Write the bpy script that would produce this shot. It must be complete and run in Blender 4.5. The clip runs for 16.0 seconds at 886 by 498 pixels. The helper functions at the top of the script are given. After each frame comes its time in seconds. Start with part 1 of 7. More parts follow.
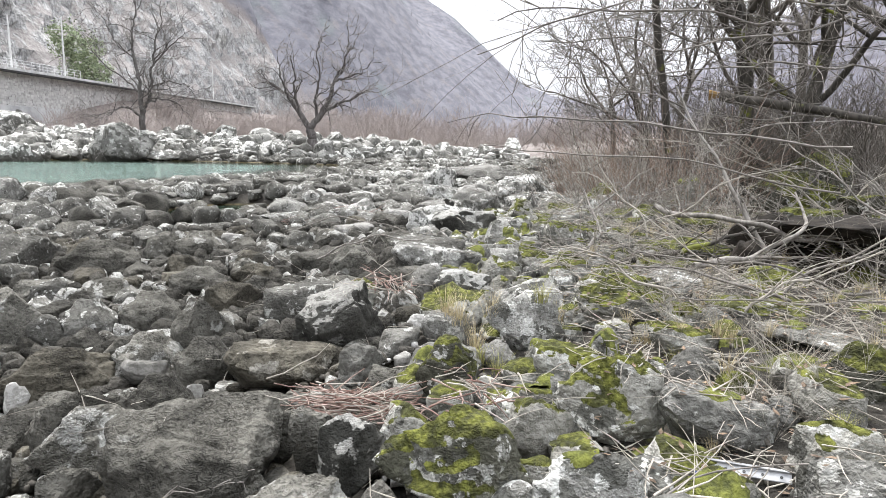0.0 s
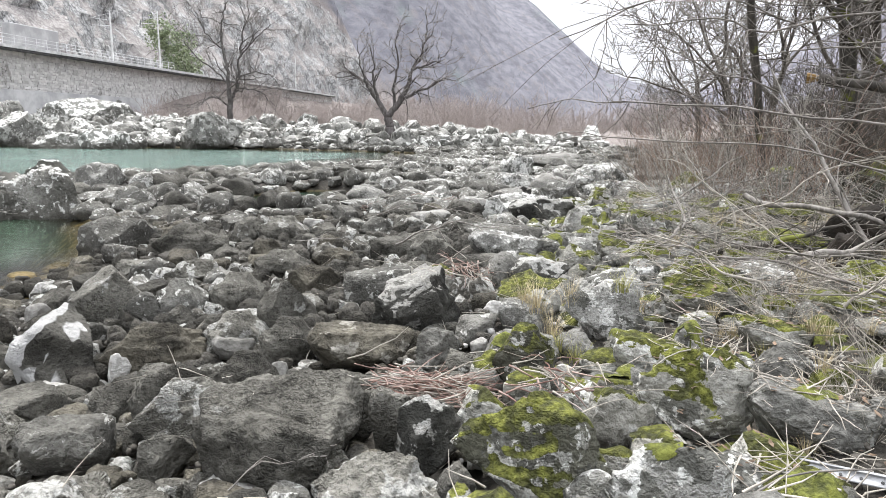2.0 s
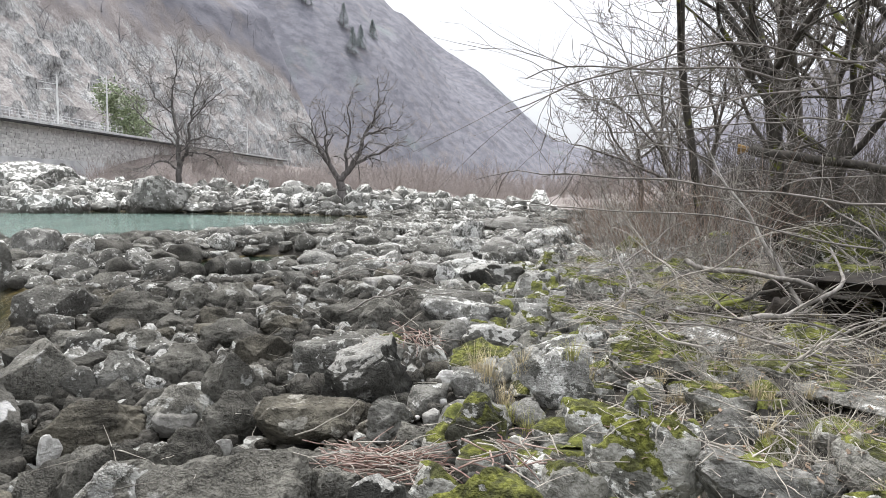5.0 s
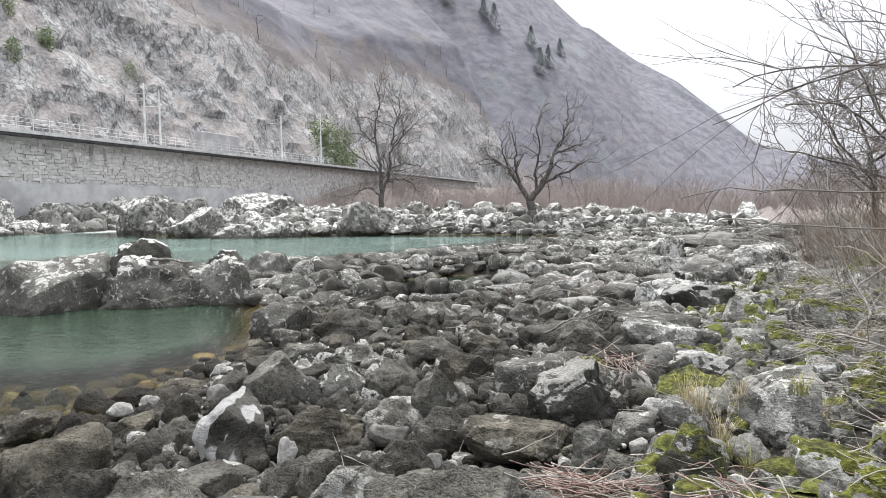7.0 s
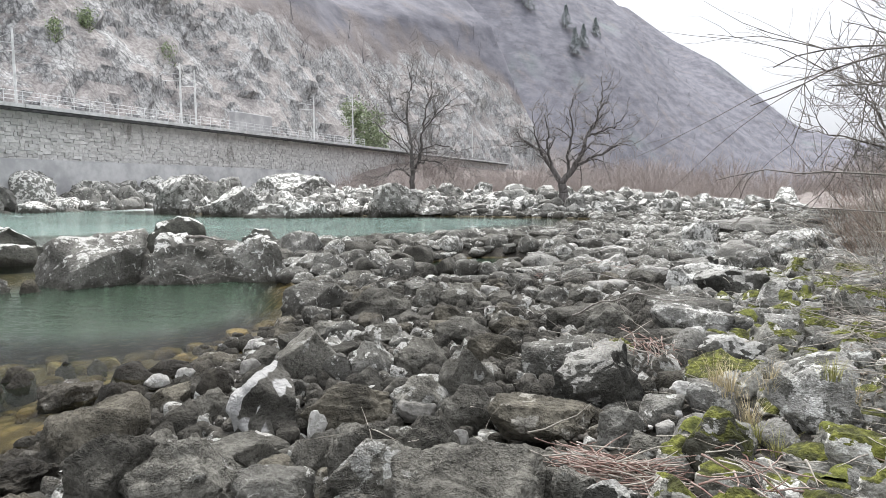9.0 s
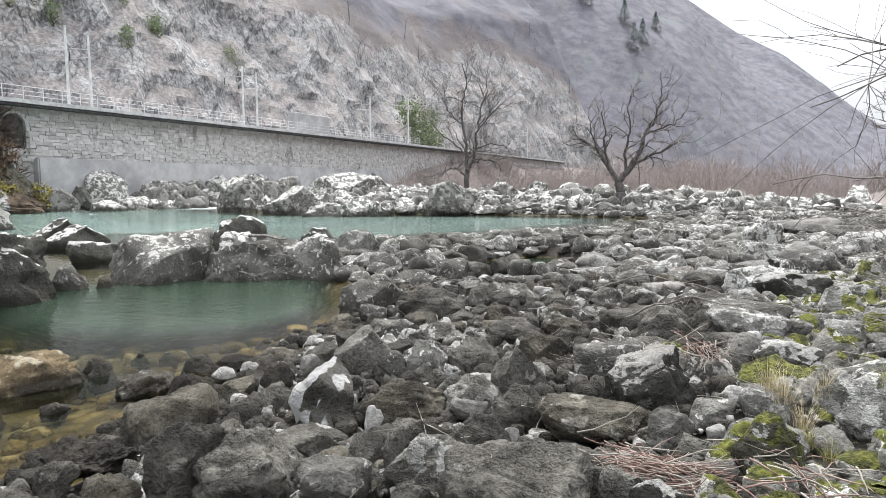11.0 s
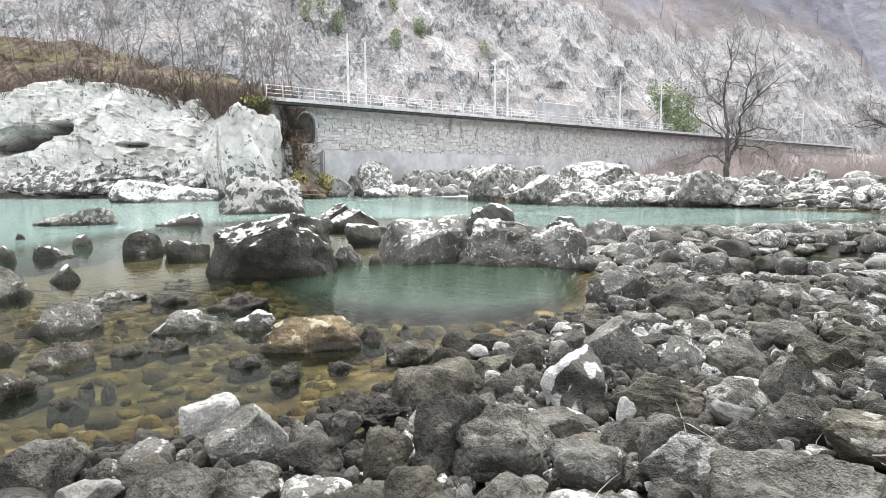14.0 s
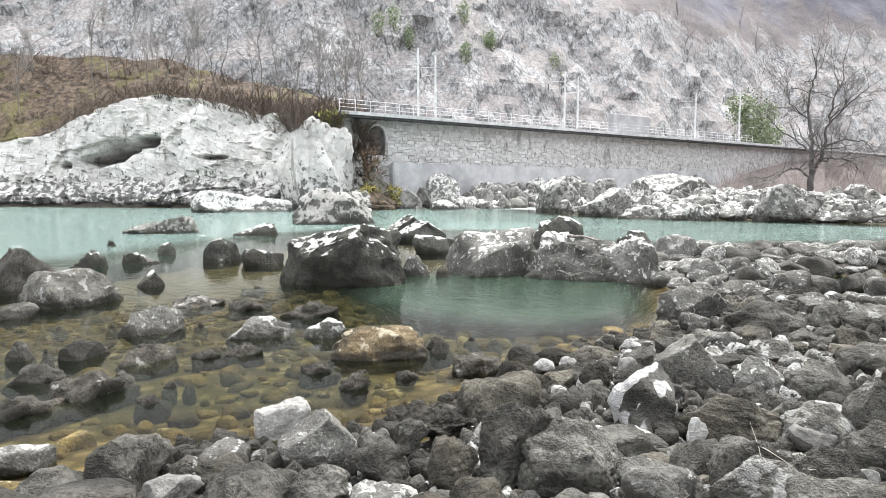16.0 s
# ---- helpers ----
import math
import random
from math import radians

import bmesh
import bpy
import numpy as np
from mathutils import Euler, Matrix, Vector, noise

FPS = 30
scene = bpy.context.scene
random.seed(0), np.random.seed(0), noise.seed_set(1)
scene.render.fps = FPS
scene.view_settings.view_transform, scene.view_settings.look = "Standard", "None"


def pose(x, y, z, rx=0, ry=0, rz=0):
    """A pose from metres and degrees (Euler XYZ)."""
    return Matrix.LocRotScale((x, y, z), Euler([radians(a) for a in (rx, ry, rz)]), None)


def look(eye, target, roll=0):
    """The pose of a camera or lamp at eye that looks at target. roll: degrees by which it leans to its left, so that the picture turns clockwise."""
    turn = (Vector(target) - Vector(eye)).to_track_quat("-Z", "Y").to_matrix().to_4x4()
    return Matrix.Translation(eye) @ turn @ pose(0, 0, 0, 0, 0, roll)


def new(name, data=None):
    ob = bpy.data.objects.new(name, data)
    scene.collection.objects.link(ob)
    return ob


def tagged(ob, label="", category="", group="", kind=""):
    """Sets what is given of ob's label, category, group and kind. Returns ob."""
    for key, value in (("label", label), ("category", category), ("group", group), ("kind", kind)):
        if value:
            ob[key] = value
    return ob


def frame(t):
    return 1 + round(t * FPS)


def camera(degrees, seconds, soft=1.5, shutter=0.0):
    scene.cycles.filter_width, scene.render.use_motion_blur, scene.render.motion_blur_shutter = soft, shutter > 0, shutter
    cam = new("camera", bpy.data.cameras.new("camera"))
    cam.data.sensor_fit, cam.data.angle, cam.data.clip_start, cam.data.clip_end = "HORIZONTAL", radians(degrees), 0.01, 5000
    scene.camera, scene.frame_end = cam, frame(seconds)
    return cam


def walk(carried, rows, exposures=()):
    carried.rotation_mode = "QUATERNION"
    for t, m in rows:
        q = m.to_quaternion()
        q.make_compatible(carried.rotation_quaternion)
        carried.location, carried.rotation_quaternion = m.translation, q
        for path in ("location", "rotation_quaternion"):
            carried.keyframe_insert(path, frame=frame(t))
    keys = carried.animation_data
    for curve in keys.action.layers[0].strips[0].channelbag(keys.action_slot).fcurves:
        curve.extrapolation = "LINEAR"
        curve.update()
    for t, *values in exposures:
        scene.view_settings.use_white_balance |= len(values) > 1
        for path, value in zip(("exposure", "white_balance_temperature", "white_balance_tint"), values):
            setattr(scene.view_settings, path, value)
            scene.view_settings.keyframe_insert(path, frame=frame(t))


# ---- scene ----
cam = camera(69.3, 16.0, 0.7)
PATH = [
    (0, (-0.011, 0.07, 2.002), (-0.01, 2.04, 1.658), 1.4),
    (0.5, (-0.016, 0.072, 1.996), (-0.048, 2.037, 1.624), 1.6),
    (1, (-0.033, 0.065, 1.994), (-0.145, 2.024, 1.61), 1.8),
    (1.5, (-0.037, 0.072, 1.992), (-0.241, 2.024, 1.604), 1.1),
    (2, (-0.035, 0.06, 1.991), (-0.263, 2.01, 1.606), 1.2),
    (2.5, (-0.035, 0.06, 1.993), (-0.243, 2.012, 1.611), 1.3),
    (3, (-0.036, 0.059, 1.989), (-0.247, 2.008, 1.597), 1.9),
    (3.5, (-0.025, 0.062, 1.995), (-0.188, 2.017, 1.607), 2.2),
    (4, (-0.013, 0.05, 2.038), (-0.111, 2.037, 1.838), 1.4),
    (4.2, (-0.012, 0.048, 2.03), (-0.091, 2.038, 1.846), 1.3),
    (6.3, (-0.053, 0.069, 2.045), (-0.286, 2.046, 1.843), 1.0),
    (6.5, (-0.05, 0.009, 2.044), (-0.399, 1.969, 1.85), 0.6),
    (7, (-0.086, -0.009, 2.07), (-0.749, 1.873, 1.935), -0.7),
    (7.5, (-0.082, -0.037, 2.063), (-0.924, 1.774, 1.958), -0.8),
    (8, (-0.062, -0.011, 2.054), (-0.799, 1.841, 1.889), -1.2),
    (8.5, (-0.059, -0.023, 2.05), (-0.767, 1.839, 1.878), 0.2),
    (9, (-0.073, -0.03, 2.054), (-0.822, 1.814, 1.864), -0.1),
    (9.2, (-0.075, -0.036, 2.051), (-0.862, 1.793, 1.866), -0.2),
    (11.3, (0.0, -0.165, 2.098), (-0.925, 1.598, 1.91), -0.7),
    (11.5, (0.006, -0.173, 2.088), (-0.938, 1.581, 1.905), -1.1),
    (12, (-0.014, -0.194, 2.09), (-1.0, 1.534, 1.876), -0.9),
    (12.5, (-0.03, -0.21, 2.083), (-1.209, 1.392, 1.864), -0.9),
    (13, (-0.061, -0.23, 2.083), (-1.385, 1.252, 1.855), 0.1),
    (13.5, (-0.107, -0.184, 2.089), (-1.522, 1.21, 1.857), -0.0),
    (14, (-0.066, -0.27, 2.087), (-1.553, 1.048, 1.862), -0.2),
    (14.5, (-0.051, -0.278, 2.09), (-1.629, 0.932, 1.873), -0.4),
    (15, (-0.03, -0.308, 2.099), (-1.643, 0.86, 1.904), -0.5),
    (15.5, (-0.073, -0.27, 2.092), (-1.672, 0.914, 1.887), -0.2),
    (16, (-0.026, -0.317, 2.101), (-1.645, 0.841, 1.913), 0.1),
]
EXPOSURES = [(0, 1.34), (3, 1.33), (4, 1.18), (6.5, 1.04), (9, 1.06), (12, 1.16), (12.5, 1.55), (13, 1.56), (16, 1.54)]
walk(cam, [(t, look(eye, target, roll)) for t, eye, target, roll in PATH], EXPOSURES)

# world: a bright overcast sky, with a weak, very soft sun behind the cloud
SUN_ELEVATION, SUN_BEARING = radians(60), radians(-25)
world = bpy.data.worlds.new("overcast_sky")
scene.world = world
world.use_nodes = True
wn, wl = world.node_tree.nodes, world.node_tree.links
sky = wn.new("ShaderNodeTexSky")
sky.sky_type, sky.sun_disc = "NISHITA", False
sky.sun_elevation, sky.sun_rotation = SUN_ELEVATION, SUN_BEARING
sky.dust_density, sky.air_density, sky.ozone_density = 6.0, 1.0, 1.0
# closed cloud, brighter overhead than towards the horizon, as an overcast sky is
place = wn.new("ShaderNodeTexCoord")
split = wn.new("ShaderNodeSeparateXYZ")
wl.new(place.outputs["Generated"], split.inputs[0])
rise = wn.new("ShaderNodeMapRange")
for key, value in zip(("From Min", "From Max", "To Min", "To Max"), (0.0, 1.0, 3.2, 15.0)):
    rise.inputs[key].default_value = value
wl.new(split.outputs["Z"], rise.inputs["Value"])
veil = wn.new("ShaderNodeMixRGB")
veil.blend_type = "MULTIPLY"
veil.inputs["Fac"].default_value = 1.0
veil.inputs["Color1"].default_value = (0.97, 1.0, 1.07, 1)
wl.new(rise.outputs[0], veil.inputs["Color2"])
cloud = wn.new("ShaderNodeMixRGB")
cloud.inputs["Fac"].default_value = 0.9
wl.new(veil.outputs[0], cloud.inputs["Color2"])
wl.new(sky.outputs["Color"], cloud.inputs["Color1"])
wl.new(cloud.outputs["Color"], wn["Background"].inputs["Color"])
wn["Background"].inputs["Strength"].default_value = 0.104

sun = new("sun", bpy.data.lights.new("sun", "SUN"))
sun.data.energy, sun.data.angle, sun.data.color = 2.1, radians(12), (1.0, 0.985, 0.97)
sun.matrix_world = look((0, 0, 0), (-math.sin(SUN_BEARING) * math.cos(SUN_ELEVATION), -math.cos(SUN_BEARING) * math.cos(SUN_ELEVATION), -math.sin(SUN_ELEVATION)))

# ---- the lie of the land: heights in metres over the river's surface ----
def lattice(ix, iy, seed):
    n = (ix.astype(np.int64) * 374761393 + iy.astype(np.int64) * 668265263 + seed * 974711) & 0x7FFFFFFF
    n = ((n ^ (n >> 13)) * 1274126177) & 0x7FFFFFFF
    return ((n ^ (n >> 16)) & 0xFFFF) / 65535.0


def vnoise(x, y, seed=0):
    """Smooth noise from 0 to 1 over arrays."""
    x, y = np.asarray(x, float), np.asarray(y, float)
    ix, iy = np.floor(x), np.floor(y)
    u, v = x - ix, y - iy
    u, v = u * u * (3 - 2 * u), v * v * (3 - 2 * v)
    a, b = lattice(ix, iy, seed), lattice(ix + 1, iy, seed)
    c, d = lattice(ix, iy + 1, seed), lattice(ix + 1, iy + 1, seed)
    return (a * (1 - u) + b * u) * (1 - v) + (c * (1 - u) + d * u) * v


def fbm(x, y, seed=0, octaves=4):
    total, gain = 0.0, 0.5
    for o in range(octaves):
        total = total + gain * (vnoise(x, y, seed + o) - 0.5)
        x, y, gain = np.asarray(x) * 2.03, np.asarray(y) * 2.03, gain * 0.5
    return total


def chips(x, y, seed=0):
    """Angular noise: flat steps with crooked borders."""
    wx, wy = x + 1.3 * vnoise(x * 0.9, y * 0.9, seed + 3), y + 1.3 * vnoise(x * 0.9, y * 0.9, seed + 5)
    return lattice(np.floor(wx), np.floor(wy), seed) - 0.5


def ramp(v, a, b):
    t = np.clip((np.asarray(v, float) - a) / (b - a), 0, 1)
    return t * t * (3 - 2 * t)


# the shore of the bank on which one stands, from south to north, then the rock ledge across the inlet
SHORE = [(-16, -90), (-9, -30), (-6.2, -8), (-5.2, 0), (-4.7, 1.4), (-4.3, 2.4), (-4.9, 4.0), (-5.2, 6.0), (-6.3, 9.0), (-8.0, 11.0), (-9.8, 13.4),
         (-13.0, 16.8), (-12.2, 19.5), (-10.2, 23), (-7.9, 27), (-5.8, 35), (-7, 43.6), (-12, 44), (-21, 43.5), (-27, 40.5), (-34, 39),
         (-43, 43), (-46, 62), (-46, 120), (-42, 200), (-20, 330), (300, 420), (900, 420), (900, -90)]
# the far bank, under the railway wall and the white cliff
FAR = [(-56.5, 400), (-56.5, 60), (-57, 40), (-61, 33), (-66, 24), (-76, 14), (-86, 4), (-100, -30), (-120, -90), (-900, -90), (-900, 400)]


def shore_distance(x, y, line):
    """Signed distance to a closed outline, positive inside."""
    x, y = np.asarray(x, float), np.asarray(y, float)
    best, inside = np.full(x.shape, 1e9), np.zeros(x.shape, bool)
    for (ax, ay), (bx, by) in zip(line, line[1:] + line[:1]):
        dx, dy = bx - ax, by - ay
        t = np.clip(((x - ax) * dx + (y - ay) * dy) / (dx * dx + dy * dy), 0, 1)
        best = np.minimum(best, (x - ax - t * dx) ** 2 + (y - ay - t * dy) ** 2)
        if ay != by:
            inside ^= ((ay > y) != (by > y)) & (x < ax + (y - ay) * dx / dy)
    best = np.sqrt(best)
    return np.where(inside, best, -best)


def ground(x, y):
    x, y = np.asarray(x, float), np.asarray(y, float)
    s = shore_distance(x, y, SHORE) + 0.5 * fbm(x / 1.7, y / 1.7, 11, 3)
    f = shore_distance(x, y, FAR)
    land = (0.62 - 0.3 * ramp(y, 7, 18)) * (1 - np.exp(-np.maximum(s, 0) / 4.0))
    near = ramp(y, 16, 5)
    hollow = 0.42 * np.exp(-((x - 2.75) / 0.55) ** 2 - ((y - 4.45) / 0.42) ** 2)  # washed out under the bank
    land = land + near * (0.35 * ramp(x, -2.6, 0.6) + 0.30 * ramp(x, 0.3, 2.5))
    east = x - 2.4 - 0.09 * np.maximum(y - 5, 0)
    land = land + 0.85 * ramp(east, 0, 5.5) + 2.2 * ramp(east, 5, 24) + 6 * ramp(east, 25, 120)
    land = land + 1.1 * ramp(y, 42, 60) * ramp(x, 2, -8) * ramp(s, 0, 8)
    land = land + 0.10 * fbm(x / 0.9, y / 0.9, 3, 3) * ramp(s, 0, 2) - hollow
    pool = np.hypot((x + 9.6) / 3.6, (y - 8.6) / 3.4)
    deep = 0.16 + 0.75 * ramp(pool, 1.15, 0.5) + 1.5 * ramp(s, -12, -19) + 1.3 * ramp(y, 14, 22) * ramp(s, -1, -5)
    bed = -deep * ramp(s, 0.1, -1.6) - 0.02 + 0.10 * fbm(x / 0.6, y / 0.6, 7, 3)
    z = np.where(s > 0, land + 0.02, bed)
    bank = np.where(f > 0, 0.4 + 1.6 * ramp(f, 0, 4) + 0.3 * fbm(x / 3, y / 3, 5, 3), -9)
    z = np.maximum(z, np.where(f > -3, np.maximum(bank, -1.5 * ramp(f, 0, -3)), -9))
    z = z + (6.2 + 1.6 * fbm(x / 6, y / 6, 15, 3)) * ramp(x, -47, -56.5) * ramp(y, 82, 122) * ramp(y, 420, 380)  # earth heaped against the railway wall
    puddle = np.hypot((x + 5.5) / 1.6, (y - 15.8) / 2.3)
    return z * ramp(puddle, 0.75, 1.25) - 0.55 * ramp(puddle, 1.1, 0.7)


def height(x, y):
    return float(ground(np.array([x]), np.array([y]))[0])

# ---- materials ----
class Shade:
    """A node material under construction."""

    def __init__(self, name, roughness=0.9):
        self.mat = bpy.data.materials.new(name)
        self.mat.use_nodes = True
        self.nodes, self.links = self.mat.node_tree.nodes, self.mat.node_tree.links
        self.bsdf = self.nodes["Principled BSDF"]
        self.bsdf.inputs["Roughness"].default_value = roughness
        self.bsdf.inputs["Specular IOR Level"].default_value = 0.3

    def put(self, socket, value):
        if isinstance(value, bpy.types.NodeSocket):
            self.links.new(value, socket)
        elif isinstance(value, tuple) and len(value) == 3 and socket.type == "RGBA":
            socket.default_value = (*value, 1)
        else:
            socket.default_value = value

    def node(self, kind, out=0, **inputs):
        n = self.nodes.new("ShaderNode" + kind)
        for key, value in inputs.items():
            self.put(n.inputs[key.replace("_", " ")], value)
        return n.outputs[out]

    def place(self, own=True):
        """World position, moved by each thing's own random number."""
        position = self.nodes.new("ShaderNodeNewGeometry").outputs["Position"]
        if not own:
            return position
        info = self.nodes.new("ShaderNodeObjectInfo").outputs["Random"]
        n = self.nodes.new("ShaderNodeVectorMath")
        n.operation = "MULTIPLY_ADD"
        self.links.new(info, n.inputs[0])
        n.inputs[1].default_value = (31.0, 17.0, 23.0)
        self.links.new(position, n.inputs[2])
        return n.outputs[0]

    def noise(self, where, scale, detail=4.0, rough=0.55, warp=0.0):
        return self.node("TexNoise", Vector=where, Scale=scale, Detail=detail, Roughness=rough, Distortion=warp)

    def stretched(self, where, scales):
        n = self.nodes.new("ShaderNodeVectorMath")
        n.operation = "MULTIPLY"
        self.links.new(where, n.inputs[0])
        n.inputs[1].default_value = scales
        return n.outputs[0]

    def step(self, value, low, high, a=0.0, b=1.0):
        n = self.nodes.new("ShaderNodeMapRange")
        n.interpolation_type = "SMOOTHSTEP"
        for key, v in zip(("Value", "From Min", "From Max", "To Min", "To Max"), (value, low, high, a, b)):
            self.put(n.inputs[key], v)
        return n.outputs[0]

    def math(self, op, a, b=0.0):
        n = self.nodes.new("ShaderNodeMath")
        n.operation = op
        self.put(n.inputs[0], a)
        self.put(n.inputs[1], b)
        return n.outputs[0]

    def mix(self, fac, a, b, blend="MIX"):
        n = self.nodes.new("ShaderNodeMixRGB")
        n.blend_type = blend
        for key, v in zip(("Fac", "Color1", "Color2"), (fac, a, b)):
            self.put(n.inputs[key], v)
        return n.outputs[0]

    def axis(self, vector, index):
        n = self.nodes.new("ShaderNodeSeparateXYZ")
        self.links.new(vector, n.inputs[0])
        return n.outputs[index]

    def upward(self):
        return self.axis(self.nodes.new("ShaderNodeNewGeometry").outputs["Normal"], 2)

    def bump(self, value, strength, distance):
        n = self.nodes.new("ShaderNodeBump")
        self.put(n.inputs["Height"], value)
        n.inputs["Strength"].default_value, n.inputs["Distance"].default_value = strength, distance
        self.links.new(n.outputs[0], self.bsdf.inputs["Normal"])

    def random(self, island=False):
        if island:
            return self.nodes.new("ShaderNodeNewGeometry").outputs["Random Per Island"]
        return self.nodes.new("ShaderNodeObjectInfo").outputs["Random"]

    def done(self, colour, roughness=None):
        self.put(self.bsdf.inputs["Base Color"], colour)
        if roughness is not None:
            self.put(self.bsdf.inputs["Roughness"], roughness)
        return self.mat


MOSS_DARK, MOSS_BRIGHT = (0.052, 0.054, 0.015), (0.165, 0.172, 0.035)


def rock_material(name, dark, mid, pale, pale_from=0.62, black=0.0, moss=0.0, crust=0.5, tide=None, island=False, size=1.0, shift=0.35, face=None, cap=0.0):
    """Weathered limestone. pale_from: how much of it is bare and light; black: lichen; moss on what faces up; crust:
    knobby growth, shade painted in its pits;
    tide: height of the dark high-water stain; face: the way that a bare broken side faces; cap: bleached tops; size:
    how coarse all of it is."""
    s = Shade(name, 0.92)
    where = s.place()
    broad = s.noise(where, 2.4 / size, 3, 0.55, 0.3)
    grain = s.noise(where, 36 / size, 3, 0.55)
    lumps = s.noise(where, 11 / size, 3, 0.5, 0.2)
    warped = s.nodes.new("ShaderNodeVectorMath")
    warped.operation = "MULTIPLY_ADD"
    swirl = s.nodes.new("ShaderNodeTexNoise")
    s.put(swirl.inputs["Vector"], where)
    swirl.inputs["Scale"].default_value, swirl.inputs["Detail"].default_value = 24 / size, 3.0
    s.links.new(swirl.outputs["Color"], warped.inputs[0])
    warped.inputs[1].default_value = (0.075 * size,) * 3
    s.links.new(s.stretched(where, (1, 1, 1.5)), warped.inputs[2])
    cell = s.nodes.new("ShaderNodeTexVoronoi")
    s.links.new(warped.outputs[0], cell.inputs["Vector"])
    cell.inputs["Scale"].default_value = 74 / size
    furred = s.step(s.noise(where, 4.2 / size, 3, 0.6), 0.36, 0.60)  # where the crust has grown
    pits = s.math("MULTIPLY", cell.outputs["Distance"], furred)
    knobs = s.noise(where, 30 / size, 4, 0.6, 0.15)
    colour = s.mix(s.step(broad, 0.40, 0.60), dark, mid)
    lean = s.math("MULTIPLY", s.math("SUBTRACT", s.random(island), 0.5), shift)
    spots = s.math("ADD", s.noise(where, 5.5 / size, 6, 0.62, 0.2), lean)
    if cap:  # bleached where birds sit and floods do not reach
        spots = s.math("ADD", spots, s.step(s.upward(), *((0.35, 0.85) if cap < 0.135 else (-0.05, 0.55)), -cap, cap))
    colour = s.mix(s.step(spots, pale_from, pale_from + 0.035), colour, pale)
    if black:
        blotch = s.math("ADD", s.noise(where, 8.5 / size, 5, 0.6, 0.3), s.math("MULTIPLY", lean, 0.4))
        colour = s.mix(s.step(blotch, 0.645 - black, 0.67 - black, 0, 0.85), colour, (0.075, 0.075, 0.066))
        flakes = s.noise(where, 12 / size, 5, 0.62, 0.3)
        colour = s.mix(s.step(flakes, 0.585, 0.615, 0, 0.85), colour, (0.50, 0.505, 0.485))
    colour = s.mix(s.step(grain, 0.38, 0.62), s.mix(1.0, colour, (0.83, 0.825, 0.81), "MULTIPLY"), s.mix(1.0, colour, (1.13, 1.13, 1.125), "MULTIPLY"))
    # pits and dips of the crust darkened in colour, as their small shadows
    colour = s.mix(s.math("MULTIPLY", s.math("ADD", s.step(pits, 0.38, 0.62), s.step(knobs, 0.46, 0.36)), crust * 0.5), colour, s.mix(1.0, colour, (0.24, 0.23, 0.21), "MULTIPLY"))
    colour = s.mix(1.0, colour, s.mix(s.random(island), (0.60, 0.585, 0.56), (1.24, 1.23, 1.21)), "MULTIPLY")
    if face:  # one freshly broken side
        n = s.nodes.new("ShaderNodeVectorMath")
        n.operation = "DOT_PRODUCT"
        s.links.new(s.nodes.new("ShaderNodeNewGeometry").outputs["Normal"], n.inputs[0])
        n.inputs[1].default_value = face
        fresh = s.math("ADD", n.outputs["Value"], s.math("MULTIPLY", s.math("SUBTRACT", broad, 0.5), 0.12))
        colour = s.mix(s.step(fresh, 0.26, 0.32), colour, (0.37, 0.366, 0.352))
    rough = 0.92
    if tide is not None:
        level = s.math("ADD", s.axis(s.place(False), 2), s.math("MULTIPLY", s.math("SUBTRACT", s.noise(where, 3.2 / size, 5, 0.62), 0.5), -0.5 * size))
        wet = s.step(level, tide - 0.06 * size, tide + 0.03 * size, 1, 0)
        colour = s.mix(s.math("MULTIPLY", wet, 0.80), colour, (0.036, 0.033, 0.026))
    if moss:
        patch = s.noise(where, 3.4 / size, 7, 0.66, 0.3)
        patch = s.math("ADD", patch, s.step(s.upward(), 0.1, 0.95, -0.28, 0.05))
        green = s.mix(s.step(s.noise(where, 11 / size, 4, 0.6), 0.38, 0.62), MOSS_DARK, MOSS_BRIGHT)
        green = s.mix(s.step(grain, 0.35, 0.65), s.mix(1.0, green, (0.35, 0.36, 0.3), "MULTIPLY"), green)
        colour = s.mix(s.step(patch, 0.56 - moss, 0.585 - moss), colour, green)
    relief = s.math("ADD", s.math("MULTIPLY", lumps, 1.0), s.math("ADD", s.math("MULTIPLY", pits, -0.34 * crust), s.math("MULTIPLY", knobs, 0.95)))
    relief = s.math("ADD", relief, s.math("MULTIPLY", grain, 0.08))
    s.bump(relief, 0.95, (0.022 + 0.036 * crust) * min(size, 2.4))
    return s.done(colour, rough)


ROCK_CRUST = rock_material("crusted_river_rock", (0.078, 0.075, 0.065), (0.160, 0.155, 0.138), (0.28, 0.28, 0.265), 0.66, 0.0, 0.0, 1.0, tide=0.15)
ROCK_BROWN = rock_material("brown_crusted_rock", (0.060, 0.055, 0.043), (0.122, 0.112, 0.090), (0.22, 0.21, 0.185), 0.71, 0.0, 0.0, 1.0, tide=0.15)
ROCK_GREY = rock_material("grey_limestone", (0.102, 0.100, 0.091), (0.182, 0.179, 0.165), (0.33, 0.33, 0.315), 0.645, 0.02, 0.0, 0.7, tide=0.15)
ROCK_LICHEN = rock_material("lichen_limestone", (0.155, 0.154, 0.145), (0.275, 0.274, 0.260), (0.46, 0.461, 0.447), 0.60, 0.07, 0.0, 0.6)
ROCK_PIED = rock_material("dark_rock_with_white_lichen", (0.042, 0.042, 0.037), (0.105, 0.104, 0.095), (0.40, 0.40, 0.385), 0.485, 0.0, 0.0, 0.6, size=0.9, shift=0.05, cap=0.09)
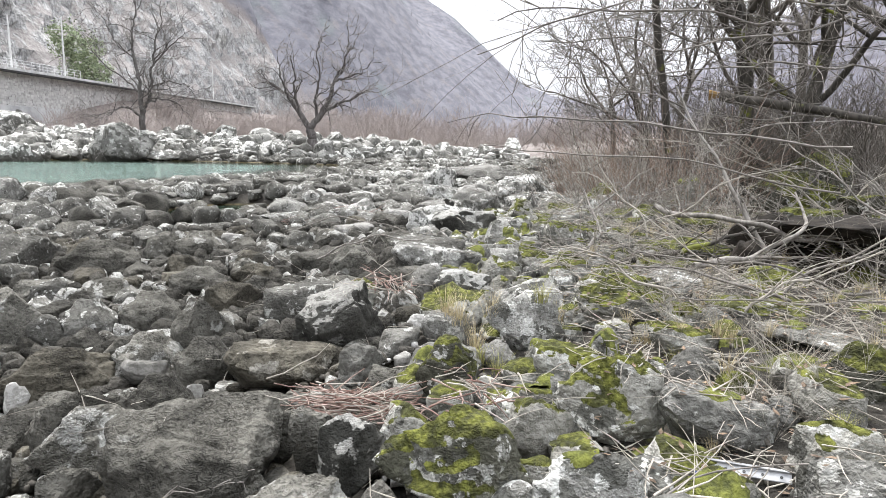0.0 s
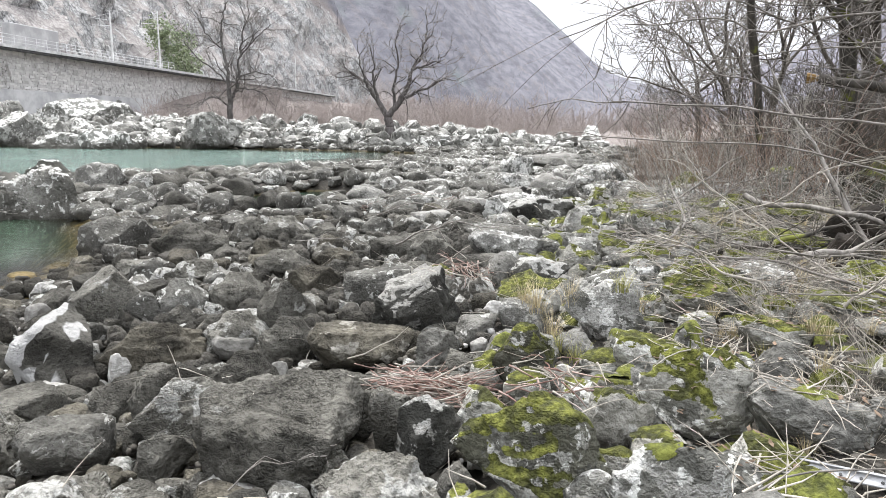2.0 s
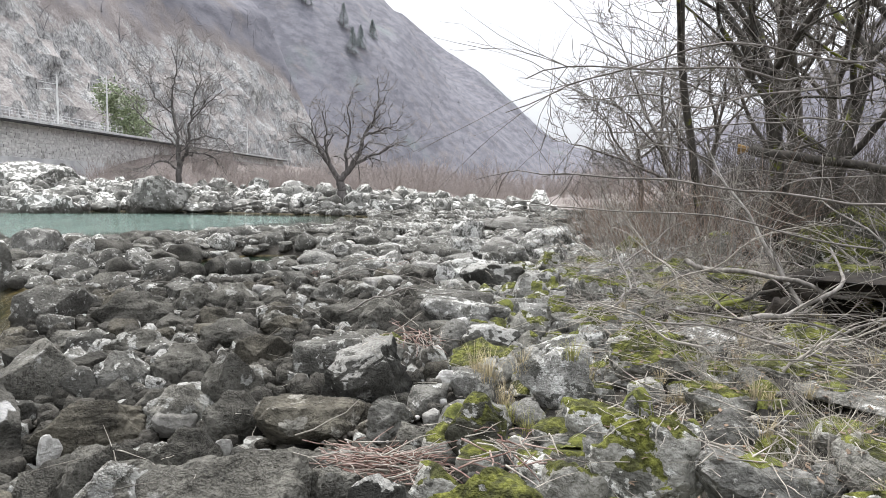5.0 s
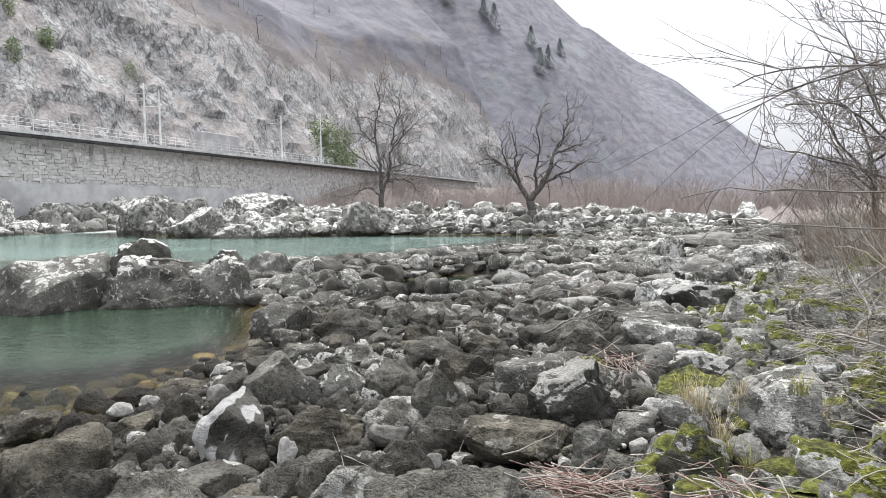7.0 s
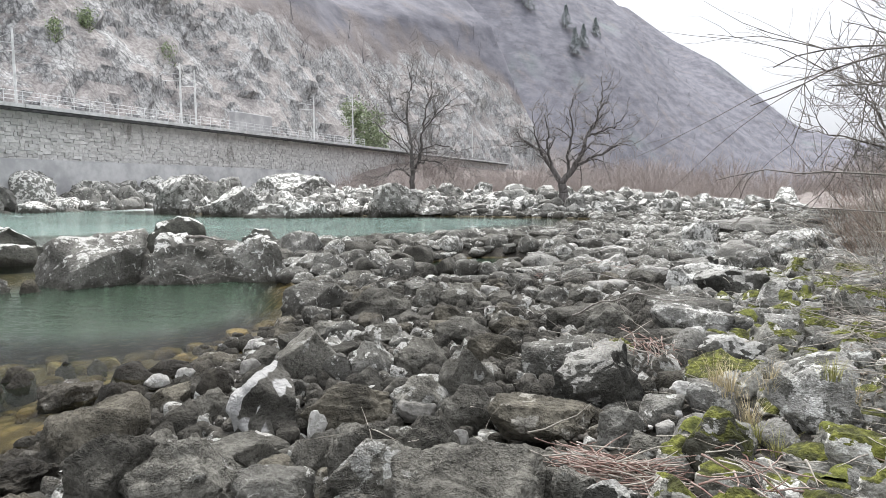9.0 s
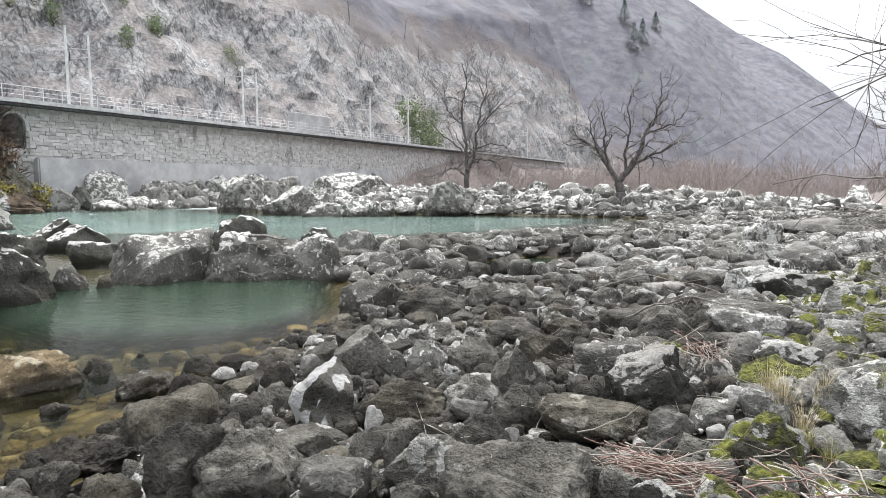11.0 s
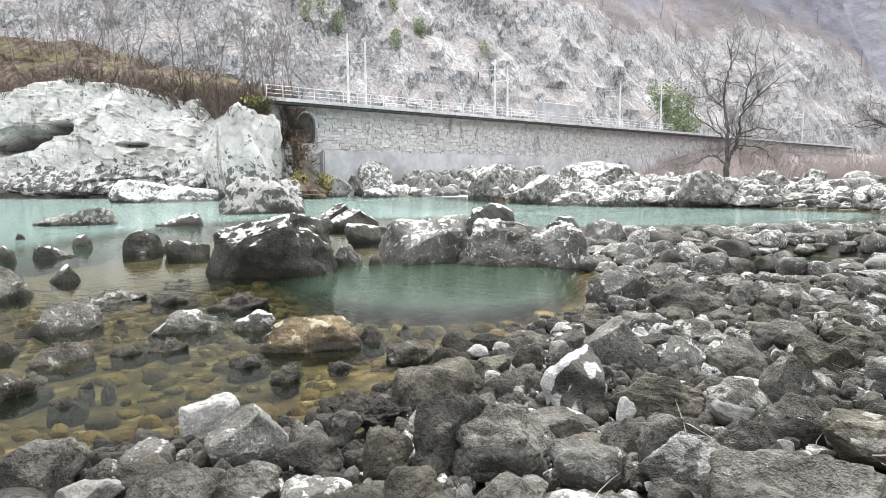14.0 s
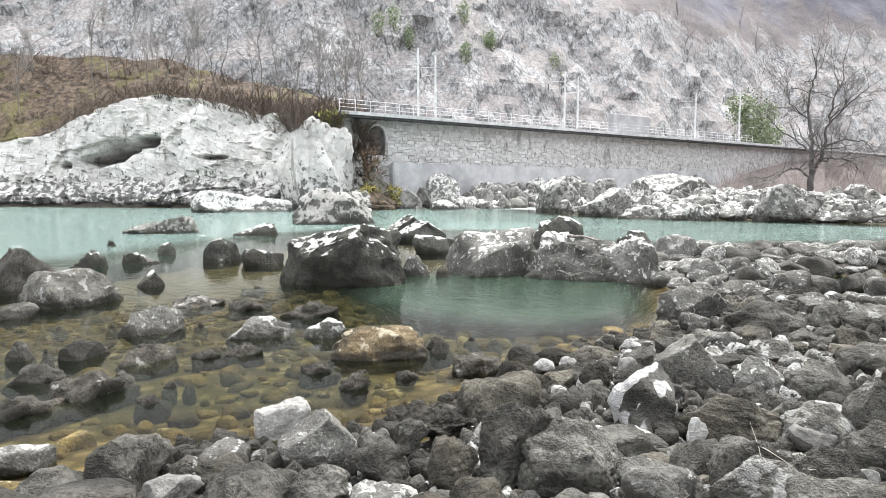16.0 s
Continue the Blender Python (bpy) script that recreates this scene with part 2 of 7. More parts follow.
ROCK_MOSSY = rock_material("mossy_limestone", (0.205, 0.202, 0.182), (0.335, 0.331, 0.305), (0.47, 0.47, 0.443), 0.60, 0.06, 0.12, 0.5)
ROCK_MOSS = rock_material("moss_covered_rock", (0.050, 0.050, 0.036), (0.115, 0.114, 0.092), (0.33, 0.33, 0.31), 0.64, 0.05, 0.20, 0.7)
ROCK_WHITE = rock_material("bare_white_limestone", (0.23, 0.226, 0.213), (0.33, 0.326, 0.312), (0.45, 0.448, 0.43), 0.58, 0.0, 0.0, 0.1, shift=0.1)
ROCK_WET = rock_material("wet_dark_rock", (0.040, 0.036, 0.029), (0.082, 0.075, 0.062), (0.22, 0.215, 0.20), 0.70, 0.0, 0.0, 1.0, tide=0.02)
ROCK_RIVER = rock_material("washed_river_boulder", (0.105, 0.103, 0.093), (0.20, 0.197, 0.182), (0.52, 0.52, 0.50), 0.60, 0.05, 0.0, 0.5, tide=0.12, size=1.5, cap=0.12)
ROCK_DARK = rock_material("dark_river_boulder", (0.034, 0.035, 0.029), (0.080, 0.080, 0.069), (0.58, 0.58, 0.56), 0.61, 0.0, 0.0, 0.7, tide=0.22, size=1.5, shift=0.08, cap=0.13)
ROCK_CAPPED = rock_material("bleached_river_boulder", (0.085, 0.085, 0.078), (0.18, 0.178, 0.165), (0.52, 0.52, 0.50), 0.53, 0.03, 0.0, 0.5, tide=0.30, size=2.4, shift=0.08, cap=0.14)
ROCK_FAR = rock_material("bleached_ledge_rock", (0.15, 0.15, 0.141), (0.34, 0.34, 0.322), (0.54, 0.54, 0.52), 0.52, 0.12, 0.0, 0.4, tide=0.40, size=3.2, cap=0.12)
ROCK_BROKEN = rock_material("broken_limestone", (0.060, 0.058, 0.050), (0.125, 0.122, 0.110), (0.30, 0.30, 0.28), 0.70, 0.0, 0.0, 0.8, face=(-0.60, -0.42, 0.68))
ROCK_YELLOW = rock_material("ochre_river_rock", (0.070, 0.056, 0.036), (0.165, 0.128, 0.076), (0.30, 0.27, 0.20), 0.60, 0.0, 0.0, 0.4, tide=0.13)
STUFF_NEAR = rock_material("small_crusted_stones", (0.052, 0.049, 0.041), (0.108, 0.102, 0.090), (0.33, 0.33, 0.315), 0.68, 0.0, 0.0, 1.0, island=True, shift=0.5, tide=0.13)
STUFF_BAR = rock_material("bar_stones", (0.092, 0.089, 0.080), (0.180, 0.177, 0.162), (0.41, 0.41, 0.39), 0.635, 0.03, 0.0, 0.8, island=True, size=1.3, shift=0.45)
STUFF_LEDGE = rock_material("ledge_stones", (0.15, 0.15, 0.141), (0.34, 0.34, 0.322), (0.54, 0.54, 0.52), 0.52, 0.11, 0.0, 0.4, tide=0.40, island=True, size=3.0, cap=0.10)


def pebble_material():
    s = Shade("pebbles", 0.85)
    r = s.random(True)
    c = s.mix(s.step(r, 0.55, 0.95), (0.12, 0.11, 0.095), (0.48, 0.47, 0.45))
    c = s.mix(s.step(s.noise(s.place(False), 60, 4), 0.3, 0.7), s.mix(1, c, (0.6, 0.58, 0.55), "MULTIPLY"), c)
    return s.done(c)


def ground_material():
    s = Shade("river_ground", 0.95)
    where = s.place(False)
    x, y, z = (s.axis(where, k) for k in range(3))
    a, b = s.noise(where, 1.3, 6, 0.65), s.noise(where, 24, 5, 0.7)
    # dark damp soil, blackened further so it carries the shade of the gaps
    soil = s.mix(s.step(a, 0.35, 0.65), (0.022, 0.020, 0.016), (0.060, 0.053, 0.043))
    soil = s.mix(s.step(s.noise(where, 8, 6, 0.7), 0.56, 0.64), soil, (0.12, 0.11, 0.095))
    # moss and litter spread on the higher bank
    bank = s.math("MULTIPLY", s.step(s.math("ADD", x, s.math("MULTIPLY", y, -0.06)), -0.4, 1.6), s.step(s.math("ADD", x, s.math("MULTIPLY", y, 0.25)), 9.0, 5.5))
    wild_bank = s.step(s.math("ADD", x, s.math("MULTIPLY", y, -0.08)), 1.2, 3.0)
    soil = s.mix(wild_bank, soil, s.mix(s.step(s.noise(where, 14, 6, 0.7), 0.4, 0.6), (0.034, 0.029, 0.024), (0.105, 0.090, 0.074)))
    moss = s.mix(s.step(b, 0.35, 0.65), MOSS_DARK, MOSS_BRIGHT)
    soil = s.mix(s.math("MULTIPLY", bank, s.step(s.noise(where, 2.2, 6, 0.62, 0.4), 0.56, 0.62)), soil, moss)
    # pale sandy silt
    soil = s.mix(s.math("MULTIPLY", bank, s.step(s.noise(where, 1.1, 5, 0.55), 0.66, 0.70)), soil, (0.27, 0.26, 0.235))
    # olive-brown stones under water
    cell = s.nodes.new("ShaderNodeTexVoronoi")
    s.put(cell.inputs["Vector"], where)
    cell.inputs["Scale"].default_value = 5.2
    edge = s.step(cell.outputs["Distance"], 0.25, 0.62, 1, 0.25)
    bed = s.mix(s.step(s.axis(cell.outputs["Color"], 0), 0.1, 0.9), (0.095, 0.078, 0.040), (0.24, 0.195, 0.105))
    bed = s.mix(edge, (0.055, 0.047, 0.022), bed)
    colour = s.mix(s.step(z, -0.02, 0.05), bed, soil)
    wild = s.step(y, 44, 58)
    scrub = s.mix(s.step(s.noise(where, 0.35, 6, 0.65), 0.4, 0.6), (0.17, 0.145, 0.130), (0.27, 0.235, 0.215))
    colour = s.mix(wild, colour, scrub)
    s.bump(s.math("ADD", b, s.math("MULTIPLY", a, 3)), 0.8, 0.03)
    return s.done(s.mix(s.step(b, 0.3, 0.7), s.mix(1, colour, (0.6, 0.6, 0.6), "MULTIPLY"), colour))


def water_material():
    s = Shade("river_water", 0.04)
    where = s.place(False)
    depth = s.nodes.new("ShaderNodeAttribute")
    depth.attribute_name = "depth"
    d = depth.outputs["Fac"]
    milky = s.step(d, 0.06, 0.80, 0.0, 0.94)
    tint = s.mix(s.step(d, 0.0, 0.5), (0.84, 0.79, 0.62), (0.50, 0.60, 0.48))
    body = s.mix(s.step(d, 1.05, 1.75), (0.030, 0.048, 0.033), (0.155, 0.222, 0.198))
    streak = s.noise(s.stretched(where, (0.25, 0.06, 1)), 1.0, 5, 0.6, 1.2)
    body = s.mix(s.step(streak, 0.4, 0.65, 0, 0.45), body, s.mix(1, body, (1.5, 1.45, 1.4), "MULTIPLY"))
    # broken white water over the stones of the rapid
    x, y = s.axis(where, 0), s.axis(where, 1)
    rapid = s.math("MULTIPLY", s.step(x, -66, -60), s.math("MULTIPLY", s.step(x, -42, -47), s.math("MULTIPLY", s.step(y, 41, 47), s.step(y, 75, 60))))
    foam = s.math("MULTIPLY", rapid, s.step(s.noise(s.stretched(where, (0.8, 0.25, 1)), 1, 6, 0.7), 0.38, 0.52))
    riffle = s.math("MULTIPLY", s.step(s.noise(s.stretched(where, (0.22, 0.9, 1)), 1, 5, 0.65, 0.5), 0.63, 0.70, 0, 0.7), s.step(d, 1.0, 1.5))
    foam = s.math("MAXIMUM", foam, riffle)
    clear = s.node("BsdfTransparent", Color=tint)
    cloudy = s.node("BsdfDiffuse", Color=s.mix(foam, body, (0.75, 0.78, 0.77)))
    ripples = s.math("ADD", s.noise(s.stretched(where, (1.0, 1.6, 1)), 2.6, 4, 0.6, 0.4), s.math("MULTIPLY", s.noise(where, 11, 3, 0.5), 0.25))
    fast = s.step(d, 0.5, 1.4, 0.10, 1.0)
    bump = s.nodes.new("ShaderNodeBump")
    s.put(bump.inputs["Height"], s.math("MULTIPLY", ripples, fast))
    bump.inputs["Strength"].default_value, bump.inputs["Distance"].default_value = 0.6, 0.11
    gloss = s.node("BsdfGlossy", Color=(0.95, 0.96, 0.96), Roughness=0.05, Normal=bump.outputs[0])
    fresnel = s.node("Fresnel", IOR=1.333, Normal=bump.outputs[0])
    inside = s.nodes.new("ShaderNodeMixShader")
    for k, v in enumerate((s.math("MAXIMUM", milky, foam), clear, cloudy)):
        s.links.new(v, inside.inputs[k])
    whole = s.nodes.new("ShaderNodeMixShader")
    for k, v in enumerate((fresnel, inside.outputs[0], gloss)):
        s.links.new(v, whole.inputs[k])
    s.links.new(whole.outputs[0], s.nodes["Material Output"].inputs["Surface"])
    return s.mat


def bark_material(name, a, b, moss=0.0, scale=1.0):
    s = Shade(name, 0.9)
    where = s.place()
    n = s.noise(s.stretched(where, (9, 9, 2)), scale, 6, 0.7)
    c = s.mix(s.step(n, 0.35, 0.65), a, b)
    if moss:
        c = s.mix(s.step(s.noise(where, 2.0, 5, 0.65), 0.64 - moss, 0.72 - moss), c, (0.14, 0.15, 0.03))
    s.bump(n, 0.6, 0.01)
    return s.done(c)


def plain(name, a, b, scale, roughness=0.85, island=False, metal=0.0, bump=0.3, distance=0.005):
    """Two tones in a noise, for small and simple things."""
    s = Shade(name, roughness)
    n = s.noise(s.place(), scale, 5, 0.62)
    c = s.mix(s.step(n, 0.35, 0.65), a, b)
    if island:
        r = s.random(True)
        c = s.mix(1, c, s.mix(r, (0.6, 0.6, 0.6), (1.35, 1.3, 1.25)), "MULTIPLY")
    s.bsdf.inputs["Metallic"].default_value = metal
    s.bump(n, bump, distance)
    return s.done(c)


def cracked(s, where, scale):
    """Broken limestone: tone by block, height of the relief, and dark joints."""
    warped = s.nodes.new("ShaderNodeVectorMath")
    warped.operation = "MULTIPLY_ADD"
    s.links.new(s.nodes.new("ShaderNodeTexNoise").outputs["Color"], warped.inputs[0])
    source = warped.inputs[0].links[0].from_node
    s.put(source.inputs["Vector"], where)
    source.inputs["Scale"].default_value, source.inputs["Detail"].default_value = scale * 1.3, 5.0
    warped.inputs[1].default_value = (0.8 / scale,) * 3
    s.links.new(where, warped.inputs[2])
    cell = s.nodes.new("ShaderNodeTexVoronoi")
    cell.feature = "F1"
    edge = s.nodes.new("ShaderNodeTexVoronoi")
    edge.feature = "DISTANCE_TO_EDGE"
    for n in (cell, edge):
        s.links.new(warped.outputs[0], n.inputs["Vector"])
        n.inputs["Scale"].default_value = scale
    return s.axis(cell.outputs["Color"], 0), cell.outputs["Distance"], s.step(edge.outputs["Distance"], 0.015, 0.10)


def mountain_material(name, wood_dark, wood_light):
    """Grey limestone crags low down, bare winter woods above in haze-tinted tones."""
    s = Shade(name, 0.95)
    where = s.place(False)
    crag = s.nodes.new("ShaderNodeAttribute")
    crag.attribute_name = "crag"
    tall = s.stretched(where, (1, 1, 0.75))
    along = s.stretched(where, (0.8, 0.38, 1))  # stands of trees run along the valley
    tone, relief, joint = cracked(s, tall, 0.42)
    tone2, relief2, joint2 = cracked(s, tall, 1.3)
    a, c = s.noise(tall, 0.09, 6, 0.6), s.noise(where, 2.2, 7, 0.72)
    stone = s.mix(s.math("MULTIPLY", s.math("ADD", tone, tone2), 0.5), (0.29, 0.29, 0.286), (0.44, 0.438, 0.43))
    stone = s.mix(s.step(c, 0.44, 0.56), s.mix(1, stone, (0.72, 0.72, 0.72), "MULTIPLY"), s.mix(1, stone, (1.08, 1.08, 1.07), "MULTIPLY"))
    stone = s.mix(s.math("MULTIPLY", joint, s.step(joint2, 0, 1, 0.65, 1)), s.mix(1, stone, (0.86, 0.85, 0.84), "MULTIPLY"), stone)
    stone = s.mix(s.step(a, 0.54, 0.66), stone, s.mix(1, stone, (1.2, 1.19, 1.16), "MULTIPLY"))
    stone = s.mix(s.step(s.noise(s.stretched(where, (1, 1, 0.25)), 0.5, 5, 0.6), 0.58, 0.68, 0, 0.5), stone, (0.17, 0.165, 0.16))
    for scale, width in ((0.35, 0.035), (1.1, 0.05)):  # open joints
        fold = s.math("ABSOLUTE", s.math("SUBTRACT", s.noise(s.stretched(where, (1, 1, 0.6)), scale, 3, 0.5, 0.3), 0.5))
        stone = s.mix(s.step(fold, width * 0.2, width, 0.8, 0), stone, s.mix(1, stone, (0.42, 0.42, 0.43), "MULTIPLY"))
    brush = s.math("ADD", s.noise(where, 0.16, 6, 0.62), s.step(s.upward(), 0.15, 0.7, -0.06, 0.14))
    earth = s.mix(s.step(c, 0.38, 0.62), (0.17, 0.152, 0.142), (0.31, 0.285, 0.27))
    stone = s.mix(s.step(brush, 0.56, 0.63, 0, 0.75), stone, earth)
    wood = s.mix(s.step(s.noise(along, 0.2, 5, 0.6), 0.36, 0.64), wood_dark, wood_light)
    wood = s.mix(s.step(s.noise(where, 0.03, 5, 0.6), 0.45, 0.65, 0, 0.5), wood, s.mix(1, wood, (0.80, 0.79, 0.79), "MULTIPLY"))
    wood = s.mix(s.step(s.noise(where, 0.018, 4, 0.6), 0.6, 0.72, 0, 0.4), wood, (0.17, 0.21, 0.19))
    f = s.math("ADD", crag.outputs["Fac"], s.math("MULTIPLY", s.math("SUBTRACT", s.noise(where, 0.07, 6, 0.65), 0.5), 1.3))
    canopy = s.math("MULTIPLY", s.noise(along, 0.15, 4, 0.6), s.step(f, 0.42, 0.58, 1.0, 0.0))
    s.bump(s.math("ADD", s.math("MULTIPLY", c, 0.2), canopy), 0.8, 1.0)
    heath = s.mix(s.step(c, 0.4, 0.6), (0.13, 0.113, 0.108), (0.225, 0.203, 0.194))
    slope = s.mix(s.step(f, 0.02, 0.40), wood, heath)
    return s.done(s.mix(s.step(f, 0.44, 0.60), slope, stone))


def cliff_material():
    s = Shade("white_cliff", 0.92)
    where = s.place(False)
    tone, relief, joint = cracked(s, where, 0.5)
    tone2, relief2, joint2 = cracked(s, where, 1.7)
    b, c = s.noise(where, 0.35, 5, 0.6), s.noise(where, 3.2, 8, 0.74)
    stone = s.mix(s.math("MULTIPLY", s.math("ADD", tone, tone2), 0.5), (0.47, 0.455, 0.428), (0.60, 0.583, 0.552))
    stone = s.mix(s.step(b, 0.42, 0.58), stone, s.mix(1, stone, (1.18, 1.18, 1.17), "MULTIPLY"))
    stone = s.mix(s.math("MULTIPLY", joint, s.step(joint2, 0, 1, 0.6, 1)), s.mix(1, stone, (0.80, 0.795, 0.785), "MULTIPLY"), stone)
    streak = s.noise(s.stretched(where, (1, 1, 0.12)), 0.8, 5, 0.6)
    stone = s.mix(s.step(streak, 0.60, 0.66, 0, 0.7), stone, (0.19, 0.175, 0.15))
    # pitted, lichen-dark band that floods reach
    low = s.step(s.math("ADD", s.axis(where, 2), s.math("MULTIPLY", b, -6.0)), -1.6, 1.4, 1, 0)
    pits = s.math("ADD", s.noise(where, 1.5, 7, 0.70), s.math("MULTIPLY", low, 0.13))
    stone = s.mix(s.step(pits, 0.60, 0.625, 0, 0.85), stone, (0.06, 0.06, 0.057))
    foot = s.step(s.math("ADD", s.axis(where, 2), s.math("MULTIPLY", s.noise(where, 0.6, 6, 0.7), -2.0)), -0.75, -0.35, 0.9, 0)
    stone = s.mix(foot, stone, (0.05, 0.05, 0.047))
    grass = s.mix(s.step(s.noise(where, 1.4, 7, 0.72), 0.40, 0.60), (0.038, 0.029, 0.021), (0.13, 0.096, 0.066))
    grass = s.mix(s.step(s.noise(where, 0.2, 6, 0.65), 0.52, 0.64, 0, 0.75), grass, (0.115, 0.105, 0.04))
    turf = s.nodes.new("ShaderNodeAttribute")
    turf.attribute_name = "turf"
    f = s.math("ADD", turf.outputs["Fac"], s.math("MULTIPLY", s.math("SUBTRACT", s.noise(where, 0.4, 7, 0.72), 0.5), 1.1))
    s.bump(s.math("ADD", c, s.math("MULTIPLY", relief2, 0.5)), 0.8, 0.25)
    return s.done(s.mix(s.step(f, 0.45, 0.58), stone, grass))


def masonry_material(name, island=False):
    """Old squared stone with lime, soot and damp stains that run over the courses."""
    s = Shade(name, 0.93)
    where = s.place(False)
    c = s.mix(s.step(s.noise(s.place(), 1.6, 5, 0.62), 0.35, 0.65), (0.42, 0.416, 0.402), (0.53, 0.526, 0.51))
    c = s.mix(1, c, s.mix(s.random(island), (0.80, 0.79, 0.78), (1.14, 1.13, 1.12)), "MULTIPLY")
    c = s.mix(s.step(s.noise(where, 0.28, 6, 0.65), 0.50, 0.62, 0, 0.65), c, (0.46, 0.455, 0.44))
    c = s.mix(s.step(s.noise(s.stretched(where, (1, 1, 0.35)), 0.55, 6, 0.66), 0.55, 0.66, 0, 0.7), c, (0.15, 0.14, 0.125))
    s.bump(s.noise(where, 5, 5, 0.65), 0.7, 0.03)
    return s.done(c)


PEBBLES, GROUND, WATER = pebble_material(), ground_material(), water_material()
# woods tinted blue-grey: the haze of distance is put into the base colour
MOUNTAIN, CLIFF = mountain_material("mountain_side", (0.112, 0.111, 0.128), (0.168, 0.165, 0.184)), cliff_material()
# violet cast of these hills is haze painted into the wood tones
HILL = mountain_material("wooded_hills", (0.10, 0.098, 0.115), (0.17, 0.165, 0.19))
BARK = bark_material("dark_bark", (0.05, 0.044, 0.036), (0.13, 0.115, 0.098), 0.0)
BARK_MOSSY = bark_material("mossy_bark", (0.032, 0.029, 0.024), (0.09, 0.08, 0.068), 0.06)
# FAR_ tones are paled copies, with aerial haze mixed into the colour
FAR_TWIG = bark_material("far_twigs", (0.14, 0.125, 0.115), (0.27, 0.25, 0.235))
FAR_BARK = bark_material("haze_paled_bark", (0.065, 0.058, 0.054), (0.14, 0.127, 0.12))
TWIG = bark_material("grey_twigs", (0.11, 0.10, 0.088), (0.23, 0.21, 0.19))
FAR_CANE = bark_material("haze_paled_scrub", (0.25, 0.215, 0.20), (0.38, 0.335, 0.31))
CANE = bark_material("reddish_canes", (0.13, 0.088, 0.066), (0.29, 0.21, 0.165))
PALE_CANE = bark_material("bleached_canes", (0.22, 0.20, 0.17), (0.40, 0.37, 0.32))
RED_STICK = plain("weathered_red_sticks", (0.15, 0.085, 0.07), (0.33, 0.265, 0.235), 14, island=True)
DRY_GRASS = plain("dry_grass", (0.36, 0.31, 0.19), (0.52, 0.46, 0.32), 30, island=True)
GREEN_GRASS = plain("yellow_green_grass", (0.22, 0.24, 0.07), (0.42, 0.40, 0.18), 30, island=True)
LEAF = plain("dead_leaves", (0.085, 0.06, 0.042), (0.20, 0.15, 0.11), 40, island=True)
MOSS = plain("moss_cushion", (0.045, 0.050, 0.015), (0.14, 0.150, 0.032), 20, 0.95, bump=1.0, distance=0.03)
# ivy green lightened and greyed, to carry the haze before the crag
GREENERY = plain("haze_paled_ivy", (0.17, 0.215, 0.135), (0.28, 0.335, 0.205), 3, island=True)
CONIFER = plain("evergreen_leaves", (0.15, 0.20, 0.115), (0.28, 0.34, 0.20), 3, island=True)
MASONRY = masonry_material("masonry_stone")
MORTAR = plain("dirty_mortar", (0.34, 0.335, 0.32), (0.46, 0.455, 0.44), 0.6, 0.95)
CONCRETE = plain("stained_concrete", (0.33, 0.33, 0.33), (0.50, 0.50, 0.495), 0.35, 0.9)
COPING = plain("old_coping_concrete", (0.40, 0.40, 0.39), (0.58, 0.58, 0.57), 1.2, 0.9)
STEEL = plain("galvanised_steel", (0.50, 0.50, 0.50), (0.66, 0.66, 0.66), 4, 0.55, metal=0.3)
# for rails and fittings, and for strips and discs that stand for shade
DARK_STEEL_AND_SHADE = plain("sooty_steel_and_shade", (0.03, 0.03, 0.03), (0.08, 0.08, 0.08), 3, 0.7)
POLE = plain("pale_concrete_pole", (0.48, 0.48, 0.47), (0.64, 0.64, 0.63), 1.5, 0.8)
BALLAST = plain("track_ballast", (0.16, 0.15, 0.14), (0.34, 0.32, 0.30), 9, 0.95, bump=1.0, distance=0.05)
DRIFTWOOD = bark_material("bleached_driftwood", (0.13, 0.117, 0.103), (0.28, 0.26, 0.235), 0.0, 2.0)
PLASTIC = plain("scuffed_white_plastic", (0.24, 0.24, 0.245), (0.44, 0.445, 0.45), 9, 0.5)
BLUE = plain("blue_plastic_cap", (0.02, 0.04, 0.13), (0.03, 0.065, 0.21), 12, 0.4)
CYAN = plain("faded_cyan_plastic", (0.12, 0.38, 0.42), (0.2, 0.5, 0.55), 12, 0.6)

# ---- building blocks ----
def mesh_object(name, verts, faces, material, parent=None, smooth=True):
    """verts: n x 3; faces: n x 3 or n x 4 indices, or a list of lists."""
    me = bpy.data.meshes.new(name)
    verts = np.asarray(verts, np.float32).reshape(-1, 3)
    if isinstance(faces, np.ndarray):
        k = faces.shape[1]
        me.vertices.add(len(verts))
        me.vertices.foreach_set("co", verts.ravel())
        me.loops.add(faces.size)
        me.loops.foreach_set("vertex_index", faces.astype(np.int32).ravel())
        me.polygons.add(len(faces))
        me.polygons.foreach_set("loop_start", np.arange(0, faces.size, k, dtype=np.int32))
        me.update(calc_edges=True)
    else:
        me.from_pydata(verts.tolist(), [], faces)
    me.validate()
    me.polygons.foreach_set("use_smooth", np.full(len(me.polygons), smooth))
    me.materials.append(material)
    ob = new(name, me)
    if parent is not None:
        ob.parent = parent
    return ob


def part(name, bm, material, parent, label=""):
    me = bpy.data.meshes.new(name)
    bm.to_mesh(me)
    bm.free()
    me.materials.append(material)
    ob = new(name, me)
    ob.parent = parent
    return tagged(ob, label) if label else ob


def box(bm, x0, y0, z0, x1, y1, z1):
    made = bmesh.ops.create_cube(bm, size=1.0)["verts"]
    for v in made:
        v.co = ((x0 + x1) / 2 + v.co.x * (x1 - x0), (y0 + y1) / 2 + v.co.y * (y1 - y0), (z0 + z1) / 2 + v.co.z * (z1 - z0))
    return made


